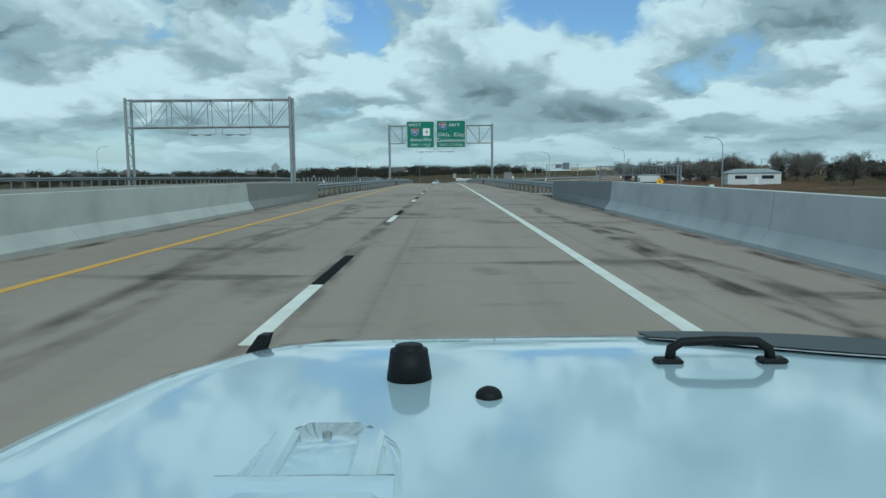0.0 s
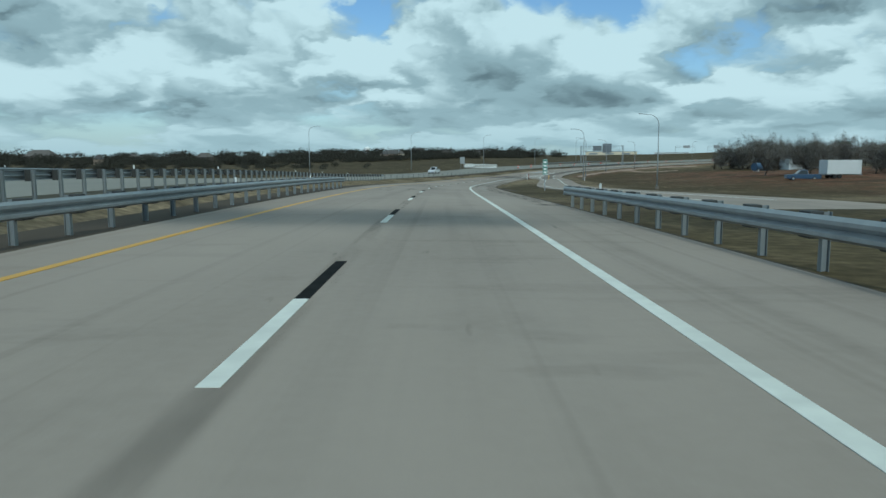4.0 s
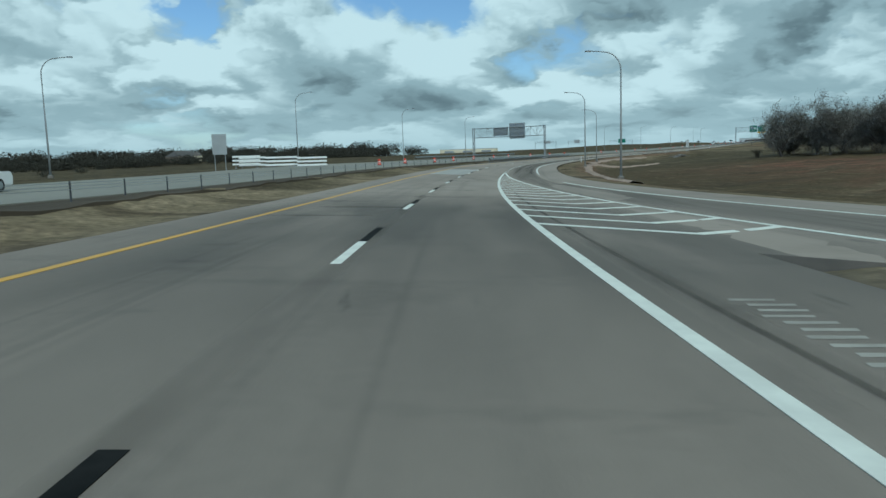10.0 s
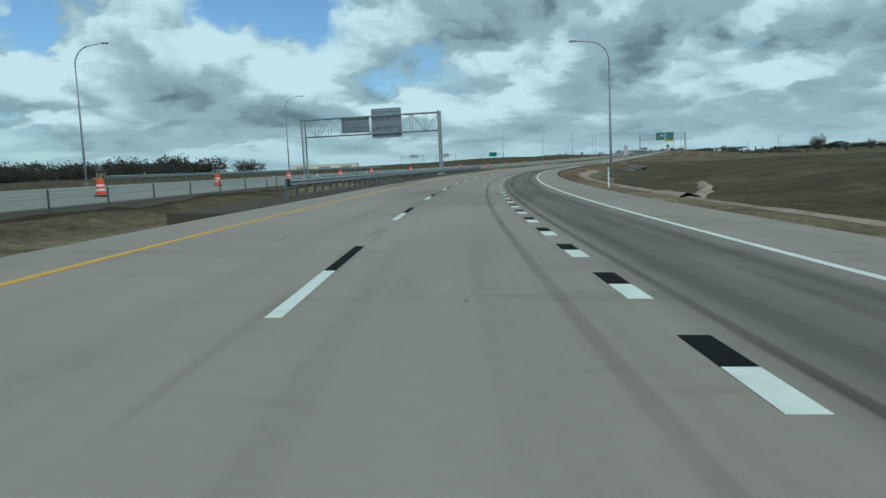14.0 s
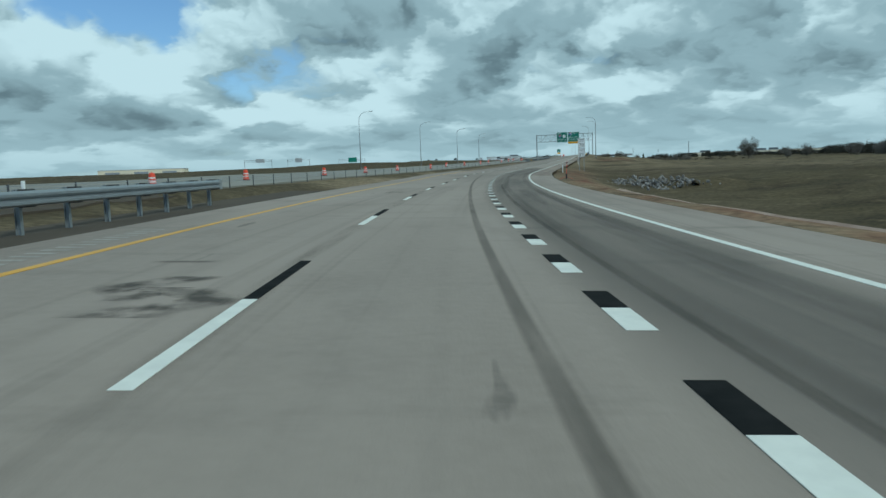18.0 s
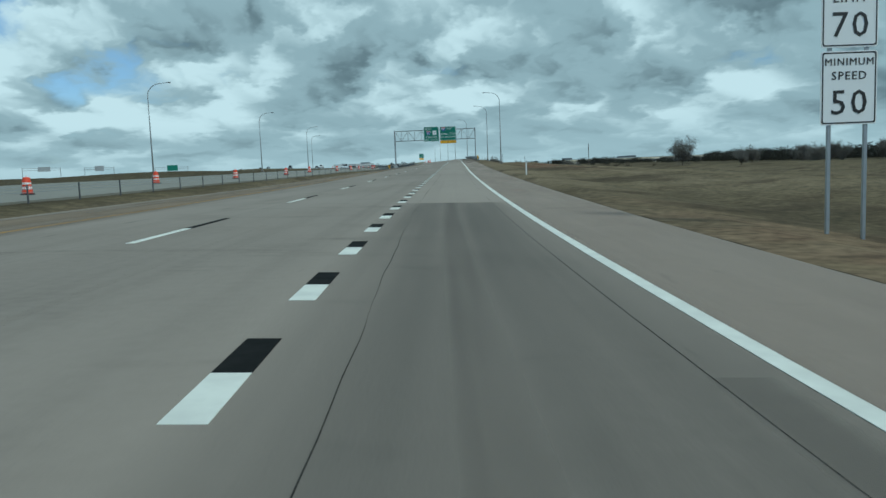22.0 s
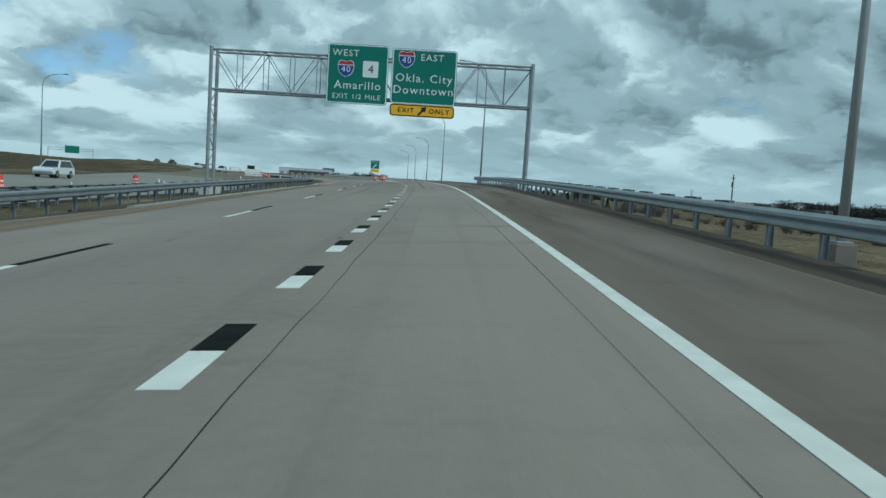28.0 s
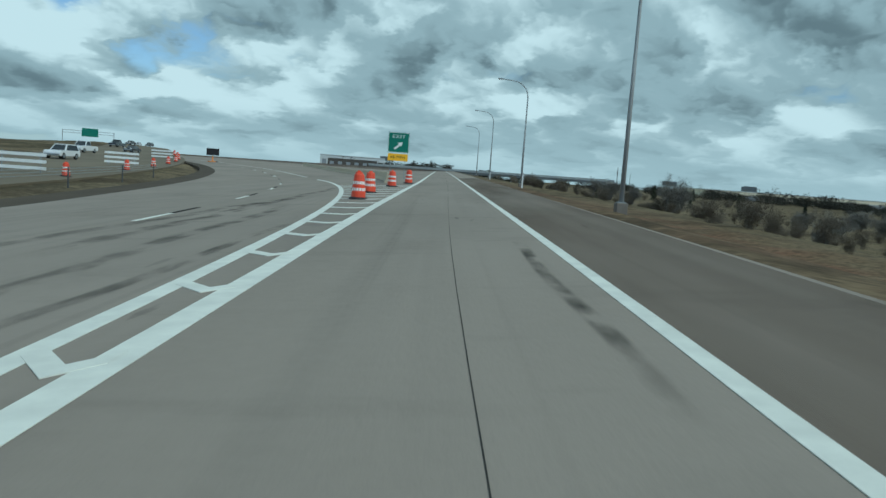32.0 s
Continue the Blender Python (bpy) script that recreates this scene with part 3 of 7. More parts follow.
def ground_z(x, y):
    s, u = near_road(x, y)
    zr = np.interp(s, PS, PZ) - EYE
    b = np.interp(s, PS, PB)
    le, re = left_paved(s), right_paved(s)
    ramp = (s > 120) & (s < MERGE)
    re2 = np.where(ramp, ramp_paved(s), re)
    far = hills(x, y)
    wild = 0.12 * np.sin(x * 0.9) * np.sin(y * 0.8 + 1) + 0.1 * np.sin(x * 0.37 + 2) * np.sin(y * 0.41)
    edge_r = zr - np.clip(re2, -14, 6) * b - 0.10
    d = u - re2
    dip = np.interp(s, [0, 300, 420, 560, 620, 720, 900, 1000], [0.5, 0.7, 1.5, 2.0, 1.4, 0.5, 1.8, 1.6])
    right = edge_r - dip * ease(1.0, 9.0, d) + ease(11, 48, d) * (far - edge_r + dip)
    # grass island between the drive and the joining ramp
    isl = ramp & (u > re - 0.5) & (u < gore_u(s) - 1.4)
    right = np.where(ramp & (d < 0), zr - np.clip(u, -14, 6) * b - 0.03 - np.where(isl, 0.0, 0.06), right)
    edge_l = zr - np.clip(le, -14, 6) * b - 0.10
    e = le - u
    orr, oll = opp_right(s), opp_left(s)
    fo = np.clip((orr - u) / np.maximum(orr - oll, 1), 0, 1)
    zo = zr + _opp_r(s) + (_opp_l(s) - _opp_r(s)) * fo - 0.16
    gap = np.maximum(le - orr, 4)
    f = np.clip(e / gap, 0, 1)
    left = edge_l + (zo - edge_l) * ease(0.35, 0.95, f) - 0.55 * np.sin(np.pi * np.clip(f * 1.3, 0, 1))
    left = np.where(u < orr, zo, left)
    left = np.where(u < oll, zo + ease(4, 55, oll - u) * (far - zo), left)
    under = zr - np.clip(u, -14, 6) * b - 0.42
    z = np.where(u > re2, right, np.where(u < le, left, under))
    z = np.where(ramp & (u > re) & (u <= re2), right, z)
    z = z + wild * ease(2, 8, np.maximum(u - re2, -(u - le))) * np.where((u < orr + 1) & (u > oll - 1), 0, 1)
    # the land lies lower where the drive starts on its bridge
    low = 1 - ease(30, 60, s)
    deep = np.minimum(far, zr - 5.5)
    away = np.maximum(u - re2, le - u)
    z = z + low * (deep - z)
    dist = np.hypot(x - np.interp(s, PS, PX), y - np.interp(s, PS, PY))
    # soil heaped over the culvert
    z = z + 1.0 * np.exp(-(((x - 167.0) / 4.2) ** 2 + ((y - 550.5) / 3.6) ** 2))
    return z + ease(150, 400, dist) * (far - z)


def axis(a, b, step, far):
    mid = np.arange(a, b + step, step)
    g, d, x = [], step, 0.0
    while x < far:
        d *= 1.22
        x += d
        g.append(x)
    g = np.array(g)
    return np.concatenate([(a - g)[::-1], mid, b + g])


def build_ground():
    gx, gy = axis(-90, 520, 2.5, 4300), axis(-60, 1060, 2.5, 4300)
    xx, yy = np.meshgrid(gx, gy)
    zz = ground_z(xx.ravel(), yy.ravel())
    nx, ny = len(gx), len(gy)
    verts = np.stack([xx.ravel(), yy.ravel(), zz], -1)
    i = np.arange((ny - 1) * nx).reshape(ny - 1, nx)[:, :-1].ravel()
    faces = np.stack([i, i + 1, i + nx + 1, i + nx], -1)
    me = bpy.data.meshes.new("ground")
    me.vertices.add(len(verts))
    me.vertices.foreach_set("co", verts.astype(np.float32).ravel())
    me.loops.add(faces.size)
    me.loops.foreach_set("vertex_index", faces.astype(np.int32).ravel())
    me.polygons.add(len(faces))
    me.polygons.foreach_set("loop_start", (np.arange(len(faces)) * 4).astype(np.int32))
    me.polygons.foreach_set("loop_total", np.full(len(faces), 4, np.int32))
    me.update(calc_edges=True)
    me.polygons.foreach_set("use_smooth", [True] * len(faces))
    s, u = near_road(xx.ravel(), yy.ravel())
    le, re = left_paved(s), np.where((s > 120) & (s < MERGE), ramp_paved(s), right_paved(s))
    d = np.where(u > 0, u - re, le - u)
    patch = 0.5 + 0.5 * np.sin(xx.ravel() * 0.11 + 2 * np.sin(yy.ravel() * 0.05)) * np.sin(yy.ravel() * 0.09)
    straw = 0.85 * (1 - ease(3, 9, d)) * (0.45 + 0.55 * patch) * (d > -1) + 0.55 * ease(0.6, 0.9, patch) * (d < 40) * (1 - 0.8 * ease(450, 520, s) * (u > 0))
    straw = np.where((s > 215) & (s < MERGE) & (u > main_paved(s)) & (u < gore_u(s)), 0.9 * ease(236, 262, s) + 0.8 * np.exp(-((u - main_paved(s) - 1.6) / 1.5) ** 2) + 0.35 * patch * ease(215, 240, s), straw)
    straw = np.where((s > 130) & (s < 345) & (u < le) & (u > opp_right(s)), 0.55 + 0.4 * patch, straw)
    straw = straw * (1 - 0.55 * ease(640, 680, s) * (u > 0))
    straw = straw + 0.22 * ease(500, 900, np.hypot(xx.ravel() - 250, yy.ravel() - 500))
    bare = np.exp(-(((xx.ravel() - 88) / 32) ** 2 + ((yy.ravel() - 270) / 90) ** 2)) * 1.6 + 0.8 * np.exp(-(((s - 640) / 18) ** 2 + ((d - 3.0) / 2.5) ** 2)) * (u > 0) + 1.2 * np.exp(-(((s - 970) / 40) ** 2 + ((d - 7) / 6) ** 2)) * (u > 0)
    bare = bare + 1.15 * np.exp(-(((d - 3.2 - 1.1 * np.sin(s * 0.02)) / 1.25) ** 2)) * (u > 0) * ease(330, 360, s) * (1 - ease(610, 640, s))
    bare = bare + 0.9 * np.exp(-(((s - 770) / 26) ** 2 + ((d - 9) / 3.2) ** 2)) * (u > 0) * (0.4 + 0.6 * patch)
    bare = bare + 1.3 * np.exp(-(((xx.ravel() - 100) / 22) ** 2 + ((yy.ravel() - 375) / 26) ** 2))
    damp = ease(205, 230, s) * (1 - ease(430, 470, s)) * (u > re + 3) * ease(3, 8, d) + ease(200, 215, s) * (1 - ease(228, 246, s)) * np.exp(-((u - main_paved(s) - 2.2) / 1.0) ** 2) * (u > 0)
    damp = damp + 0.9 * ease(196, 206, s) * (1 - ease(240, 262, s)) * (u > main_paved(s) + 2.6) * (u < gore_u(s) - 1.3)
    bare = bare + 1.2 * np.exp(-(((s - 778) / 38) ** 2 + ((d - 13) / 4) ** 2)) * (u > 0) * (np.sin(d * 0.9 + 0.05 * s) > -0.3)
    straw = straw + 0.8 * np.exp(-(((s - 775) / 60) ** 2 + ((d - 16) / 9) ** 2)) * (u > 0) * (np.sin(d * 0.9 + 0.05 * s) < -0.55)
    straw = straw + 0.4 * (u > 0) * ease(655, 690, s) * (1 - ease(900, 940, s)) * (1 - ease(3.5, 8, d)) * (d > 0)
    straw = straw + (0.22 + 0.3 * patch) * (u > 0) * ease(640, 690, s) * ease(5, 10, d) * (1 - ease(70, 190, d))
    for name, v in (("straw", straw), ("damp", damp), ("bare", bare)):
        at_ = me.attributes.new(name, "FLOAT", "POINT")
        at_.data.foreach_set("value", np.clip(v, 0, 1).astype(np.float32))
    return tagged(link("ground", me, "grass"), "dormant brown grass over gently rolling prairie", "ground", kind="structure")


ground = build_ground()
road = tagged(strip("road", -190, MERGE, left_paved, main_paved, "concrete", cols=8), "worn grey concrete highway carriageway with stains", "road", kind="structure")
tagged(strip("road_merged", MERGE, 1200, left_paved, lambda s: np.where(np.asarray(s) < GORE, ramp_paved(s), np.maximum(edge_u(s) + 2.5, 0)), "concrete", cols=10), "grey concrete highway with an added exit lane", "road", kind="structure")
ramp = tagged(strip("entry_ramp", 121, MERGE + 1, lambda s: np.where(np.asarray(s) > 304, main_paved(s) + 0.003, np.maximum(gore_u(s) - 1.2, main_paved(s) + 0.003)), ramp_paved, "concrete", up=lambda s: (-0.004 - 0.9 * (1 - ease(121, 156, s)))[:, None], cols=4), "grey concrete entry ramp joining the highway", "road", kind="structure")
shoulder = thing("asphalt_shoulder", Matrix(), "dark asphalt strips beside the concrete carriageway", "road shoulder", kind="structure")
strip("asphalt_strip", 44, 226, lambda s: left_paved(s) - table((44, 1.9), (165, 1.85), (205, 1.1), (226, 0.05))(s), lambda s: left_paved(s) - 0.002, "asphalt", up=-0.03, cols=2, parent=shoulder)
strip("asphalt_strip", 40, 214, lambda s: main_paved(s) + 0.002, lambda s: main_paved(s) + table((40, 1.8), (160, 1.8), (192, 1.4), (214, 0.05))(s), "asphalt", up=-0.03, cols=2, parent=shoulder)
strip("asphalt_strip", 430, 560, lambda s: left_paved(s) - 2.2, lambda s: left_paved(s) - 0.002, "asphalt", up=-0.03, cols=2, parent=shoulder)
strip("asphalt_strip", 792, 926, lambda s: ramp_paved(s) + 0.002, lambda s: ramp_paved(s) + table((792, 0.03), (812, 0.8), (830, 1.1))(s), "asphalt", up=-0.03, cols=2, parent=shoulder)
strip("asphalt_strip", 760, 841, lambda s: left_paved(s) - table((760, 1.8), (833, 1.2), (841, 1.0))(s), lambda s: left_paved(s) - 0.002, "asphalt", up=-0.03, cols=2, parent=shoulder)
strip("gravel_strip", 841, 905, lambda s: left_paved(s) - 2.0, lambda s: left_paved(s) - 0.3, "asphalt", up=-0.05, cols=2, parent=shoulder)
strip("kerb", 841.5, 903, lambda s: left_paved(s) - 0.28, lambda s: left_paved(s) - 0.004, "pale_concrete", up=0.06, thick=0.2, cols=1, parent=shoulder, label="low pale concrete kerb")
strip("asphalt_strip", 905, 1060, lambda s: left_paved(s) - 1.8, lambda s: left_paved(s) - 0.002, "asphalt", up=-0.03, cols=2, parent=shoulder)
strip("soil_edge", 335, 792, lambda s: ramp_paved(s) + 0.003, lambda s: ramp_paved(s) + 0.10 + 0.06 * np.sin(np.asarray(s) * 1.7) * np.sin(np.asarray(s) * 0.43), "edge_soil", up=-0.02, cols=1, step=0.8, parent=shoulder, label="dark soil against the pavement")
patch = tagged(strip("concrete_patch", 362.5, 381.0, lambda s: yellow_u(s) + 0.16, lambda s: lane_u(s) - 0.12, "pale_concrete", up=0.004, thick=0.004, cols=3), "paler repaired slab in the inner lane", "road patch", kind="structure")
flume = tagged(strip("drain_flume", 42.6, 46.0, lambda s: main_paved(s) + 0.02, lambda s: main_paved(s) + 2.4, "pale_concrete", up=-0.02, thick=0.4, cols=2), "pale concrete drain flume beside the shoulder", "drain", kind="structure")
opp = tagged(strip("opposite_road", -190, 935, opp_left, opp_right, "far_road", up="opp", thick=0.6, step=5, cols=4), "grey concrete carriageway across the grass median", "road", kind="structure")

closed = tagged(strip("closed_road", 935, 1420, opp_left, opp_right, "worn_road", up="opp", thick=0.6, step=5, cols=4), "dusty closed carriageway among the road works", "road", kind="structure")


def band(name, s0, s1, line, width, mat, parent, up=0.006, step=3.0, label="", cols=1, ends=0.0):
    return strip(name, s0, s1, lambda s: line(s) - width / 2, lambda s: line(s) + width / 2, mat, up, 0.005, step, cols, parent, label, ends=ends)


lines = thing("edge_lines", Matrix(), "solid painted edge lines on the concrete road", "road marking", kind="structure")
band("yellow_line", -150, 940, yellow_u, 0.16, "yellow", lines, label="worn yellow left edge line")
band("white_line", -150, 372, main_right_u, 0.17, "white", lines, label="white right edge line")
band("white_line", 157, 1400, edge_u, 0.17, "white", lines, label="white right edge line")
band("white_line", 157, 372, gore_u, 0.17, "white", lines, label="white ramp edge line")
band("white_line", 915, 1400, lambda s: -2.1 + table((950, 0), (990, 0.4))(s), 0.30, "white", lines, label="wide white gore line")
band("white_line", 915, 1100, lambda s: dotted_u(s) + 0.02, 0.24, "white", lines, label="wide white gore line")

broken = thing("broken_lane_line", Matrix(), "white lane dashes each followed by a black contrast dash", "road marking", kind="structure")
ends = []
marks = [(11.3, 0), (38.6, 2), (77.4, 3), (105.1, 2), (118.8, 1), (198.5, 6), (247.3, 4), (272.1, 2), (334.5, 5), (360.4, 2), (395.6, 3), (481.5, 7), (505.2, 2), (554.1, 4), (590.1, 3), (653.9, 5), (680.8, 2), (734.0, 4), (748.2, 1), (828.8, 6), (894.7, 5), (949.5, 4), (1085, 11)]
for (a, _), (b, k) in zip(marks, marks[1:]):
    ends += [a + (b - a) * i / k for i in range(k)]
ends = [11.3 - 12.2 * i for i in range(8, 0, -1)] + ends
for e in ends:
    band("black_dash", e - 2.95, e, lane_u, 0.15, "black", broken)
    band("white_dash", e - 5.9, e - 2.955, lane_u, 0.15, "white", broken)
dotted = thing("dotted_lane_line", Matrix(), "short white blocks with black blocks marking the exit lane", "road marking", kind="structure")
marks = [(373.7, 0), (387.8, 4), (403.2, 4), (472.4, 20), (479.3, 2), (498.0, 6), (504.6, 2), (527.2, 7), (533.6, 2), (556.6, 7), (560.0, 1), (583.0, 7), (589.3, 2), (613.5, 7), (617.0, 1), (644.5, 8), (651.8, 2), (676.0, 7), (703.9, 8), (711.5, 2), (736.4, 7), (740.2, 1), (825.7, 23), (854.0, 8), (879.0, 7), (882.7, 1), (907.3, 7), (910.8, 1), (914.3, 1)]
for (a, _), (b, k) in zip(marks, marks[1:]):
    for i in range(k):
        e = a + (b - a) * i / k
        band("black_block", e - 0.92, e, dotted_u, 0.26, "black", dotted)
        band("white_block", e - 1.85, e - 0.925, dotted_u, 0.26, "white", dotted)

# ---- bridge parapets and guardrails ----


def parapet(s0, s1, u, side, label):
    t = thing("bridge_barrier", Matrix(), label, "concrete barrier")
    pr = [(0, 0), (0, 0.08), (0.17 * side, 0.33), (0.24 * side, 0.95), (0.52 * side, 0.95), (0.52 * side, -0.5)]
    seg = (s1 - s0) / 7.0
    for i in range(7):
        bm = bmesh.new()
        a, b = s0 + seg * i, s0 + seg * (i + 1) - 0.012
        sweep(bm, a, b, u, pr, step=6)
        part("barrier_section", bm, "barrier", t)
    return t


parapet(-60, 25.5, lambda s: left_paved(s) + 0.1, -1, "pale concrete bridge barrier with a sloped face")
parapet(-60, 24, lambda s: main_paved(s) - 0.05, 1, "pale concrete bridge barrier with a sloped face")


def end_wall(s0, s1, u, side):
    t = thing("barrier_end_wall", Matrix(), "darker grey concrete barrier end tapering to the guardrail", "concrete barrier")
    bm = bmesh.new()
    drop = lambda s: (lambda k: [(0, 0), (0, 0.08), (0.17 * side * (1 - k), 0.33), (0.24 * side * (1 - k), 0.95 - 0.12 * k), (0.52 * side, 0.95 - 0.12 * k), (0.52 * side, -0.5)])((s - s0) / (s1 - s0))
    sweep(bm, s0, s1, u, drop, step=2)
    part("wall", bm, M["barrier_dark"], t)


M["barrier_dark"] = material("aged_barrier_concrete", (0.25, 0.255, 0.25), 0.9, second=(0.2, 0.205, 0.2), scale=0.8, bump=0.2, bump_scale=25)
end_wall(25.52, 38.5, lambda s: left_paved(s) + 0.1, -1)
end_wall(24.02, 36, lambda s: main_paved(s) - 0.05, 1)

_wave = [(0.0, 0.55), (0.07, 0.59), (0.07, 0.64), (0.0, 0.695), (0.07, 0.75), (0.07, 0.80), (0.0, 0.85)]


def mesh_of(bm):
    me = bpy.data.meshes.new("piece")
    bmesh.ops.recalc_face_normals(bm, faces=bm.faces[:])
    bm.to_mesh(me)
    bm.free()
    return me


def post_mesh():
    bm = bmesh.new()
    for x in (-0.05, 0.05):
        box(bm, (x, 0, -0.08), (0.008, 0.10, 1.9))
    box(bm, (0, 0, -0.08), (0.095, 0.007, 1.9))
    return mesh_of(bm)


def block_mesh():
    bm = bmesh.new()
    # lengthened along the rail, to fill in for the shaded hollow behind the beam
    box(bm, (0, 0.09, 0.70), (0.19, 0.30, 0.36), bevel=0.012)
    return mesh_of(bm)


POST, BLOCK = post_mesh(), block_mesh()
M["pole_galv"] = material("galvanised_lamp_pole", (0.37, 0.395, 0.40), 0.6, 0.15, second=(0.30, 0.32, 0.325), scale=3.0)
M["post_galv"] = material("pale_galvanised_post", (0.25, 0.275, 0.28), 0.55, 0.3, second=(0.18, 0.20, 0.205), scale=3.0)
POST.materials.append(M["post_galv"])
# composite block; its near-black also paints the shade in the rail's hollow
M["spacer"] = material("composite_spacer_rail_shade", (0.035, 0.038, 0.036), 0.8, second=(0.06, 0.062, 0.06), scale=4.0)
BLOCK.materials.append(M["spacer"])
reflector_bm = bmesh.new()
box(reflector_bm, (0, 0, 0.96), (0.06, 0.05, 0.16), bevel=0.005)
REFLECTOR = mesh_of(reflector_bm)
REFLECTOR.materials.append(M["sign_white"])


def guardrail(s0, s1, u, side, up=0.0, every=1.83, flare=0.0, label="galvanised steel guardrail on steel posts"):
    """side: +1 when the rail stands to the right of the traffic it guards, so the wave faces left."""
    t = thing("guardrail", Matrix(), label, "guardrail")
    upf = up if callable(up) else const(up)
    line = lambda s: float(u(s)) + flare * side * max(0.0, (s - s1 + 12) / 12) ** 2
    w = [(-side * a, b) for a, b in _wave]
    pr = w + [(a + side * 0.012, b) for a, b in w[::-1]]
    bm = bmesh.new()
    sweep(bm, s0, s1, line, pr, step=3.7, up=lambda s: float(upf(s)))
    part("rail_beam", bm, "galv", t)
    bm = bmesh.new()
    sweep(bm, s1, s1 + 0.9, lambda s: line(s) + side * 0.25 * ((s - s1) / 0.9) ** 2, [(0.04, 0.53), (0.04, 0.87), (-0.04, 0.87), (-0.04, 0.53)], step=0.3, up=lambda s: float(upf(s)))
    part("end_shoe", bm, "galv_dark", t)
    n = int((s1 - s0) / every)
    for i in range(n + 1):
        s = s0 + 0.4 + i * every
        m = at(s, line(s) + side * 0.26, float(upf(s)))
        p = link("post", POST, None, t)
        p.matrix_basis = m
        q = link("spacer_block", BLOCK, None, t)
        q.matrix_basis = at(s, line(s) + side * 0.11, float(upf(s)))
        if i % 8 == 3:
            r = link("reflector", REFLECTOR, None, t, "small white reflector")
            r.matrix_basis = at(s, line(s) + side * 0.11, float(upf(s)))
    return t


guardrail(38.5, 174, lambda s: left_paved(s) - 0.45 + table((90, 0), (150, 0.2), (174, 0.0))(s), -1, up=-0.13)
guardrail(36, 150, lambda s: main_paved(s) + 0.25 + table((85, 0), (150, -0.25))(s), 1, up=-0.11)
guardrail(440, 545, lambda s: left_paved(s) - 0.95, -1)
guardrail(812, 898, lambda s: right_paved(s) + 1.1 + table((850, 0), (898, 0.6))(s), 1, flare=0.3, up=-0.23)
guardrail(798, 903, lambda s: yellow_u(s) - 2.15, -1, up=-0.12)
guardrail(60, 250, lambda s: opp_right(s) + 0.6, 1, up=lambda s: float(opp_rise(s, 0)), label="galvanised steel guardrail along the opposite carriageway, seen from behind")
guardrail(40, 190, lambda s: opp_left(s) - 0.8, -1, up=lambda s: float(opp_rise(s, 1)), label="galvanised steel guardrail beyond the opposite carriageway")
guardrail(470, 560, lambda s: opp_left(s) - 0.7, -1, up=lambda s: float(opp_rise(s, 1)), label="galvanised steel guardrail along the opposite carriageway")

guardrail(820, 925, lambda s: opp_right(s) + 0.7, 1, up=lambda s: float(opp_rise(s, 0)), label="galvanised steel guardrail along the opposite carriageway, seen from behind")

# ---- lamps ----
M["footing"] = material("dusty_footing_concrete", (0.19, 0.17, 0.145), 0.9, second=(0.14, 0.12, 0.10), scale=2.0, bump=0.2, bump_scale=25)


def lamp(m, height=13.0, arm=2.75, side=-1, label="tall galvanised street lamp with a curved arm"):
    t = thing("street_lamp", m, label, "street lamp", "street lamps")
    bm = bmesh.new()
    box(bm, (0, 0, -0.15), (0.52, 0.52, 1.3), bevel=0.03)
    part("footing", bm, "footing", t, "concrete footing")
    bm = bmesh.new()
    R = 1.7
    pts = [(0, 0, 0.5), (0, 0, height * 0.5), (0, 0, height - R)]
    pts += [(side * R * (1 - math.cos(a)), 0, height - R + R * math.sin(a)) for a in np.linspace(0.25, math.pi / 2, 6)]
    pts.append((side * arm, 0, height + 0.12))
    rad = [0.115, 0.09, 0.068] + [0.065, 0.062, 0.058, 0.055, 0.052, 0.05] + [0.042]
    bent_tube(bm, pts, rad, 8)
    part("pole", bm, "pole_galv", t, smooth_faces=True)
    bm = bmesh.new()
    box(bm, (0, 0, 0.525), (0.38, 0.38, 0.045), bevel=0.01)
    part("base_plate", bm, "galv_dark", t)
    bm = bmesh.new()
    box(bm, (side * (arm + 0.28), 0, height + 0.12), (0.62, 0.28, 0.12), bevel=0.04)
    part("lamp_head", bm, "galv_dark", t)
    bm = bmesh.new()
    box(bm, (side * (arm + 0.3), 0, height + 0.05), (0.4, 0.2, 0.03))
    part("lens", bm, "sign_white", t)
    return t


def grounded(s, u, turn=0.0):
    x, y, _ = on_road(s, u)
    return Matrix.Translation((x, y, float(ground_z(np.array([x]), np.array([y]))[0]))) @ Matrix.Rotation(heading(s) - math.pi / 2 + radians(turn), 4, "Z")


for s, u in [(249, 30.0), (305.4, 17.8), (366, 13.1), (419, 11.5), (473, 11.2), (786, 9.7), (832, 9.0), (901.6, 7.3), (959, 8.2), (1006, 8.8), (1052, 8.4), (1098, 8.4)]:
    lamp(grounded(s, u), 12.2 if s < 500 else 14.3 if s < 940 else 13.0 if s < 970 else 11.4)
for s, u in [(422.5, -40.4), (472.6, -36.6), (526, -38.0), (679.6, -41), (737, -41.4), (797.6, -42.2), (859, -43.7), (921, -50)]:
    lamp(grounded(s, u), 12.9, side=1)
for x, y in ((-100, 214), (-39.3, 335.8), (-12, 382)):
    lamp(Matrix.Translation((x, y, float(ground_z(np.array([x]), np.array([y]))[0]))), 13.2, side=1)
for x, y, z in ((48.8, 199, -6.8), (48.3, 127.8, -7.3)):
    lamp(Matrix.Translation((x, y, z)), side=-1)

# ---- gantries ----


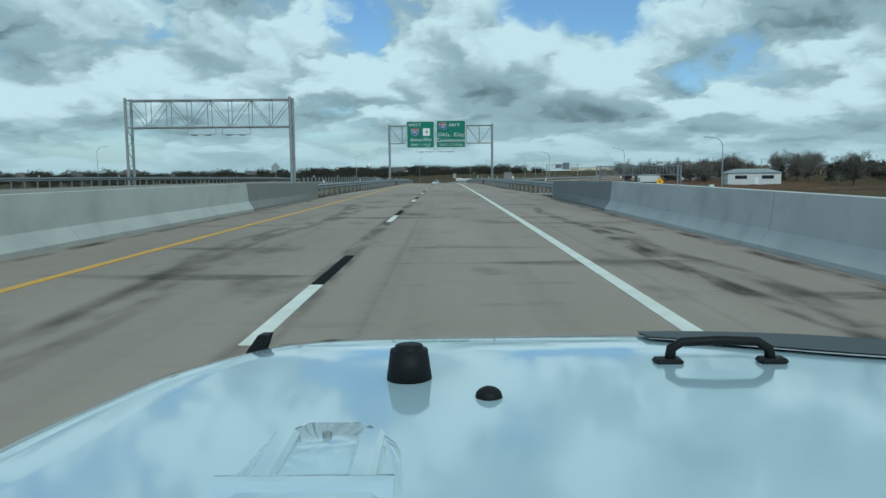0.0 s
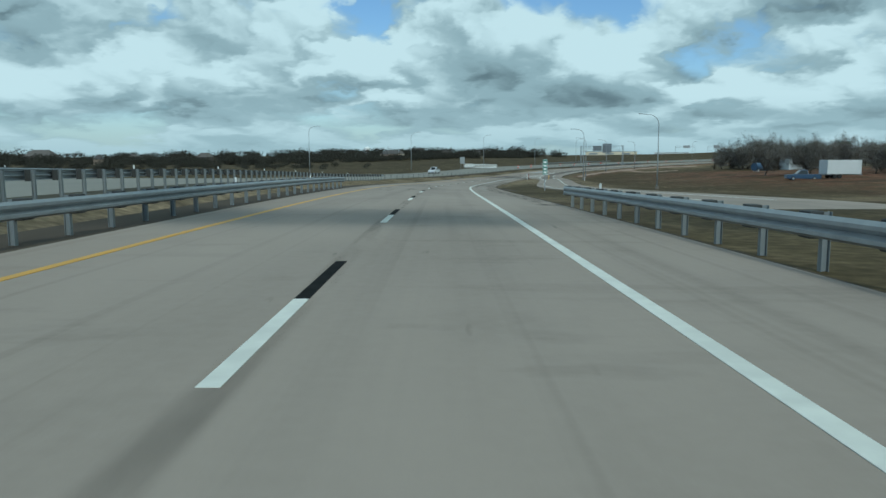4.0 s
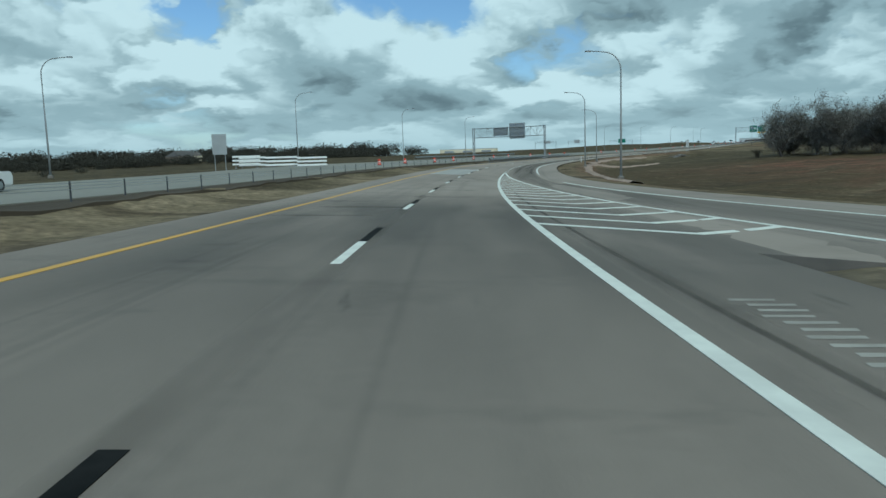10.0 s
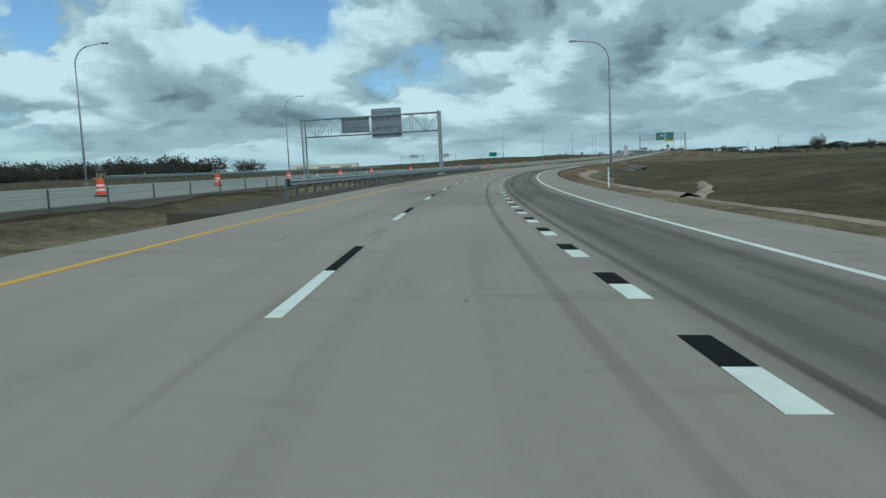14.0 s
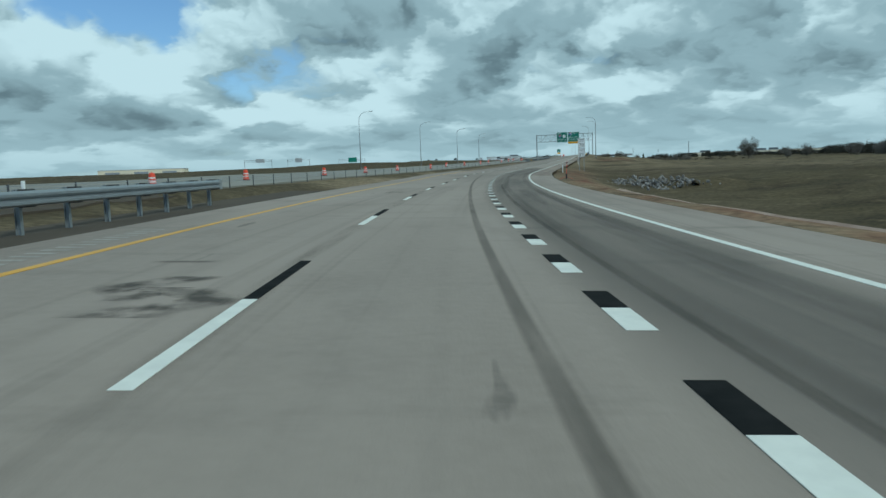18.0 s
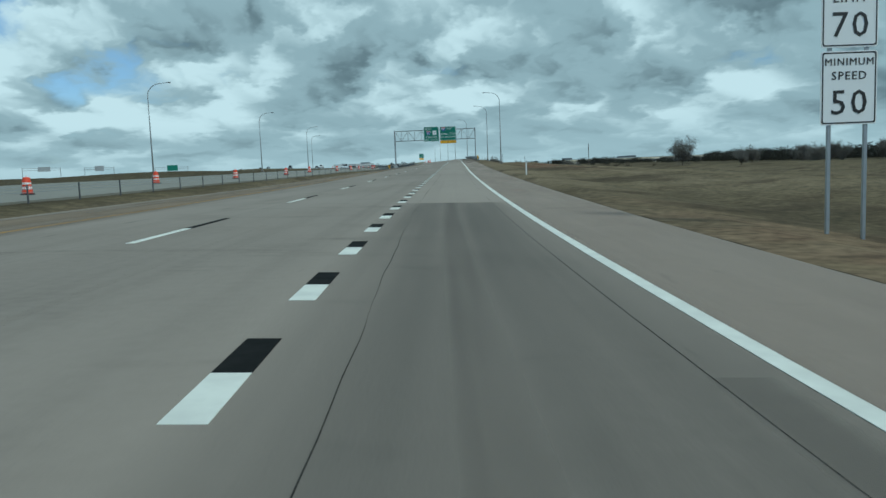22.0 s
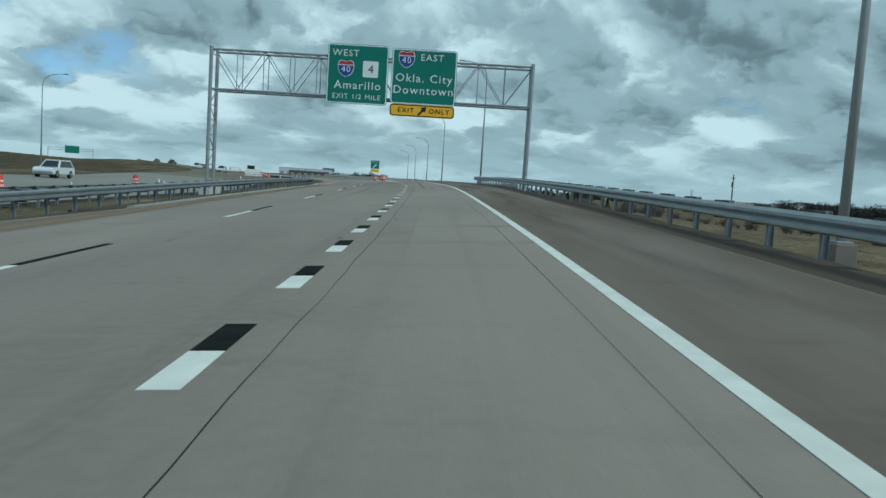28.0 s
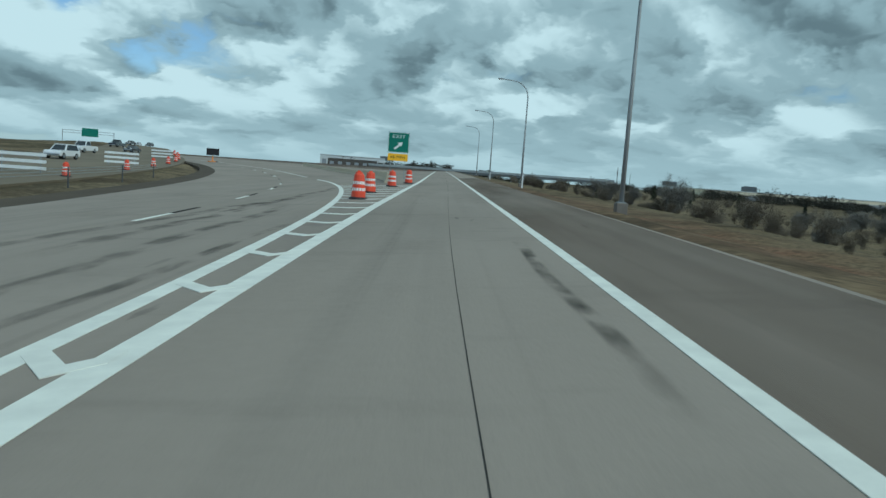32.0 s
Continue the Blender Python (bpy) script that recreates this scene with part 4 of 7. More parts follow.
def truss(bm, x0, x1, z0, z1, depth, bays):
    for y in (-depth / 2, depth / 2):
        for z in (z0, z1):
            tube(bm, (x0, y, z), (x1, y, z), 0.085, n=8)
    xs = np.linspace(x0, x1, bays + 1)
    for i, x in enumerate(xs):
        for y in (-depth / 2, depth / 2):
            tube(bm, (x, y, z0), (x, y, z1), 0.04, n=5)
        for z in (z0, z1):
            tube(bm, (x, -depth / 2, z), (x, depth / 2, z), 0.035, n=5)
        if i < bays:
            a, b = (z0, z1) if i % 2 else (z1, z0)
            for y in (-depth / 2, depth / 2):
                tube(bm, (x, y, a), (xs[i + 1], y, b), 0.035, n=5)
            tube(bm, (x, -depth / 2, z0), (xs[i + 1], depth / 2, z0), 0.03, n=5)
            tube(bm, (x, -depth / 2, z1), (xs[i + 1], depth / 2, z1), 0.03, n=5)


def gantry(m, x0, x1, z_low, z_high, base0, base1, depth=1.5, bays=12, label="galvanised steel sign gantry spanning the road", solid=False):
    t = thing("sign_gantry", m, label, "sign gantry")
    for x, zb in ((x0, base0), (x1, base1)):
        for y in (-depth / 2, depth / 2):
            bm = bmesh.new()
            tube(bm, (x, y, zb), (x, y, z_high + 0.25), 0.15, n=10)
            part("post", bm, "galv_dark", t)
        k = int((z_low - zb) / 1.3)
        zs = np.linspace(zb + 0.6, z_low, k + 1)
        for i in range(k):
            a, b = (-depth / 2, depth / 2) if i % 2 else (depth / 2, -depth / 2)
            bm = bmesh.new()
            tube(bm, (x, a, zs[i]), (x, b, zs[i + 1]), 0.045, n=5)
            part("diagonal_brace", bm, "galv_dark", t)
            bm = bmesh.new()
            tube(bm, (x, -depth / 2, zs[i]), (x, depth / 2, zs[i]), 0.04, n=5)
            part("cross_brace", bm, "galv_dark", t)
        bm = bmesh.new()
        box(bm, (x, 0, zb - 0.3), (1.0, depth + 1.0, 0.9), bevel=0.03)
        part("footing", bm, "barrier", t, "concrete footing")
    bm = bmesh.new()
    truss(bm, x0, x1, z_low, z_high, depth, bays)
    part("truss", bm, "galv_dark", t)
    return t


def text_mesh(body, size, depth=0.004):
    cu = bpy.data.curves.new("letters", "FONT")
    cu.body, cu.size, cu.align_x, cu.align_y, cu.extrude = body, size, "CENTER", "CENTER", depth
    cu.resolution_u, cu.space_character = 2, 1.16
    ob = bpy.data.objects.new("letters", cu)
    scene.collection.objects.link(ob)
    bpy.context.view_layer.update()
    me = bpy.data.meshes.new_from_object(ob.evaluated_get(bpy.context.evaluated_depsgraph_get()))
    bpy.data.objects.remove(ob)
    return me


def letters(parent, body, x, z, size, mat="sign_white", y=-0.05, widen=1.0):
    """A line of writing, each character a mesh of its own."""
    line = text_mesh(body, size)
    co = np.array([v.co for v in line.vertices])
    faces = sorted((tuple(q.vertices) for q in line.polygons), key=lambda q: co[list(q), 0].min())
    groups, reach = [], -1e9
    for q in faces:
        if co[list(q), 0].min() > reach + 0.002 * size:
            groups.append([])
        groups[-1].append(q)
        reach = max(reach, co[list(q), 0].max())
    for group in groups:
        used = sorted({i for q in group for i in q})
        index = {i: k for k, i in enumerate(used)}
        me = bpy.data.meshes.new("letter")
        me.from_pydata(co[used].tolist(), [], [tuple(index[i] for i in q) for q in group])
        ob = link("letter", me, mat, parent)
        ob.matrix_basis = Matrix.Translation((x, y, z)) @ Matrix.Rotation(math.pi / 2, 4, "X") @ Matrix.Diagonal((widen * 0.93, 0.9, 1, 1))
    bpy.data.meshes.remove(line)


def rounded(w, h, r, n=4):
    pts = []
    for cx, cz, a0 in ((w / 2 - r, h / 2 - r, 0), (-w / 2 + r, h / 2 - r, 90), (-w / 2 + r, -h / 2 + r, 180), (w / 2 - r, -h / 2 + r, 270)):
        for i in range(n + 1):
            a = radians(a0 + 90 * i / n)
            pts.append((cx + r * math.cos(a), cz + r * math.sin(a)))
    return pts


def shift(pts, dx, dz):
    return [(x + dx, z + dz) for x, z in pts]


def shield(parent, x, z, w, number="40"):
    k = w / 2
    out = [(-0.86, 0.9), (-0.5, 1.0), (0, 0.86), (0.5, 1.0), (0.86, 0.9), (1.0, 0.4), (0.95, -0.1), (0.75, -0.55), (0.4, -0.85), (0, -1.0), (-0.4, -0.85), (-0.75, -0.55), (-0.95, -0.1), (-1.0, 0.4)]
    bm = bmesh.new()
    plate(bm, [(a * k * 1.07, b * k * 1.07) for a, b in out], -0.045, -0.03)
    o = part("shield_border", bm, "sign_white", parent)
    o.location = (x, 0, z)
    bm = bmesh.new()
    low = [(a, b) for a, b in out if b <= 0.41]
    plate(bm, [(a * k, b * k) for a, b in low], -0.052, -0.045)
    o = part("shield_field", bm, "sign_blue", parent, "blue field with the route number")
    o.location = (x, 0, z)
    bm = bmesh.new()
    plate(bm, [(a * k, b * k) for a, b in [(-0.86, 0.9), (-0.5, 1.0), (0, 0.86), (0.5, 1.0), (0.86, 0.9), (0.98, 0.5), (-0.98, 0.5)]], -0.052, -0.045)
    o = part("shield_crown", bm, "sign_red", parent, "red crown of the shield")
    o.location = (x, 0, z)
    letters(parent, number, x, z - 0.12 * k, w * 0.62, y=-0.06)


def panel(name, m, w, h, label, mat="green", category="road sign", border=True, parts_mat="sign_white"):
    t = thing(name, m, label, category)
    bm = bmesh.new()
    plate(bm, rounded(w, h, 0.25), -0.03, 0.0)
    part("sheet", bm, mat, t)
    for z in np.linspace(-h * 0.4, h * 0.4, 4):
        bm = bmesh.new()
        box(bm, (0, 0.06, z), (w * 0.98, 0.06, 0.08))
        part("stiffener", bm, "sign_back", t)
    if border:
        bm = bmesh.new()
        a, b = rounded(w - 0.06, h - 0.06, 0.22), rounded(w - 0.22, h - 0.22, 0.16)
        va = [[bm.verts.new((x, y, z)) for x, z in pts] for y in (-0.036, -0.03) for pts in (a, b)]
        for i in range(len(a)):
            j = (i + 1) % len(a)
            bm.faces.new((va[0][i], va[0][j], va[1][j], va[1][i]))
            bm.faces.new((va[0][i], va[2][i], va[2][j], va[0][j]))
            bm.faces.new((va[1][i], va[1][j], va[3][j], va[3][i]))
        part("border", bm, parts_mat, t)
    return t


def pair_of_signs(base, dist_a, exit_only):
    """The two green direction signs that hang side by side on a gantry."""
    a = panel("direction_sign", base @ Matrix.Translation((-2.72, 0, 0)), 4.95, 4.75, "green direction sign with white lettering on a gantry")
    letters(a, "WEST", -1.0, 1.65, 0.82)
    shield(a, -0.95, 0.42, 1.25)
    bm = bmesh.new()
    plate(bm, shift(rounded(1.25, 1.3, 0.1), 1.05, 0.45), -0.045, -0.03)
    part("route_plate", bm, "sign_white", a, "white square route marker")
    letters(a, "4", 1.08, 0.42, 1.0, "sign_black", -0.052)
    letters(a, "Amarillo", 0.05, -0.9, 1.02)
    letters(a, dist_a, 0.0, -1.8, 0.62)
    b = panel("direction_sign", base @ Matrix.Translation((2.67, 0, 0.06)), 5.25, 4.85 if not exit_only else 4.4, "green direction sign with white lettering on a gantry")
    shield(b, -1.45, 1.35, 1.25)
    letters(b, "EAST", 0.6, 1.55, 0.82)
    letters(b, "Okla. City", 0.0, -0.12, 1.02)
    letters(b, "Downtown", 0.0, -1.08, 1.02)
    if exit_only:
        c = panel("exit_only_plate", base @ Matrix.Translation((2.67, 0, -2.63)), 5.25, 0.98, "yellow plate with black lettering below a green sign", "sign_yellow", parts_mat="sign_black")
        letters(c, "EXIT", -1.3, 0, 0.62, "sign_black")
        letters(c, "ONLY", 1.4, 0, 0.62, "sign_black")
        bm = bmesh.new()
        plate(bm, [(-0.35, -0.3), (-0.2, -0.38), (0.12, 0.0), (0.25, -0.12), (0.36, 0.36), (-0.12, 0.26), (0.0, 0.13)], -0.05, -0.034)
        part("arrow", bm, "sign_black", c)
    else:
        letters(b, "EXIT 1/2 MILE", 0.0, -1.9, 0.62)
    return a, b


def sign_lights(base, xs):
    for x in xs:
        t = thing("sign_light", base @ Matrix.Translation((x, 0, 0)), "thin frame with two lamps below a gantry sign", "sign light")
        bm = bmesh.new()
        for d in (-1.55, 1.55):
            tube(bm, (d, -0.1, 0.1), (d, -0.3, -0.55), 0.03, n=5)
        tube(bm, (-1.55, -0.3, -0.55), (1.55, -0.3, -0.55), 0.03, n=5)
        part("frame", bm, "galv_dark", t)
        for d in (-0.8, 0.7):
            bm = bmesh.new()
            box(bm, (d, -0.35, -0.62), (0.7, 0.25, 0.12), bevel=0.03)
            part("lamp", bm, "galv_dark", t)


G1 = Matrix.Translation((0, 132.2, -1.7))
gantry(G1, -9.5, 8.8, 7.0, 10.1, -0.2, -0.2, bays=8)
pair_of_signs(G1 @ Matrix.Translation((-1.2, -0.95, 8.5)), "EXIT 1 MILE", False)
sign_lights(G1 @ Matrix.Translation((0, -0.95, 6.05)), (-3.0, 0.5))
G2 = Matrix.Translation((84, 521, 0)) @ Matrix.Rotation(math.atan2(514.1 - 527.8, 93.7 - 74.2), 4, "Z")
gantry(G2, -11.9, 11.9, 2.5, 5.4, -3.9, -4.6, bays=10, label="galvanised steel sign gantry over the opposite carriageway, seen from behind")
for x, z, w, h in ((-2.9, 4.2, 5.0, 2.6), (2.6, 4.25, 5.2, 4.9)):
    panel("direction_sign", G2 @ Matrix.Translation((x, 0.95, z)) @ Matrix.Rotation(math.pi, 4, "Z"), w, h, "bare aluminium back of a large direction sign", "sign_back", border=False)
G3 = Matrix.Translation((341.5, 762.8, 0)) @ Matrix.Rotation(math.atan2(753.0 - 772.6, 350.2 - 332.7), 4, "Z")
gantry(G3, -13.1, 13.1, 8.6, 11.8, 0.6, 1.7, bays=12)
pair_of_signs(G3 @ Matrix.Translation((1.7, -0.95, 10.4)), "EXIT 1/2 MILE", True)
GO = Matrix.Translation((-25.4, 81.3, 0))
gantry(GO, -8.9, 8.9, 5.2, 8.1, -1.4, -1.4, bays=8, label="bare steel gantry over the opposite carriageway")
sign_lights(GO @ Matrix.Translation((0, 0.95, 5.0)), (-1.2, 2.6))

# ---- small road furniture ----


def spot(x, y, turn=0.0, up=0.0):
    """Pose on the ground at x, y; turn in degrees, 0 faces down the first straight."""
    return Matrix.Translation((x, y, float(ground_z(np.array([x]), np.array([y]))[0]) + up)) @ Matrix.Rotation(radians(turn), 4, "Z")


def stain_material(name, colour, strength, stretch, lo=0.36, hi=0.66, feather=False):
    m = material(name, colour, 0.9, second=tuple(v * 0.8 for v in colour), scale=2.0, spec=0.2)
    n, l = m.node_tree.nodes, m.node_tree.links
    co, mp = n.new("ShaderNodeTexCoord"), n.new("ShaderNodeMapping")
    mp.inputs["Scale"].default_value = stretch
    l.new(co.outputs["UV"], mp.inputs[0])
    t = n.new("ShaderNodeTexNoise")
    t.inputs["Scale"].default_value, t.inputs["Detail"].default_value = 1.0, 6.0
    l.new(mp.outputs[0], t.inputs["Vector"])
    r = n.new("ShaderNodeMapRange")
    r.inputs["From Min"].default_value, r.inputs["From Max"].default_value = lo, hi
    r.inputs["To Max"].default_value = strength
    l.new(t.outputs["Fac"], r.inputs["Value"])
    alpha = r.outputs[0]
    if feather:
        f = n.new("ShaderNodeAttribute")
        f.attribute_name = "fade"
        k = n.new("ShaderNodeMath")
        k.operation = "MULTIPLY"
        l.new(alpha, k.inputs[0])
        l.new(f.outputs["Fac"], k.inputs[1])
        alpha = k.outputs[0]
    l.new(alpha, n["Principled BSDF"].inputs["Alpha"])
    return m


def joints():
    t = thing("pavement_joints", Matrix(), "dark sealed joints between the concrete slabs", "road joint", kind="structure")
    M["tar"] = stain_material("joint_sealer", (0.05, 0.047, 0.042), 0.85, (5.0, 0.10, 1), 0.36, 0.56)
    M["tar_band"] = stain_material("darker_concrete_pour", (0.085, 0.079, 0.066), 0.46, (3.0, 0.3, 1), 0.1, 0.7, True)
    run = soft_table((380, 1.15), (480, 0.95), (511, 0.78), (525, 0.63), (540, 0.38), (550, 0.18), (556, -0.04), (564, -0.38), (583, -1.48), (592, -1.95), (605, -2.6), (640, -3.7), (660, -4.2))
    band("dark_pour", 385, 655, run, 0.20, "tar_band", t, up=0.003, cols=8, ends=70.0)
    band("dark_pour", 395, 572, soft_table((395, 2.3), (505, 2.2), (527, 2.05), (556, 1.68), (578, 1.12), (617, -0.05), (640, -0.3), (660, -0.35)), 0.17, "tar_band", t, up=0.0034, cols=8)
    band("dark_pour", 200, 330, lambda s: main_right_u(s) + 0.62, 0.12, "tar_band", t, up=0.003, cols=8)
    run2 = soft_table((600, 2.3), (617, 2.0), (645, 1.5), (740, 1.4), (830, 1.35), (880, 1.08), (910, 0.6), (925, 0.25), (940, 0.22), (976, 0.6), (1200, 0.6))
    band("joint", 600, 1150, run2, 0.008, "tar", t, up=0.003)
    band("dark_pour", 866, 926, soft_table((860, -0.4), (878, -0.57), (887, -0.6), (904, 0.29), (916, 0.6), (930, 0.75)), 0.21, "tar_band", t, up=0.003, cols=8)
    wig = lambda f, a: (lambda s: a * np.sin(np.asarray(s) * f) + 0.6 * a * np.sin(np.asarray(s) * f * 2.7 + 1))
    w1 = wig(1.1, 0.012)
    band("crack", 570, 928, lambda s: soft_table((556, 1.5), (578, 0.95), (590, 0.55), (612, 0.0), (617, -0.14), (628, -0.36), (642, -0.76), (660, -0.93), (733, -1.0), (744, -1.05), (877, -1.15), (930, -1.6))(s) + w1(s), 0.008, "tar", t, up=0.0042, step=0.5)
    for s in np.arange(651, 1010, 27.4):
        lo = lambda v: np.full(np.shape(v), dotted_u(s) + 0.6)
        hi = lambda v: np.full(np.shape(v), ramp_paved(s) - 0.05)
        strip("cross_joint", s, s + 0.012, lo, hi, "tar_band", 0.003, 0.002, 0.1, 4, t)
    for s in (362.35,):
        strip("cross_joint", s, s + 0.1, lambda v: lane_u(v) - 1.8 + 0 * v, lambda v: main_right_u(v) + 0 * v, "tar_band", 0.003, 0.002, 0.3, 4, t)


joints()


# place along the drive, span across it, width
CROSS_STREAKS = ((313.2, -5.0, -2.2, 0.22), (317.0, -4.4, -1.4, 0.3), (320.6, -5.3, -2.8, 0.2), (324.2, -2.2, 1.0, 0.25), (327.5, -4.8, -2.0, 0.25), (345.6, -4.4, 3.4, 0.22), (347.0, -3.3, 2.6, 0.3), (334.6, -2.6, 0.2, 0.22), (331.2, -0.9, 0.6, 0.16), (361.9, -4.2, 1.6, 0.2), (71.2, -3.0, -2.3, 0.14), (75.8, 0.4, 2.2, 0.16), (67.2, 0.8, 2.4, 0.2), (529.5, -4.2, -3.2, 0.16), (646.5, -7.2, -6.4, 0.25))


def stains():
    M["seam_grime"] = stain_material("dark_seam_grime", (0.085, 0.080, 0.068), 0.22, (2.2, 0.25, 1), 0.40, 0.68, True)
    M["bridge_grime"] = stain_material("dark_bridge_grime", (0.085, 0.080, 0.068), 0.5, (2.4, 0.7, 1), 0.40, 0.68, True)
    M["damp"] = stain_material("damp_dark_streak", (0.07, 0.065, 0.054), 0.7, (2.2, 0.8, 1), 0.40, 0.68, True)
    M["rust_dust"] = stain_material("reddish_road_dust", (0.41, 0.325, 0.262), 0.6, (0.5, 0.06, 1), 0.1, 0.75)
    M["brown_dust"] = stain_material("brown_road_dust", (0.145, 0.105, 0.074), 0.6, (0.5, 0.06, 1), 0.1, 0.75)
    t = thing("road_stains", Matrix(), "grime along the lane seam and damp streaks on the concrete", "road stain", kind="structure")
    for k, (w, u0) in enumerate(((0.38, 0.0),)):
        band("seam_grime", 52, 640, lambda s: lane_u(s) + u0 + 0.05 * np.sin(np.asarray(s) * 0.21), w, "seam_grime", t, up=0.0025 + 0.0008 * k, cols=8)
    band("seam_grime", -60, 52, lambda s: lane_u(s) + 0.04 * np.sin(np.asarray(s) * 0.3), 0.40, "bridge_grime", t, up=0.0028, cols=8)
    band("streak", 2, 26, lambda s: 3.35 - 0.008 * np.asarray(s) + 0.12 * np.sin(np.asarray(s) * 0.5), 0.42, "damp", t, up=0.003, step=1.0, cols=8)
    band("streak", 6, 18, lambda s: 3.65 + 0.15 * np.sin(np.asarray(s) * 0.9), 0.5, "bridge_grime", t, up=0.0036, step=1.0, cols=8)
    band("streak", 4, 30, lambda s: -3.4 + 0.3 * np.sin(np.asarray(s) * 0.35), 0.8, "bridge_grime", t, up=0.003, step=1.0, cols=8)
    band("streak", -20, 36, lambda s: left_paved(s) + 0.36, 0.34, "damp", t, up=0.003, cols=8)
    band("streak", -20, 34, lambda s: main_paved(s) - 0.30, 0.34, "damp", t, up=0.003, cols=8)
    band("streak", 929.5, 939, lambda s: 1.38 + 0.03 * np.sin(np.asarray(s)), 0.22, "damp", t, up=0.0034, step=0.5, cols=8, ends=2.0)
    for s0, s1, u0, u1, w in ((926, 952, -4.4, -5.0, 0.5), (932, 956, -7.6, -6.2, 0.6), (936, 975, -5.9, -6.3, 0.7), (928, 944, -3.6, -3.3, 0.3)):
        band("streak", s0, s1, lambda s: u0 + (u1 - u0) * (np.asarray(s) - s0) / (s1 - s0) + 0.08 * np.sin(np.asarray(s) * 0.6), w, "bridge_grime", t, up=0.0033, step=1.0, cols=8, ends=5.0)
    strip("dust", 798, 1010, lambda s: edge_u(s) + 0.10, lambda s: ramp_paved(s) - 0.03, "brown_dust", 0.003, 0.002, 3.0, 3, t)
    strip("dust", 600, 797.9, lambda s: edge_u(s) + 0.10, lambda s: ramp_paved(s) - 0.03, "rust_dust", 0.003, 0.002, 3.0, 3, t)
    band("streak", 770, 880, lambda s: edge_u(s) + 1.3 + 0.2 * np.sin(np.asarray(s) * 0.2), 0.9, "seam_grime", t, up=0.004, cols=8)
    band("streak", 380, 560, lambda s: edge_u(s) - 1.3 + 0.1 * np.sin(np.asarray(s) * 0.1), 0.5, "seam_grime", t, up=0.003, cols=8)
    band("streak", 175, 310, lambda s: main_right_u(s) + 0.62, 0.45, "seam_grime", t, up=0.0035, cols=8)

    M["edge_dust"] = stain_material("brown_edge_dust", (0.27, 0.205, 0.142), 0.8, (0.9, 0.08, 1), 0.05, 0.6, True)
    strip("dust", 628, 900, lambda s: np.minimum(left_paved(s), yellow_u(s) - 0.6) - 0.02, lambda s: yellow_u(s) + 0.62, "edge_dust", 0.0075, 0.001, 1.5, 8, t, ends=25.0)

    M["lane_film"] = stain_material("tyre_darkened_lane_film", (0.105, 0.102, 0.092), 0.42, (1.2, 0.05, 1), 0.0, 0.7, True)
    M["wheel_film"] = stain_material("tyre_darkened_wheel_track", (0.09, 0.087, 0.078), 0.24, (2.0, 0.08, 1), 0.2, 0.7, True)
    strip("lane_film", 304, 660, soft_table((300, 8.4), (318, 5.9), (331, 4.7), (347, 3.4), (368, 2.0), (505, 1.5), (556, 0.5), (583, -0.3), (617, -1.1), (640, -1.6), (660, -1.8)), lambda s: edge_u(s) + 0.25, "lane_film", 0.0022, 0.001, 2.0, 12, t)
    wheel = soft_table((372, 3.0), (420, 2.75), (505, 2.55), (556, 1.9), (583, 1.3), (617, 0.45), (655, 0.1))
    band("wheel_track", 372, 660, wheel, 0.45, "wheel_film", t, up=0.0028, cols=8)
    band("wheel_track", 372, 640, lambda s: wheel(s) + 1.55, 0.45, "wheel_film", t, up=0.0028, cols=8)
    M["dark_stretch"] = stain_material("traffic_darkened_concrete", (0.085, 0.087, 0.084), 0.46, (0.5, 0.10, 1), 0.1, 0.6, True)
    strip("dark_stretch", 292, 328, lambda s: yellow_u(s) - 2.6, lambda s: gore_u(s) + 0.4, "dark_stretch", 0.0016, 0.001, 1.0, 12, t, ends=12.0)
    M["cross_grime"] = stain_material("dark_cross_streak", (0.06, 0.057, 0.05), 0.6, (0.7, 4.0, 1), 0.30, 0.66, True)
    for s0, u0, u1, w in CROSS_STREAKS:
        strip("cross_streak", s0 - 0.5 * w, s0 + 1.5 * w, lambda v: np.full(np.shape(v), u0), lambda v: np.full(np.shape(v), u1), "cross_grime", 0.0032, 0.001, w * 0.5, 16, t, ends=w)
    M["old_wet"] = stain_material("dark_wet_smear", (0.055, 0.052, 0.045), 0.55, (2.6, 2.2, 1), 0.40, 0.62, True)
    for s0, s1, u0, w in ((216.8, 218.0, 3.1, 1.2), (217.3, 218.4, 4.3, 1.1), (525.8, 527.4, -2.75, 1.0), (526.6, 528.2, -3.3, 0.8), (556, 557.2, -4.0, 0.9), (69.6, 70.3, 1.2, 1.4), (74.0, 74.8, -0.2, 1.2), (349.0, 350.4, 0.6, 1.6), (352.5, 353.6, -0.4, 1.0)):
        band("smear", s0, s1, lambda s: u0 + 0.25 * np.sin(np.asarray(s) * 4.0), w, "old_wet", t, up=0.0031, step=0.15, cols=8)
    rng = np.random.default_rng(77)
    for k in range(26):
        s0, u0, a, f, w = rng.uniform(164, 212), rng.uniform(-5.2, -1.7), rng.uniform(0.1, 0.4), rng.uniform(0.15, 0.5), rng.uniform(0.06, 0.22)
        band("streak", s0, s0 + rng.uniform(3, 9), lambda s: u0 + a * np.sin(np.asarray(s) * f + k), w, "bridge_grime", t, up=0.0032 + 0.0001 * k, step=0.6, cols=8)
    band("streak", 150, 262, lambda s: main_right_u(s) + 2.1 + 0.25 * np.sin(np.asarray(s) * 0.13), 1.3, "bridge_grime", t, up=0.003, step=1.5, cols=8)


stains()


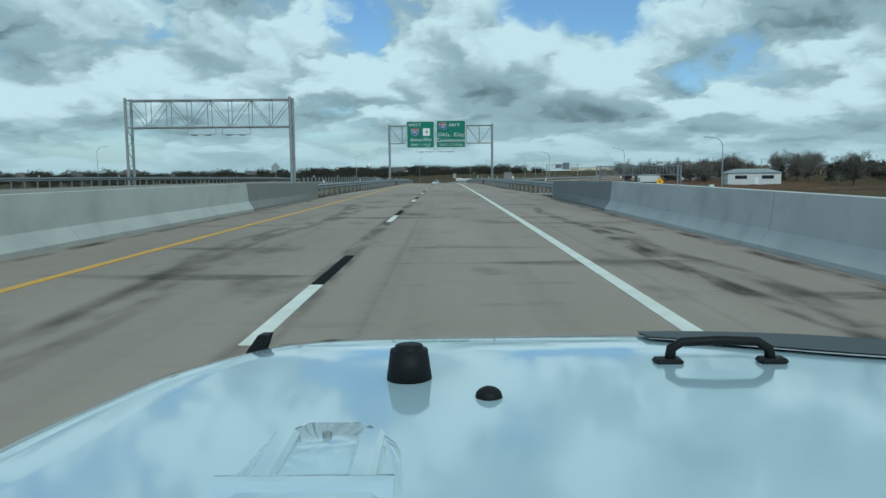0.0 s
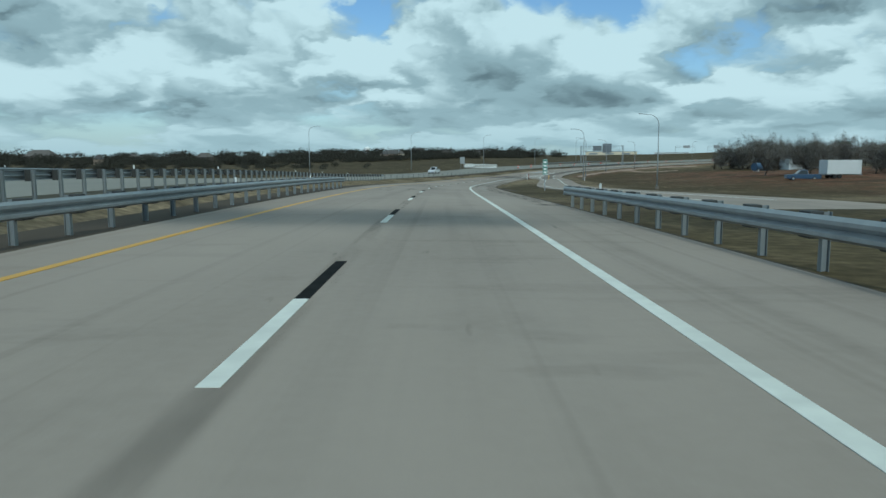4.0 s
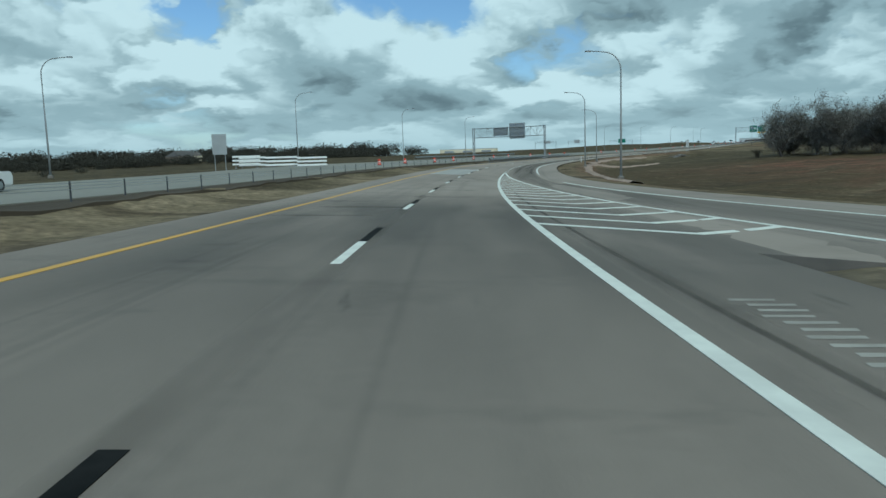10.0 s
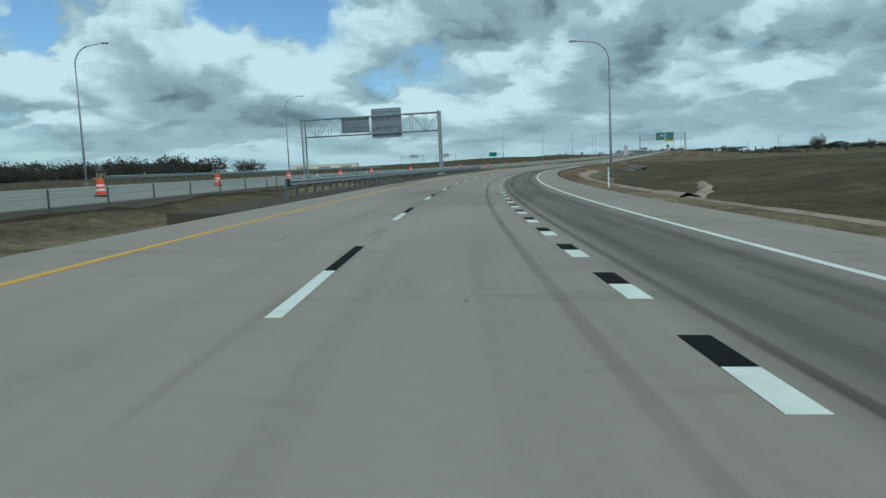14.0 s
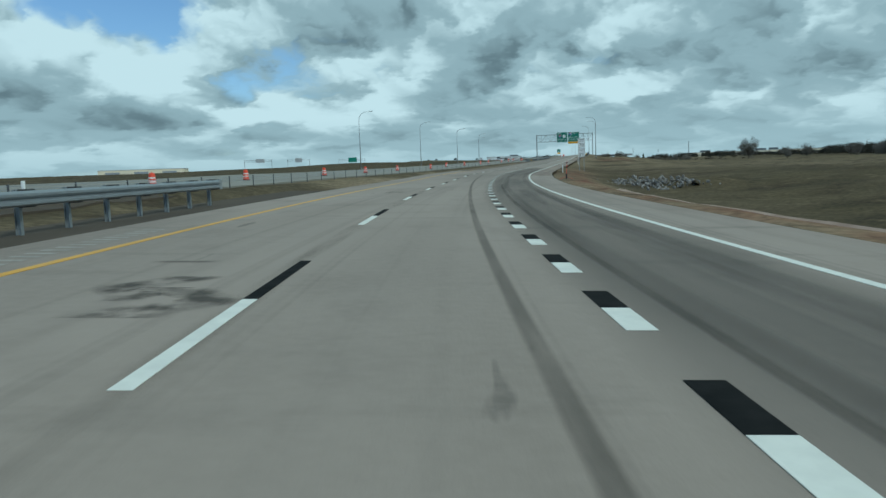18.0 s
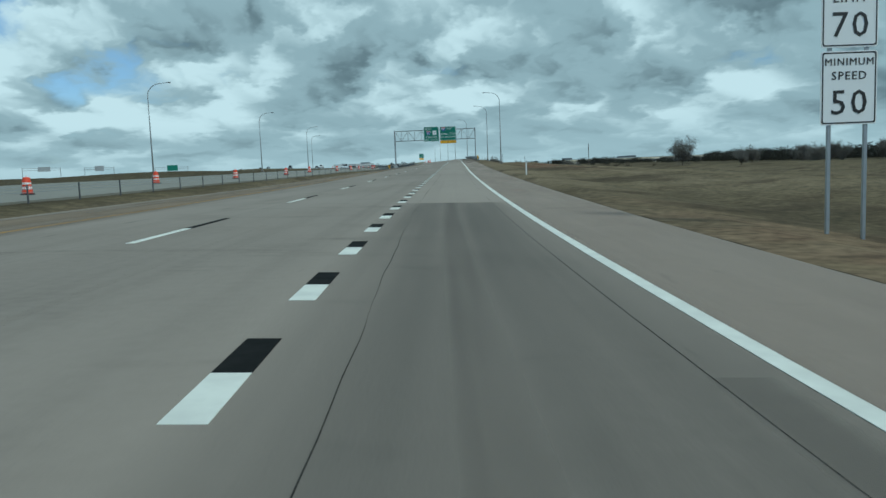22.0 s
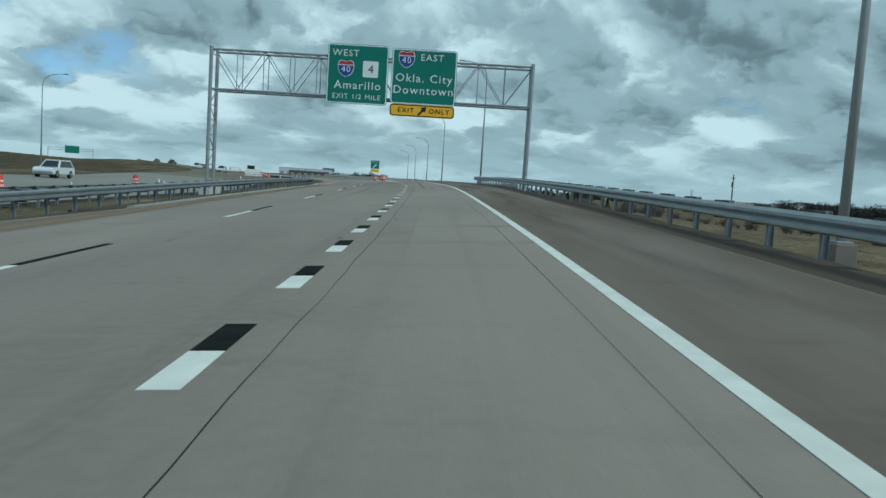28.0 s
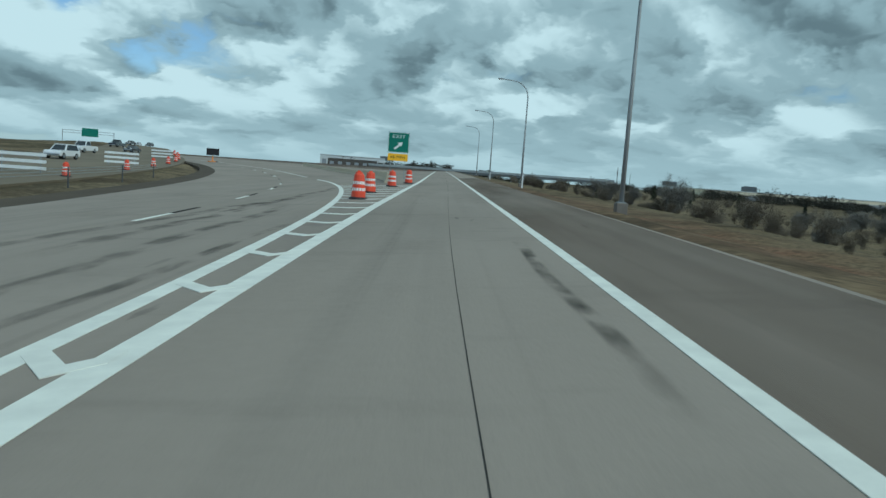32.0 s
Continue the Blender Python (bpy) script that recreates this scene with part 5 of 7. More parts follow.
def chevrons():
    t = thing("gore_chevrons", Matrix(), "white chevron bars painted in the gore between road and ramp", "road marking", kind="structure")

    def bar(a, b, w):
        (s0, u0), (s1, u1) = a, b
        k = 6
        bm = bmesh.new()
        rows = []
        for i in range(k + 1):
            f = i / k
            s, u = s0 + (s1 - s0) * f, u0 + (u1 - u0) * f
            rows.append([bm.verts.new(on_road(s + e * w / 2, u, z)) for e, z in ((-1, 0.001), (-1, 0.009), (1, 0.009), (1, 0.001))])
        for p, q in zip(rows, rows[1:]):
            for j in range(3):
                bm.faces.new((p[j], q[j], q[j + 1], p[j + 1]))
        part("bar", bm, "white", t)

    for i in range(19):
        s = 310.8 + 2.78 * i
        l0, r0 = float(main_right_u(s)), float(gore_u(s))
        v = l0 + (r0 - l0) * 0.59
        deep = min(2.6, max(0.4, 0.62 * (r0 - l0) - 0.1))
        bar((s, l0), (s - deep, v), 0.36)
        bar((s - deep, v), (s - 0.42 * deep, float(gore_u(s - 0.42 * deep))), 0.4)
    for i in range(16):
        s = 930.9 + 3.1 * i
        l0, r0 = float(dotted_u(s)), -2.1 + (0.4 * max(0.0, (s - 950) / 40))
        m = l0 + (r0 - l0) * 0.62
        bar((s + 0.2, l0), (s - 0.35, m), 0.32)
        bar((s - 0.35, m), (s, r0), 0.32)


chevrons()


def rumble():
    t = thing("rumble_strips", Matrix(), "pale milled rumble strips across the shoulder", "road marking", kind="structure")
    M["milled"] = material("milled_concrete", (0.395, 0.37, 0.325), 0.95, spec=0.2, second=(0.29, 0.27, 0.235), scale=3.0, amount=0.9)
    bm = bmesh.new()
    for a, b in ((62, 68.5), (70.5, 78), (82, 90), (96, 106), (180, 188), (189.5, 197), (200, 212), (222, 240), (252, 262), (266, 274), (278, 289), (291, 301)):
        for s in np.arange(a, b, 0.27):
            u = float(main_right_u(s)) + 1.15 + 0.05 * math.sin(s * 7.3)
            q = [bm.verts.new(on_road(s + p, u + w, 0.003)) for p, w in ((-0.06, -0.22), (-0.05, 0.24), (0.05, 0.26), (0.06, -0.2))]
            bm.faces.new(q)
    for a, b in ((196, 203), (208, 217), (221, 231), (325, 345), (455, 475), (520, 535)):
        for s in np.arange(a, b, 0.42):
            u = float(yellow_u(s)) - 0.75
            bm.faces.new([bm.verts.new(on_road(s + p, u + w, 0.004)) for p, w in ((-0.09, -0.22), (-0.09, 0.24), (0.09, 0.24), (0.09, -0.22))])
    tagged(part("rumble_grooves", bm, "milled", t), kind="stuff")


rumble()


def ground_band(name, s0, s1, line, width, mat, label, category, step=1.5):
    """A strip of bare earth laid along the verge."""
    bm = bmesh.new()
    rows = []
    for s in np.arange(s0, s1, step):
        w = width * (0.65 + 0.35 * math.sin(s * 0.31) * math.sin(s * 0.13 + 1))
        row = []
        for f in (-0.5, -0.2, 0.2, 0.5):
            x, y, _ = on_road(s, float(line(s)) + f * w)
            row.append(bm.verts.new((x, y, float(ground_z(np.array([x]), np.array([y]))[0]) + (0.17 if abs(f) < 0.4 else -0.06))))
        rows.append(row)
    for a, b in zip(rows, rows[1:]):
        for j in range(3):
            bm.faces.new((a[j], a[j + 1], b[j + 1], b[j]))
    ob = part(name, bm, mat, smooth_faces=True)
    return tagged(ob, label, category, kind="structure")


M["pale_dirt"] = material("pale_washed_dirt", (0.37, 0.275, 0.215), 0.95, second=(0.23, 0.155, 0.115), scale=0.7, amount=0.8, bump=0.5, bump_scale=6)
ground_band("dirt_track", 352, 578, lambda s: ramp_paved(s) + 4.0 + 0.5 * math.sin(s * 0.035), 2.1, "pale_dirt", "pale eroded dirt line along the grass verge", "dirt track")


def earth_path(points, width):
    """A worn track that bends over the bank through a few places."""
    p = np.array(points, float)
    d = np.r_[0, np.cumsum(np.hypot(*np.diff(p, axis=0).T))]
    k = np.arange(0, d[-1], 1.2)
    c = np.stack([smooth(np.interp(k, d, p[:, j]), 5) for j in (0, 1)], -1)[5:-5]
    n = np.gradient(c, axis=0)
    n = np.stack([-n[:, 1], n[:, 0]], -1) / np.linalg.norm(n, axis=1, keepdims=True)
    bm, rows = bmesh.new(), []
    for i, (q, m) in enumerate(zip(c, n)):
        w = width * (0.8 + 0.2 * math.sin(i * 0.7))
        pts = [q + m * w * f for f in (-0.5, -0.2, 0.2, 0.5)]
        rows.append([bm.verts.new((x, y, float(ground_z(np.array([x]), np.array([y]))[0]) + e)) for (x, y), e in zip(pts, (-0.05, 0.3, 0.3, -0.05))])
    for a, b in zip(rows, rows[1:]):
        for j in range(3):
            bm.faces.new((a[j], a[j + 1], b[j + 1], b[j]))
    ob = part("dirt_track", bm, "pale_dirt", smooth_faces=True)
    return tagged(ob, "pale worn dirt track bending round the grass bank", "dirt track", kind="structure")


earth_path([on_road(s, u)[:2] for s, u in ((440, 11.2), (450, 11.6), (458, 12.4), (463, 14.0), (467, 16.4), (474, 19.0), (488, 22.5), (506, 25.0))], 1.9)


def drum(m, group="traffic drums"):
    t = thing("traffic_drum", m, "orange plastic traffic drum with white bands and a black rubber base", "traffic drum", group)
    return t


def build_drum():
    t = drum(Matrix.Translation((0, 0, -50)))
    bm = bmesh.new()
    ring = lambda r, z: [bm.verts.new((r * math.cos(a), r * math.sin(a), z)) for a in np.linspace(0, 2 * math.pi, 15)[:-1]]
    prof = [(0.29, 0.05), (0.285, 0.3), (0.265, 0.31), (0.26, 0.55), (0.24, 0.56), (0.235, 0.8), (0.215, 0.81), (0.20, 0.98), (0.16, 1.02)]
    rs = [ring(*p) for p in prof]
    for a, b in zip(rs, rs[1:]):
        for i in range(14):
            bm.faces.new((a[i], a[(i + 1) % 14], b[(i + 1) % 14], b[i]))
    bm.faces.new(rs[-1])
    part("body", bm, "drum", t)
    for z0, z1, r0, r1 in ((0.34, 0.46, 0.268, 0.265), (0.6, 0.72, 0.243, 0.24)):
        bm = bmesh.new()
        tube(bm, (0, 0, z0), (0, 0, z1), r0, r1, 14, False)
        part("reflective_band", bm, "sign_white", t, "white reflective band")
    bm = bmesh.new()
    tube(bm, (0, 0, 0), (0, 0, 0.09), 0.42, 0.34, 12)
    part("base", bm, "rubber", t, "black rubber base")
    bm = bmesh.new()
    box(bm, (0, 0, 1.05), (0.16, 0.03, 0.07))
    part("handle", bm, "drum", t)
    return t


DRUM = build_drum()
first = True


def place_drum(m):
    global first
    if first:
        DRUM.matrix_basis = m
        first = False
    else:
        copy_thing(DRUM, m)


for s in (955.5, 962.5):
    place_drum(at(s, -3.2 - 0.03 * (s - 955), 0.0, 20))
place_drum(at(974, -3.1, 0, 70))
place_drum(at(983, -2.4, 0, 140))
place_drum(at(968, -4.6, 0, 10))
for i, s in enumerate([414, 432, 450, 470, 488, 506, 526, 548, 570, 590, 612, 634, 655, 678, 699, 720, 742, 764, 786, 808, 832, 858, 884]):
    x, y, z = on_opp(s, 0.30 + 0.05 * math.sin(i * 2.3))
    place_drum(Matrix.Translation((x, y, z)) @ Matrix.Rotation(i * 1.3, 4, "Z"))
for i, s in enumerate((981, 999, 1014, 1029, 1044, 1060, 1078, 1096)):
    x, y, z = on_opp(s, 0.06)
    place_drum(Matrix.Translation((x, y, z)) @ Matrix.Rotation(i * 1.7, 4, "Z"))


def cable_barrier(s0, s1, u, up, every=4.9):
    t = thing("cable_barrier", Matrix(), "low median cable barrier on thin dark steel posts", "cable barrier")
    me = bpy.data.meshes.new("post")
    bm = bmesh.new()
    box(bm, (0, 0, 0.30), (0.06, 0.09, 1.1), bevel=0.008)
    bm.to_mesh(me)
    bm.free()
    me.materials.append(M["post_dark"])
    for s in np.arange(s0, s1, every):
        p = link("post", me, None, t)
        p.matrix_basis = at(s, float(u(s)), float(up(s)))
    for z in (0.48, 0.62, 0.76):
        bm = bmesh.new()
        sweep(bm, s0, s1, u, [(0.012, z - 0.012), (0.012, z + 0.012), (-0.012, z + 0.012), (-0.012, z - 0.012)], step=9.8, up=lambda s: float(up(s)))
        part("cable", bm, "galv_dark", t)


M["post_dark"] = material("dark_steel_post", (0.09, 0.095, 0.10), 0.6, 0.4)
cable_barrier(252, 470, lambda s: opp_right(s) + 0.8, lambda s: float(opp_rise(s, 0)) - 0.05)
cable_barrier(470, 815, lambda s: opp_right(s) + 0.8, lambda s: float(opp_rise(s, 0)) - 0.05)
cable_barrier(905, 985, lambda s: left_paved(s) - 3.4, lambda s: 0.1, 9.8)
def bank_rise(s):
    """Heights of the mown strip over the road's level, laid on the bank from the far road's edge down."""
    out = []
    for f in np.linspace(0, 1, 6):
        u = opp_right(s) + 0.02 + 2.6 * f
        x, y, z = on_road(s, u)
        out.append(np.maximum(ground_z(x, y) - z + 0.05, -9.0) if f else opp_rise(s, 0) - 0.05)
    return np.stack(out, -1)


strip("mow_strip", 290, 560, lambda s: opp_right(s) + 0.02, lambda s: opp_right(s) + 2.62, "asphalt", up=bank_rise, cols=5, thick=0.25, step=2.0, parent=shoulder)


def marker(m, mat="sign_white", h=1.25, label="slim white plastic roadside marker post"):
    t = thing("marker_post", m, label, "marker post", "marker posts")
    bm = bmesh.new()
    plate(bm, [(-0.05, -0.3), (0.05, -0.3), (0.05, h - 0.05), (0.02, h), (-0.02, h), (-0.05, h - 0.05)], -0.015, 0.015)
    part("blade", bm, mat, t)
    bm = bmesh.new()
    box(bm, (0, -0.02, h - 0.16), (0.07, 0.008, 0.14))
    part("reflector", bm, "galv", t)


for s, u in ((293.8, 5.6), (457.6, 9.0), (626, 6.3), (700, 6.6), (985, 6.6), (1030, 7.0), (295.5, 18.5)):
    marker(grounded(s, u))
marker(grounded(295, 10.4), "sign_yellow", label="slim yellow utility marker post")


M["leg_red"] = material("faded_red_metal", (0.42, 0.11, 0.08), 0.6)


def sign_stand(m, folded=True):
    t = thing("sign_stand", m, "small black folding sign stand with faded red legs", "sign stand", "sign stands")
    bm = bmesh.new()
    for a in (35, 145, 215, 325):
        tube(bm, (0, 0, 0.18), (0.75 * math.cos(radians(a)), 0.75 * math.sin(radians(a)), -0.03), 0.02, n=5)
    part("legs", bm, "leg_red", t, "faded red legs")
    bm = bmesh.new()
    box(bm, (0, 0, 0.22), (0.16, 0.12, 0.5), bevel=0.02)
    part("spring_box", bm, "rubber", t)
    if not folded:
        bm = bmesh.new()
        tube(bm, (0, 0, 0.4), (0.08, 0, 1.65), 0.018, n=5)
        part("mast", bm, "drum", t, "thin orange mast")
        bm = bmesh.new()
        for z in (1.05, 1.5):
            box(bm, (0.06, 0, z), (0.16, 0.03, 0.10))
        part("clamps", bm, "rubber", t)


sign_stand(grounded(297.6, 5.4), False)
sign_stand(grounded(590.6, 6.6), False)
sign_stand(at(89.0, 4.6, 0.03))
sign_stand(at(100, -6.6, -0.02))
sign_stand(grounded(300.7, -8.6))


def post_sign(m, w, h, z0, label, mat, posts=(0,), category="road sign", border=None, post_len=None, post_mat="galv"):
    """A panel on square posts; returns the panel, whose middle is its origin."""
    t = thing("roadside_sign", m, label, category)
    for x in posts:
        bm = bmesh.new()
        box(bm, (x, 0.05, (z0 + h) / 2 - 0.3), (0.07, 0.07, z0 + h + 0.6))
        part("post", bm, post_mat, t)
    p = new("panel")
    p.parent = t
    p.location = (0, 0, z0 + h / 2)
    bm = bmesh.new()
    plate(bm, rounded(w, h, 0.06), -0.008, 0.008)
    part("sheet", bm, mat, p)
    if border:
        bm = bmesh.new()
        a, b = rounded(w - 0.05, h - 0.05, 0.05), rounded(w - 0.11, h - 0.11, 0.035)
        va = [bm.verts.new((x, -0.011, z)) for x, z in a]
        vb = [bm.verts.new((x, -0.011, z)) for x, z in b]
        for i in range(len(a)):
            j = (i + 1) % len(a)
            bm.faces.new((va[i], va[j], vb[j], vb[i]))
        part("border", bm, border, p)
    return t, p


# speed limit with minimum speed, on two posts
m = grounded(651.6, 8.7, 2)
t, p = post_sign(m, 1.22, 1.55, 4.05, "white speed limit and minimum speed signs on two steel posts", "sign_white", (-0.40, 0.40), border="sign_black")
letters(p, "SPEED", 0, 0.54, 0.30, "sign_black", -0.014)
letters(p, "LIMIT", 0, 0.24, 0.30, "sign_black", -0.014)
letters(p, "70", 0, -0.33, 0.82, "sign_black", -0.014)
q = new("lower_panel")
q.parent = t
q.location = (0, 0, 3.2)
bm = bmesh.new()
plate(bm, rounded(1.22, 1.55, 0.06), -0.008, 0.008)
part("sheet", bm, "sign_white", q)
bm = bmesh.new()
ring_a, ring_b = ([bm.verts.new((x, -0.011, z)) for x, z in rounded(1.22 - k, 1.55 - k, 0.045)] for k in (0.05, 0.11))
for i in range(len(ring_a)):
    j = (i + 1) % len(ring_a)
    bm.faces.new((ring_a[i], ring_a[j], ring_b[j], ring_b[i]))
part("border", bm, "sign_black", q)
letters(q, "MINIMUM", 0, 0.54, 0.24, "sign_black", -0.014)
letters(q, "SPEED", 0, 0.25, 0.27, "sign_black", -0.014)
letters(q, "50", 0, -0.33, 0.82, "sign_black", -0.014)

# exit sign in the gore
m = at(1004, -4.6, 0.0, 0)
t, p = post_sign(m, 2.2, 2.1, 2.8, "green exit sign with a white arrow above a yellow speed plate", "green", (-0.75, 0.75), border="sign_white")
letters(p, "EXIT", 0, 0.6, 0.55, y=-0.016, widen=1.2)
bm = bmesh.new()
plate(bm, [(-0.5, -0.62), (-0.32, -0.78), (0.16, -0.3), (0.3, -0.44), (0.42, 0.08), (-0.1, -0.04), (0.03, -0.17)], -0.02, -0.009)
part("arrow", bm, "sign_white", p)
q = new("speed_plate")
q.parent = t
q.location = (0, 0, 2.3)
bm = bmesh.new()
plate(bm, rounded(2.1, 0.75, 0.06), -0.008, 0.008)
part("sheet", bm, "sign_yellow", q)
letters(q, "45 MPH", 0, 0, 0.45, "sign_black", -0.014)

# backs of signs for the other traffic
post_sign(spot(6.0, 384.3, 4), 1.65, 2.4, 2.05, "bare metal back of a tall sign on two posts", "sign_back", (-0.6, 0.6))


def diamond(m, size, z, label, face, symbol):
    t = thing("warning_sign", m, label, "road sign")
    bm = bmesh.new()
    box(bm, (0, 0.05, z / 2 + 0.1), (0.07, 0.07, z + 1.2))
    part("post", bm, "galv", t)
    bm = bmesh.new()
    k = size / math.sqrt(2)
    plate(bm, [(-k, z), (0, z - k), (k, z), (0, z + k)], -0.01, 0.01)
    part("sheet", bm, face, t)
    if symbol:
        bm = bmesh.new()
        for x in (-0.16, 0.16):
            box(bm, (x, -0.015, z), (0.09, 0.008, 0.8))
        box(bm, (0.0, -0.015, z + 0.1), (0.06, 0.008, 0.5))
        part("symbol", bm, "sign_black", t)


diamond(spot(49.8, 169.3), 1.35, 2.6, "yellow diamond warning sign with black bars on a post", "sign_yellow", True)
diamond(spot(-27.2, 120.1), 1.1, 2.6, "bare back of a diamond-shaped sign on a post", "sign_back", False)

# tall narrow green mile marker; its figures stay plain bars
m = grounded(186.7, 8.4)
t, p = post_sign(m, 0.42, 1.35, 1.4, "tall narrow green mile marker with white figures", "green", (0,), border="sign_white")
for i, z in enumerate((0.42, 0.12, -0.18, -0.46)):
    bm = bmesh.new()
    box(bm, (0, -0.014, z), (0.2, 0.006, 0.18))
    part("figure", bm, "sign_white", p)

# object markers with yellow and black stripes at the rail ends
for s, u in ((792, -13.6), (810.6, float(right_paved(810.6)) + 1.05)):
    m = grounded(s, u)
    t, p = post_sign(m, 0.32, 0.75, 0.45, "yellow and black striped marker board before a guardrail", "sign_yellow", (0,))
    for k in (0.0,):
        bm = bmesh.new()
        plate(bm, [(k - 0.13, -0.3), (k - 0.03, -0.3), (k + 0.13, 0.3), (k + 0.03, 0.3)], -0.015, -0.009)
        part("stripe", bm, "sign_black", p)


def barricade(m, w=3.66, label="white three-board road barricade"):
    t = thing("barricade", m, label, "barricade", "road barricades")
    for z in (0.55, 1.05, 1.55):
        bm = bmesh.new()
        box(bm, (0, 0, z), (w, 0.035, 0.24), bevel=0.006)
        part("board", bm, "sign_white", t)
    for x in (-w * 0.38, w * 0.38):
        bm = bmesh.new()
        box(bm, (x, 0.05, 0.88), (0.06, 0.05, 1.75))
        box(bm, (x, 0.05, 0.04), (0.07, 1.4, 0.07))
        part("upright", bm, "galv", t)


for i in range(3):
    barricade(spot(8.5 + 4.2 * i, 394.5 + 1.4 * i, 14))
    barricade(spot(9.2 + 4.2 * i, 396.3 + 1.4 * i, 14))
barricade(spot(389.3, 857.5, -38))
barricade(spot(424, 925, -38))
barricade(spot(404, 882, -32))

# metal cabinet by the first gantry
t = thing("utility_cabinet", spot(11.9, 135.2, -4), "pale grey steel roadside cabinet beside a guardrail", "utility cabinet")
bm = bmesh.new()
box(bm, (0, 0, 1.05), (1.55, 1.0, 2.0), bevel=0.02)
part("body", bm, M["barrier_dark"], t)
bm = bmesh.new()
box(bm, (0, 0, 2.09), (1.7, 1.15, 0.08), bevel=0.02)
part("lid", bm, "galv", t)
bm = bmesh.new()
box(bm, (0, 0, -0.05), (1.8, 1.3, 0.3))
part("plinth", bm, "barrier", t, "concrete plinth")
bm = bmesh.new()
box(bm, (0.9, -0.1, 1.1), (0.3, 0.4, 0.75), bevel=0.02)
part("side_box", bm, "sign_white", t)
bm = bmesh.new()
box(bm, (0.35, -0.53, 1.1), (0.04, 0.05, 0.2))
part("handle", bm, "galv_dark", t)

# cantilever gantry over the lower road
t = thing("sign_gantry", Matrix.Translation((37, 140.5, 0.5)) @ Matrix.Rotation(math.atan2(-9.5, 12.9), 4, "Z"), "pale steel box-truss gantry over the lower road", "sign gantry")
zg = float(ground_z(np.array([37.0]), np.array([140.5]))[0])
bm = bmesh.new()
truss(bm, -8, 8, -1.2, 0.5, 1.6, 12)
part("truss", bm, "galv", t)
for x in (-8, 8):
    for y in (-0.8, 0.8):
        bm = bmesh.new()
        tube(bm, (x, y, zg - 0.3), (x, y, 0.7), 0.15, n=10)
        part("post", bm, "galv", t)
for x in (-3, -0.5, 0.6, 4.5):
    bm = bmesh.new()
    box(bm, (x, -0.8, -1.55), (0.3, 0.3, 0.4), bevel=0.05)
    part("lamp", bm, "sign_white", t)

# ---- trees ----
RNG = np.random.default_rng(7)


def slivers(rng, centres, size, thin):
    """Thin loose triangles round the given places: twigs or leaf clumps."""
    n = len(centres)
    d = rng.normal(size=(n, 3))
    d /= np.linalg.norm(d, axis=1, keepdims=True)
    e = np.cross(d, rng.normal(size=(n, 3)))
    e /= np.linalg.norm(e, axis=1, keepdims=True) + 1e-9
    L = size * rng.uniform(0.5, 1.3, (n, 1))
    a, b, c = centres - d * L * 0.5, centres + d * L * 0.5, centres + e * L * thin
    v = np.stack([a, b, c], 1).reshape(-1, 3)
    return v, np.arange(3 * n).reshape(-1, 3)


def raw_mesh(name, v, f, mat):
    me = bpy.data.meshes.new(name)
    me.from_pydata(np.asarray(v).tolist(), [], [tuple(int(i) for i in q) for q in f])
    me.materials.append(M[mat])
    return me


def limb_mesh(segs):
    v, f = [], []
    for a, b, r0, r1 in segs:
        d = Vector(b) - Vector(a)
        q = d.to_track_quat("Z", "Y").to_matrix()
        k = len(v)
        for p, r in ((a, r0), (b, r1)):
            for j in range(4):
                v.append(tuple(Vector(p) + q @ Vector((r * math.cos(j * math.pi / 2), r * math.sin(j * math.pi / 2), 0))))
        for j in range(4):
            f.append((k + j, k + (j + 1) % 4, k + 4 + (j + 1) % 4, k + 4 + j))
    return v, f


def bare_tree(seed, h, spread=0.75, trunk=0.22, levels=4, twigs=20, twig_mat="twigs"):
    rng = np.random.default_rng(seed)
    big, fine, tips = [], [], []

    def grow(p, d, length, r, lev):
        steps = 3 if lev < 2 else 2
        for i in range(steps):
            d2 = Vector(d) + Vector(rng.normal(0, 0.16, 3))
            d2.z += 0.05
            d2.normalize()
            q = Vector(p) + d2 * (length / steps)
            r2 = r * 0.82
            (big if lev < 2 else fine).append((tuple(p), tuple(q), r, r2))
            p, d, r = q, d2, r2
            if lev < levels and (i or lev):
                for _ in range(2 if lev < 3 else 1):
                    side = Vector(rng.normal(0, 1, 3)).normalized()
                    dd = (d * (1 - spread) + side * spread + Vector((0, 0, 0.35))).normalized()
                    grow(q, dd, length * rng.uniform(0.5, 0.75), r * 0.6, lev + 1)
        if lev >= 2:
            tips.append(tuple(p))

    n0 = 3
    base = Vector((0, 0, -0.3))
    grow(base, Vector((0, 0, 1)), h * 0.30, trunk, 0)
    for i in range(n0 + 2):
        a = 2 * math.pi * i / (n0 + 2) + rng.uniform(-0.4, 0.4)
        grow(Vector((0, 0, h * rng.uniform(0.16, 0.30))), Vector((math.cos(a) * spread, math.sin(a) * spread, 0.75)).normalized(), h * rng.uniform(0.36, 0.5), trunk * 0.62, 1)
    tips_a = np.array(tips)
    c = np.repeat(tips_a, twigs, 0) + rng.normal(0, h * 0.05, (len(tips) * twigs, 3))
    tv, tf = slivers(rng, c, h * 0.13, 0.045)
    fv, ff = limb_mesh(fine)
    v = np.concatenate([np.array(fv), tv])
    f = [tuple(q) for q in ff] + [tuple(q + len(fv)) for q in tf]
    bv, bf = limb_mesh(big)
    top = max(p[2] for p in tips) / h
    return raw_mesh("trunk", bv, bf, "bark"), raw_mesh("crown", v, f, twig_mat)


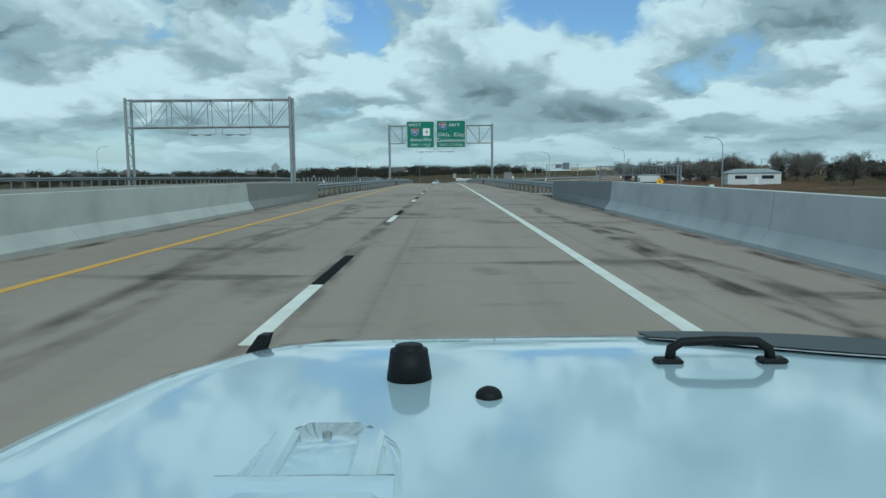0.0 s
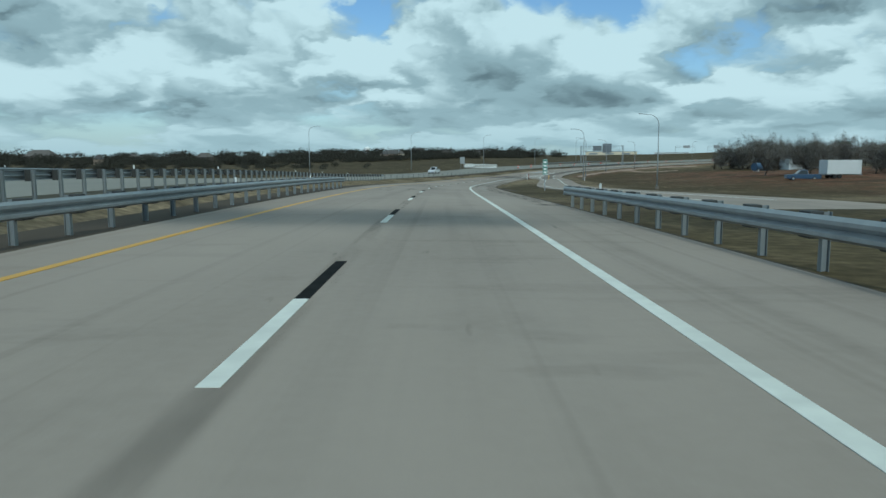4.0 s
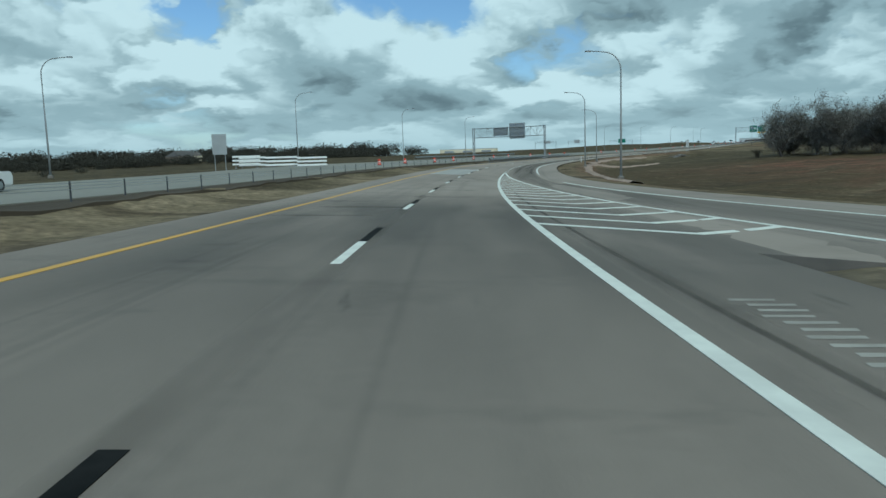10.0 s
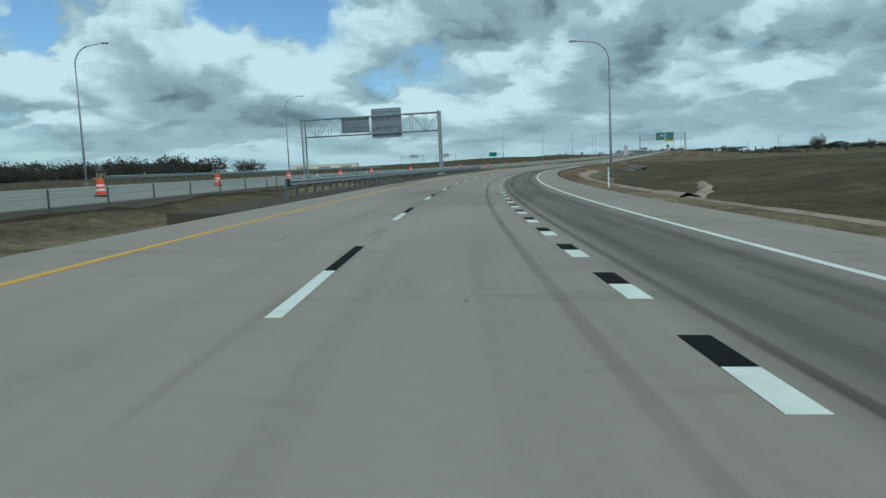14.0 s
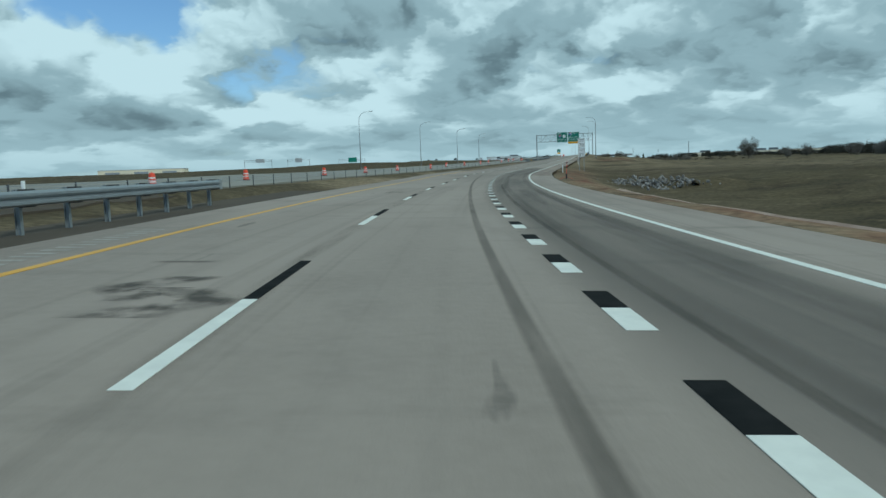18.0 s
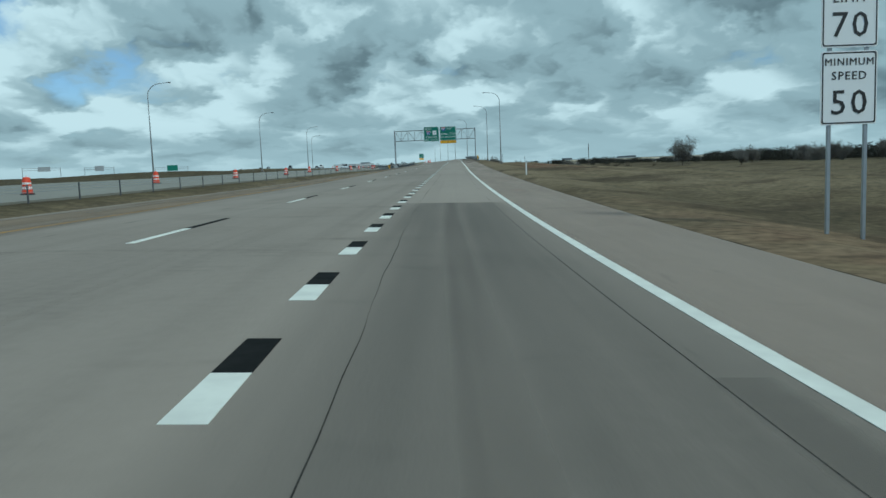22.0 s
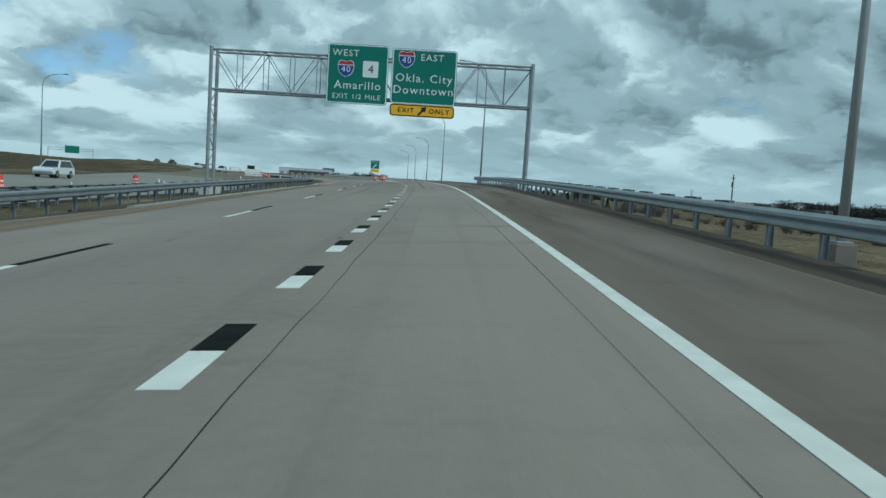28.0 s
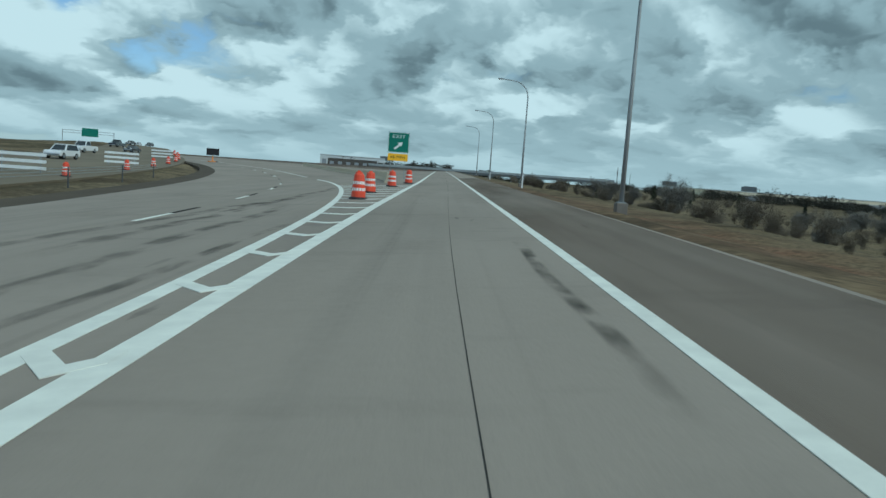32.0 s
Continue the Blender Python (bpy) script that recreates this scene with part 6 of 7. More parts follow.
TREES = [bare_tree(s, 8.0, sp, tr) for s, sp, tr in ((3, 0.62, 0.24), (11, 0.75, 0.2), (25, 0.8, 0.26), (31, 0.68, 0.22))]
SHRUBS = [bare_tree(s, 3.0, 0.9, 0.05, 3, 13, "shrub_twigs") for s in (41, 52, 67)]


def tree(x, y, scale, kind=0, pool=None, name="bare_tree", label="leafless grey-brown tree with a fine twiggy crown", group="bare trees", category="tree", up=0.0):
    pool = pool or TREES
    t = thing(name, spot(x, y, RNG.uniform(0, 360), up) @ Matrix.Diagonal((scale, scale, scale * RNG.uniform(0.9, 1.1), 1)), label, category, group)
    a, b = pool[kind % len(pool)]
    link("trunk", a, None, t)
    link("crown", b, None, t)
    return t


def cedar_mesh(seed, h):
    rng = np.random.default_rng(seed)
    z = rng.uniform(0.06, 1, 900) ** 0.9
    r = (1 - z) ** 0.75 * 0.30 * h * np.sqrt(rng.uniform(0.35, 1, 900)) * (0.8 + 0.3 * np.sin(z * 21 + rng.uniform(0, 6)))
    a = rng.uniform(0, 2 * math.pi, 900)
    c = np.stack([r * np.cos(a), r * np.sin(a), z * h], -1)
    v, f = slivers(rng, c, h * 0.11, 0.45)
    tv, tf = limb_mesh([((0, 0, -0.3), (0, 0, h * 0.6), 0.14, 0.05)])
    return raw_mesh("trunk", tv, tf, "bark"), raw_mesh("crown", v, f, "cedar")


CEDARS = [cedar_mesh(s, 5.0) for s in (1, 2, 3)]

# the clump by the ramp and along the red dirt lot
for i, (x, y, k) in enumerate([(108, 429, 1.15), (113, 421, 1.3), (117, 430, 1.1), (121, 414, 1.3), (127, 420, 1.2), (131, 408, 1.25), (137, 414, 1.15), (124, 402, 1.1), (140, 400, 1.2), (133, 393, 1.0), (146, 392, 1.2), (129, 436, 1.2), (143, 424, 1.3), (152, 405, 1.2), (119, 440, 1.1), (138, 438, 1.25), (150, 420, 1.1)]):
    tree(x + 7, y, k * 0.95, i)
    tree(x + 14 + 5 * math.sin(i * 3.1), y + 7 * math.cos(i * 2.3), k * 0.85, i + 2)
    tree(x + 6 + 3 * math.sin(i * 1.7), y + 3 + 4 * math.cos(i * 2.9), 0.72 + 0.2 * math.sin(i), i, SHRUBS, "shrub", "bare brown undergrowth shrub below the trees", "undergrowth", "shrub")
for i, (x, y, k) in enumerate([(92, 262, 0.9), (98, 275, 1.1), (104, 268, 1.0), (110, 282, 1.1), (96, 300, 0.9), (120, 250, 1.2), (128, 258, 1.0), (150, 300, 1.2), (142, 312, 1.1), (84, 236, 0.7)]):
    tree(x, y, k, i + 1)
for x, y, k in ((112, 244, 1.1), (124, 236, 1.25), (101, 240, 0.9)):
    tree(x, y, k, int(x), CEDARS, "cedar_tree", "dark green cedar tree", "cedars")
tree(112, 201, 1.25, 2)
tree(121, 196, 0.9, 0)
# lone tree and its neighbours in the field
tree(412, 713, 1.12, 1)
for i, (x, y, k) in enumerate([(392, 690, 0.6), (425, 700, 0.7), (445, 690, 0.75), (462, 696, 0.8), (478, 690, 0.85), (492, 700, 0.8), (505, 705, 0.9), (520, 700, 0.85), (470, 670, 0.8), (455, 655, 0.8), (440, 640, 0.85), (425, 622, 0.8), (410, 606, 0.8), (398, 590, 0.75), (388, 570, 0.8), (375, 552, 0.8), (536, 715, 0.9), (550, 725, 0.85)]):
    tree(x + 14, y, k, i)
# creek bottom beside the exit ramp
for i in range(170):
    s, u = RNG.uniform(950, 1200), 19 + 80 * RNG.uniform(0, 1) ** 1.2
    x, y, _ = on_road(s, u)
    tree(x, y, RNG.uniform(0.4, 1.0), i, SHRUBS, "shrub", "bare brown creek-side shrub", "shrubs", "shrub")
for i in range(12):
    x, y, _ = on_road(RNG.uniform(975, 1190), RNG.uniform(30, 100))
    tree(x, y, RNG.uniform(0.45, 0.75), i)
for i in range(9):
    x, y, _ = on_road(1100 + 13 * i + 6 * math.sin(i * 4.1), 72 + 22 * math.sin(i * 2.1))
    tree(x, y, RNG.uniform(0.5, 1.0), i, CEDARS, "cedar_tree", "dark green cedar tree", "cedars")


def woods(line, width, height, count, mat="far_twigs", label="distant belt of leafless woods"):
    """A far belt of trees along a line of corners."""
    pts = np.array(line, float)
    seg = np.hypot(*np.diff(pts, axis=0).T)
    cum = np.r_[0, np.cumsum(seg)]
    V, F, k = [], [], 0
    for _ in range(count):
        d = RNG.uniform(0, cum[-1])
        x, y = np.interp(d, cum, pts[:, 0]) + RNG.normal(0, width), np.interp(d, cum, pts[:, 1]) + RNG.normal(0, width)
        z = float(ground_z(np.array([x]), np.array([y]))[0])
        h = height * RNG.uniform(0.55, 1.15)
        m = 800
        q = RNG.normal(size=(m, 3))
        q /= np.linalg.norm(q, axis=1, keepdims=True)
        lump = 0.78 + 0.30 * np.sin(q[:, :1] * 5.1 + k) * np.sin(q[:, 1:2] * 4.3 + 2.0 * k) + 0.16 * np.sin(q[:, 2:] * 7.7 + k)
        q *= lump * RNG.uniform(0.2, 1, (m, 1)) ** 0.45
        c = q * np.array([h * 1.05, h * 1.05, h * 0.58]) + np.array([x, y, z + h * 0.40])
        v, f = slivers(RNG, c, h * 0.14, 0.42)
        V.append(v)
        F.append(f + k)
        k += len(v)
    me = raw_mesh("distant_woods", np.concatenate(V), np.concatenate(F), mat)
    return tagged(link("distant_woods", me, None), label, "woods", kind="stuff")


woods([(-700, 250), (-420, 480), (-240, 660), (-60, 800), (95, 815)], 14, 9.5, 420)
woods([(560, 560), (640, 700), (720, 800), (900, 900)], 20, 9, 200)
woods([(480, 380), (560, 480), (620, 620)], 16, 8, 140)
woods([(640, 860), (800, 960), (1000, 1060), (1300, 1150)], 22, 3.6, 200)
woods([(700, 1000), (679, 928), (716, 860), (746, 778), (770, 700)], 12, 5.0, 130)
woods([(-340, 385), (-240, 468), (-160, 560), (-70, 690), (0, 745), (70, 770)], 8, 6.5, 190)
woods([(620, 1180), (760, 1150), (900, 1120)], 16, 6, 60)
woods([(170, 330), (260, 380), (420, 420)], 14, 9, 110)
woods([(150, 210), (190, 260), (200, 320)], 12, 8, 40)

woods([(-330, 210), (-210, 300), (-110, 400), (-60, 500)], 22, 3.0, 190, label="low brown thicket beyond the opposite carriageway")

# ---- buildings ----
M["brick"] = material("brown_brick_wall", (0.105, 0.092, 0.08), 0.9, second=(0.085, 0.075, 0.066), scale=1.0)
M["roof"] = material("brown_shingle_roof", (0.085, 0.08, 0.076), 0.95, second=(0.12, 0.113, 0.107), scale=0.8)
M["tan_brick"] = material("tan_brick_wall", (0.25, 0.20, 0.155), 0.9, second=(0.20, 0.16, 0.125), scale=1.0)
M["pale_roof"] = material("weathered_shingle_roof", (0.14, 0.125, 0.112), 0.95, second=(0.10, 0.09, 0.082), scale=0.8)
M["metal_wall"] = material("white_metal_siding", (0.62, 0.64, 0.63), 0.5, second=(0.55, 0.57, 0.56), scale=0.6)
M["metal_roof"] = material("grey_metal_roof", (0.33, 0.35, 0.36), 0.45, 0.3, second=(0.27, 0.29, 0.3), scale=0.5)
M["green_roof"] = material("green_metal_roof", (0.04, 0.12, 0.09), 0.5, 0.2)
M["cream_wall"] = material("cream_wall", (0.78, 0.70, 0.52), 0.8, second=(0.72, 0.64, 0.47), scale=0.2)
M["glass"] = material("dark_window_glass", (0.02, 0.025, 0.03), 0.08, spec=0.8)
M["blue"] = material("blue_tank_paint", (0.03, 0.07, 0.13), 0.45, second=(0.05, 0.09, 0.15), scale=0.5)


def gable_house(m, w, d, h, rise, wall, roof, label, category="house", windows=4, group=""):
    t = thing(category.replace(" ", "_"), m, label, category, group)
    bm = bmesh.new()
    box(bm, (0, 0, h / 2 - 0.4), (w, d, h + 0.8))
    part("wall", bm, wall, t)
    bm = bmesh.new()
    o = 0.4
    hip = w * 0.18
    v = [bm.verts.new(p) for p in ((-w / 2 - o, -d / 2 - o, h), (w / 2 + o, -d / 2 - o, h), (w / 2 + o, d / 2 + o, h), (-w / 2 - o, d / 2 + o, h), (-w / 2 + hip, 0, h + rise), (w / 2 - hip, 0, h + rise))]
    for q in ((0, 1, 5, 4), (1, 2, 5), (2, 3, 4, 5), (3, 0, 4), (3, 2, 1, 0)):
        bm.faces.new([v[i] for i in q])
    part("roof", bm, roof, t)
    for i in range(windows):
        x = -w / 2 + w * (i + 0.5) / windows
        for y in (-d / 2 - 0.02, d / 2 + 0.02):
            bm = bmesh.new()
            box(bm, (x, y, h * 0.62), (w / windows * 0.45, 0.06, h * 0.3))
            part("window", bm, "glass", t)
    bm = bmesh.new()
    box(bm, (w * 0.05, -d / 2 - 0.03, 1.0), (1.0, 0.08, 2.05))
    part("door", bm, "sign_white", t)
    return t


for i, (x, y) in enumerate([(-262, 440), (-240, 462), (-222, 486), (-200, 505), (-182, 530), (-285, 418), (-310, 400), (-160, 556), (-338, 380), (-140, 590), (-24, 742), (-6, 756), (14, 760), (34, 772), (52, 780)]):
    big = 0.75 + 0.25 * math.sin(i * 2.7)
    gable_house(spot(x - 30 + 9 * math.sin(i * 5.1), y + 30 + 9 * math.cos(i * 3.7), 40 + 70 * math.sin(i * 1.9)), 17 * big + 3 * math.sin(i * 7.7), 11 * big, 3.4 + 1.5 * (i % 3 == 0), 2.4 + 1.2 * big, ("brick", "tan_brick", "cream_wall")[i % 3 if i % 5 else 1], ("roof", "pale_roof")[i % 2], "brown brick house with a shingle roof" if i % 3 == 0 else "pale brick house with a shingle roof", group="houses")
gable_house(spot(93.8, 224.5, -12), 15, 9, 3.4, 1.2, "metal_wall", "metal_roof", "white metal shed with a grey roof", "metal shed", 2)
gable_house(spot(48.5, 137, 20), 5.5, 3.5, 1.0, 0.9, "green_roof", "green_roof", "low dark green metal bin with a pitched lid", "metal bin", 0)
gable_house(spot(140, 402.8, -8), 22, 12, 3.4, 1.8, "metal_wall", "metal_roof", "long white metal shed with a grey roof", "metal shed", 5)
gable_house(spot(190, 262, -8), 26, 12, 4.2, 1.8, "metal_wall", "metal_roof", "long white metal shed with a grey roof", "metal shed", 5)


def flat_building(x, y, turn, w, d, h, wall, label, bays=10):
    t = thing("warehouse", spot(x, y, turn), label, "warehouse", "far buildings")
    bm = bmesh.new()
    box(bm, (0, 0, h / 2 - 1), (w, d, h + 2))
    part("wall", bm, wall, t)
    bm = bmesh.new()
    box(bm, (0, 0, h + 0.2), (w + 0.6, d + 0.6, 0.4))
    part("roof", bm, "metal_wall", t)
    for i in range(bays):
        bm = bmesh.new()
        box(bm, (-w / 2 + w * (i + 0.5) / bays, -d / 2 - 0.05, h * 0.35), (w / bays * 0.5, 0.12, h * 0.5))
        part("bay_door", bm, "metal_roof", t)


# two added cream blocks in place of a sunlit field strip, the first turned sunward
flat_building(850, 925, -42, 270, 40, 4.6, "cream_wall", "long low cream block standing in for a far sunlit field strip", 5)
flat_building(1010, 1120, -55, 120, 40, 6, "cream_wall", "long low cream block standing in for a far sunlit field strip", 10)
flat_building(640, 1190, -35, 40, 20, 6, "metal_wall", "white-roofed dark building beyond the exit", 8)
flat_building(600, 1130, -35, 26, 16, 4, "brick", "low dark building beyond the exit", 6)
flat_building(232, 1160, -20, 66, 40, 4.2, "cream_wall", "long low cream building on the horizon", 3)
flat_building(420, 1500, -20, 60, 40, 5, "metal_wall", "long white building on the horizon", 8)

t = thing("storage_tank", spot(109.1, 377.9, 30), "dark blue horizontal storage tank on saddles", "tank")
bm = bmesh.new()
tube(bm, (-3.6, 0, 1.7), (3.6, 0, 1.7), 1.35, n=18)
part("shell", bm, "blue", t)
for x in (-2.4, 2.4):
    bm = bmesh.new()
    box(bm, (x, 0, 0.3), (0.4, 2.0, 1.0))
    part("saddle", bm, "barrier", t)

t = thing("water_tower", Matrix.Translation((-200, 2000, 0)), "white spherical water tower far beyond the woods", "water tower")
bm = bmesh.new()
bmesh.ops.create_uvsphere(bm, u_segments=20, v_segments=12, radius=9, matrix=Matrix.Translation((0, 0, 21)) @ Matrix.Diagonal((1, 1, 0.75, 1)))
part("tank", bm, "sign_white", t, smooth_faces=True)
bm = bmesh.new()
tube(bm, (0, 0, -8), (0, 0, 16), 3.0, 2.0, 14)
part("stem", bm, "sign_white", t)


def billboard(x, y, turn, w=14.6, h=4.6, z=8.0, label="dark double-faced billboard on a steel pole"):
    t = thing("billboard", spot(x, y, turn), label, "billboard", "billboards")
    bm = bmesh.new()
    tube(bm, (0, 0.4, -1), (0, 0.4, z + 1), 0.5, n=10)
    part("pole", bm, "galv_dark", t)
    for y0 in (0.0, 0.8):
        bm = bmesh.new()
        box(bm, (0, y0, z + h / 2), (w, 0.25, h), bevel=0.03)
        part("face", bm, "panel_dark", t)
    bm = bmesh.new()
    box(bm, (0, 0.4, z - 0.3), (w * 0.95, 1.6, 0.15))
    part("catwalk", bm, "galv_dark", t)


M["panel_dark"] = material("dim_billboard_face", (0.10, 0.12, 0.13), 0.6, second=(0.16, 0.18, 0.19), scale=0.15)
billboard(1050, 1220, -50)
billboard(1100, 1160, -55)
billboard(1245, 1232, -45, z=12)
billboard(780, 1345, -40, 12, 4, 7)
billboard(1330, 1040, -60, z=9)


def pole(x, y, h=11.0):
    t = thing("utility_pole", spot(x, y, 40), "wooden utility pole with a crossarm", "utility pole", "utility poles")
    bm = bmesh.new()
    tube(bm, (0, 0, -1), (0, 0, h), 0.17, 0.11, 8)
    part("shaft", bm, "bark", t)
    bm = bmesh.new()
    box(bm, (0, 0, h - 0.8), (2.2, 0.1, 0.12))
    part("crossarm", bm, "bark", t)
    bm = bmesh.new()
    tube(bm, (0.3, 0, h - 2.6), (0.3, 0, h - 1.6), 0.22, n=8)
    part("transformer", bm, "galv_dark", t)


for x, y in ((618, 971), (773, 1074), (420, 640), (450, 777)):
    pole(x, y)

# overpass where the ramp leads
t = thing("overpass", Matrix.Translation((594, 1022, 2.2)) @ Matrix.Rotation(math.atan2(-64, 24), 4, "Z"), "long low concrete overpass on round piers", "bridge")
bm = bmesh.new()
box(bm, (0, 0, 3.0), (110, 11, 0.9))
part("deck", bm, "barrier_dark", t)
for y in (-5.5, 5.5):
    bm = bmesh.new()
    box(bm, (0, y, 3.9), (110, 0.3, 0.9))
    part("parapet", bm, "barrier", t)
for x in (-45, -25, -5, 15, 35, 50):
    bm = bmesh.new()
    for y in (-3.5, 3.5):
        tube(bm, (x, y, -6), (x, y, 2.6), 0.5, n=10)
    box(bm, (x, 0, 2.3), (1.2, 9.5, 0.6))
    part("pier", bm, "barrier", t)

# temporary concrete wall beside the main road past the exit
M["tan_concrete"] = material("tan_precast_concrete", (0.50, 0.43, 0.31), 0.85, second=(0.42, 0.36, 0.27), scale=0.6)
t = thing("temporary_barrier", Matrix(), "row of tan precast concrete barrier sections", "concrete barrier")
_wall = soft_table((960, -3.4), (985, -3.9), (998, -5.0), (1005, -6.2), (1051, -14.2), (1066, -19.8), (1123, -35.0), (1160, -48.0))
for i in range(24):
    s = 986 + 6.1 * i
    bm = bmesh.new()
    sweep(bm, s, s + 6.0, lambda v: float(_wall(v)), [(-0.3, 0), (-0.3, 0.08), (-0.16, 0.3), (-0.08, 0.82), (0.08, 0.82), (0.16, 0.3), (0.3, 0.08), (0.3, 0)], step=3)
    part("section", bm, "tan_concrete", t)

# ---- rocks by the culvert ----
M["rock"] = material("pale_limestone", (0.235, 0.222, 0.20), 0.9, second=(0.17, 0.16, 0.15), scale=1.5, amount=0.8, random=0.35)
rock_meshes = []
for k in range(5):
    bm = bmesh.new()
    bmesh.ops.create_icosphere(bm, subdivisions=1, radius=0.5)
    for v in bm.verts:
        v.co *= RNG.uniform(0.72, 1.2)
        v.co.z *= 0.7
    rock_meshes.append(mesh_of(bm))
    rock_meshes[-1].materials.append(M["rock"])
t = thing("rock_pile", Matrix(), "heap of broken pale limestone at a culvert", "rocks")
for i in range(290):
    f = RNG.uniform(-0.1, 1.1)
    wide = RNG.normal(0, 1.3)
    x, y = 161.3 + 7.4 * f + wide * 0.89, 549.8 + 14.6 * f - wide * 0.45
    z = float(ground_z(np.array([x]), np.array([y]))[0])
    k = RNG.uniform(0.18, 0.52)
    r = link("rock", rock_meshes[i % 5], None, t)
    r.matrix_basis = Matrix.Translation((x, y, z + 0.12 * k + max(0, 0.55 - 0.3 * abs(wide)) * RNG.uniform(0, 1.7))) @ Euler(RNG.uniform(0, 6, 3)).to_matrix().to_4x4() @ Matrix.Diagonal((k * RNG.uniform(0.8, 1.4), k, k, 1))

# end of the culvert pipe below the rocks
M["old_steel"] = material("rusted_dark_steel", (0.055, 0.046, 0.04), 0.8, 0.2, second=(0.085, 0.06, 0.045), scale=4.0)
t = thing("culvert", spot(161.2, 548.4, 215, 0.05), "dark rusted culvert pipe end among rocks", "culvert")
bm = bmesh.new()
for r0, flip in ((0.36, False), (0.33, True)):
    rings = [[bm.verts.new((k, (r0 + 0.01 * (i % 2)) * math.cos(a), 0.22 + (r0 + 0.01 * (i % 2)) * math.sin(a))) for a in np.linspace(0, 2 * math.pi, 17)[:-1]] for i, k in enumerate(np.linspace(-1.6, 0.5, 13))]
    for a, b in zip(rings, rings[1:]):
        for j in range(16):
            q = (a[j], a[(j + 1) % 16], b[(j + 1) % 16], b[j])
            bm.faces.new(q[::-1] if flip else q)
part("pipe", bm, "old_steel", t)

# ---- vehicles across the median ----
M["paint_white"] = material("white_car_paint", (0.72, 0.74, 0.75), 0.25, coat=0.6)
M["paint_dark"] = material("dark_car_paint", (0.035, 0.04, 0.045), 0.25, coat=0.6)
M["tyre"] = material("tyre_rubber", (0.02, 0.02, 0.02), 0.8)
M["lamp_red"] = material("red_lamp_lens", (0.3, 0.01, 0.01), 0.3)


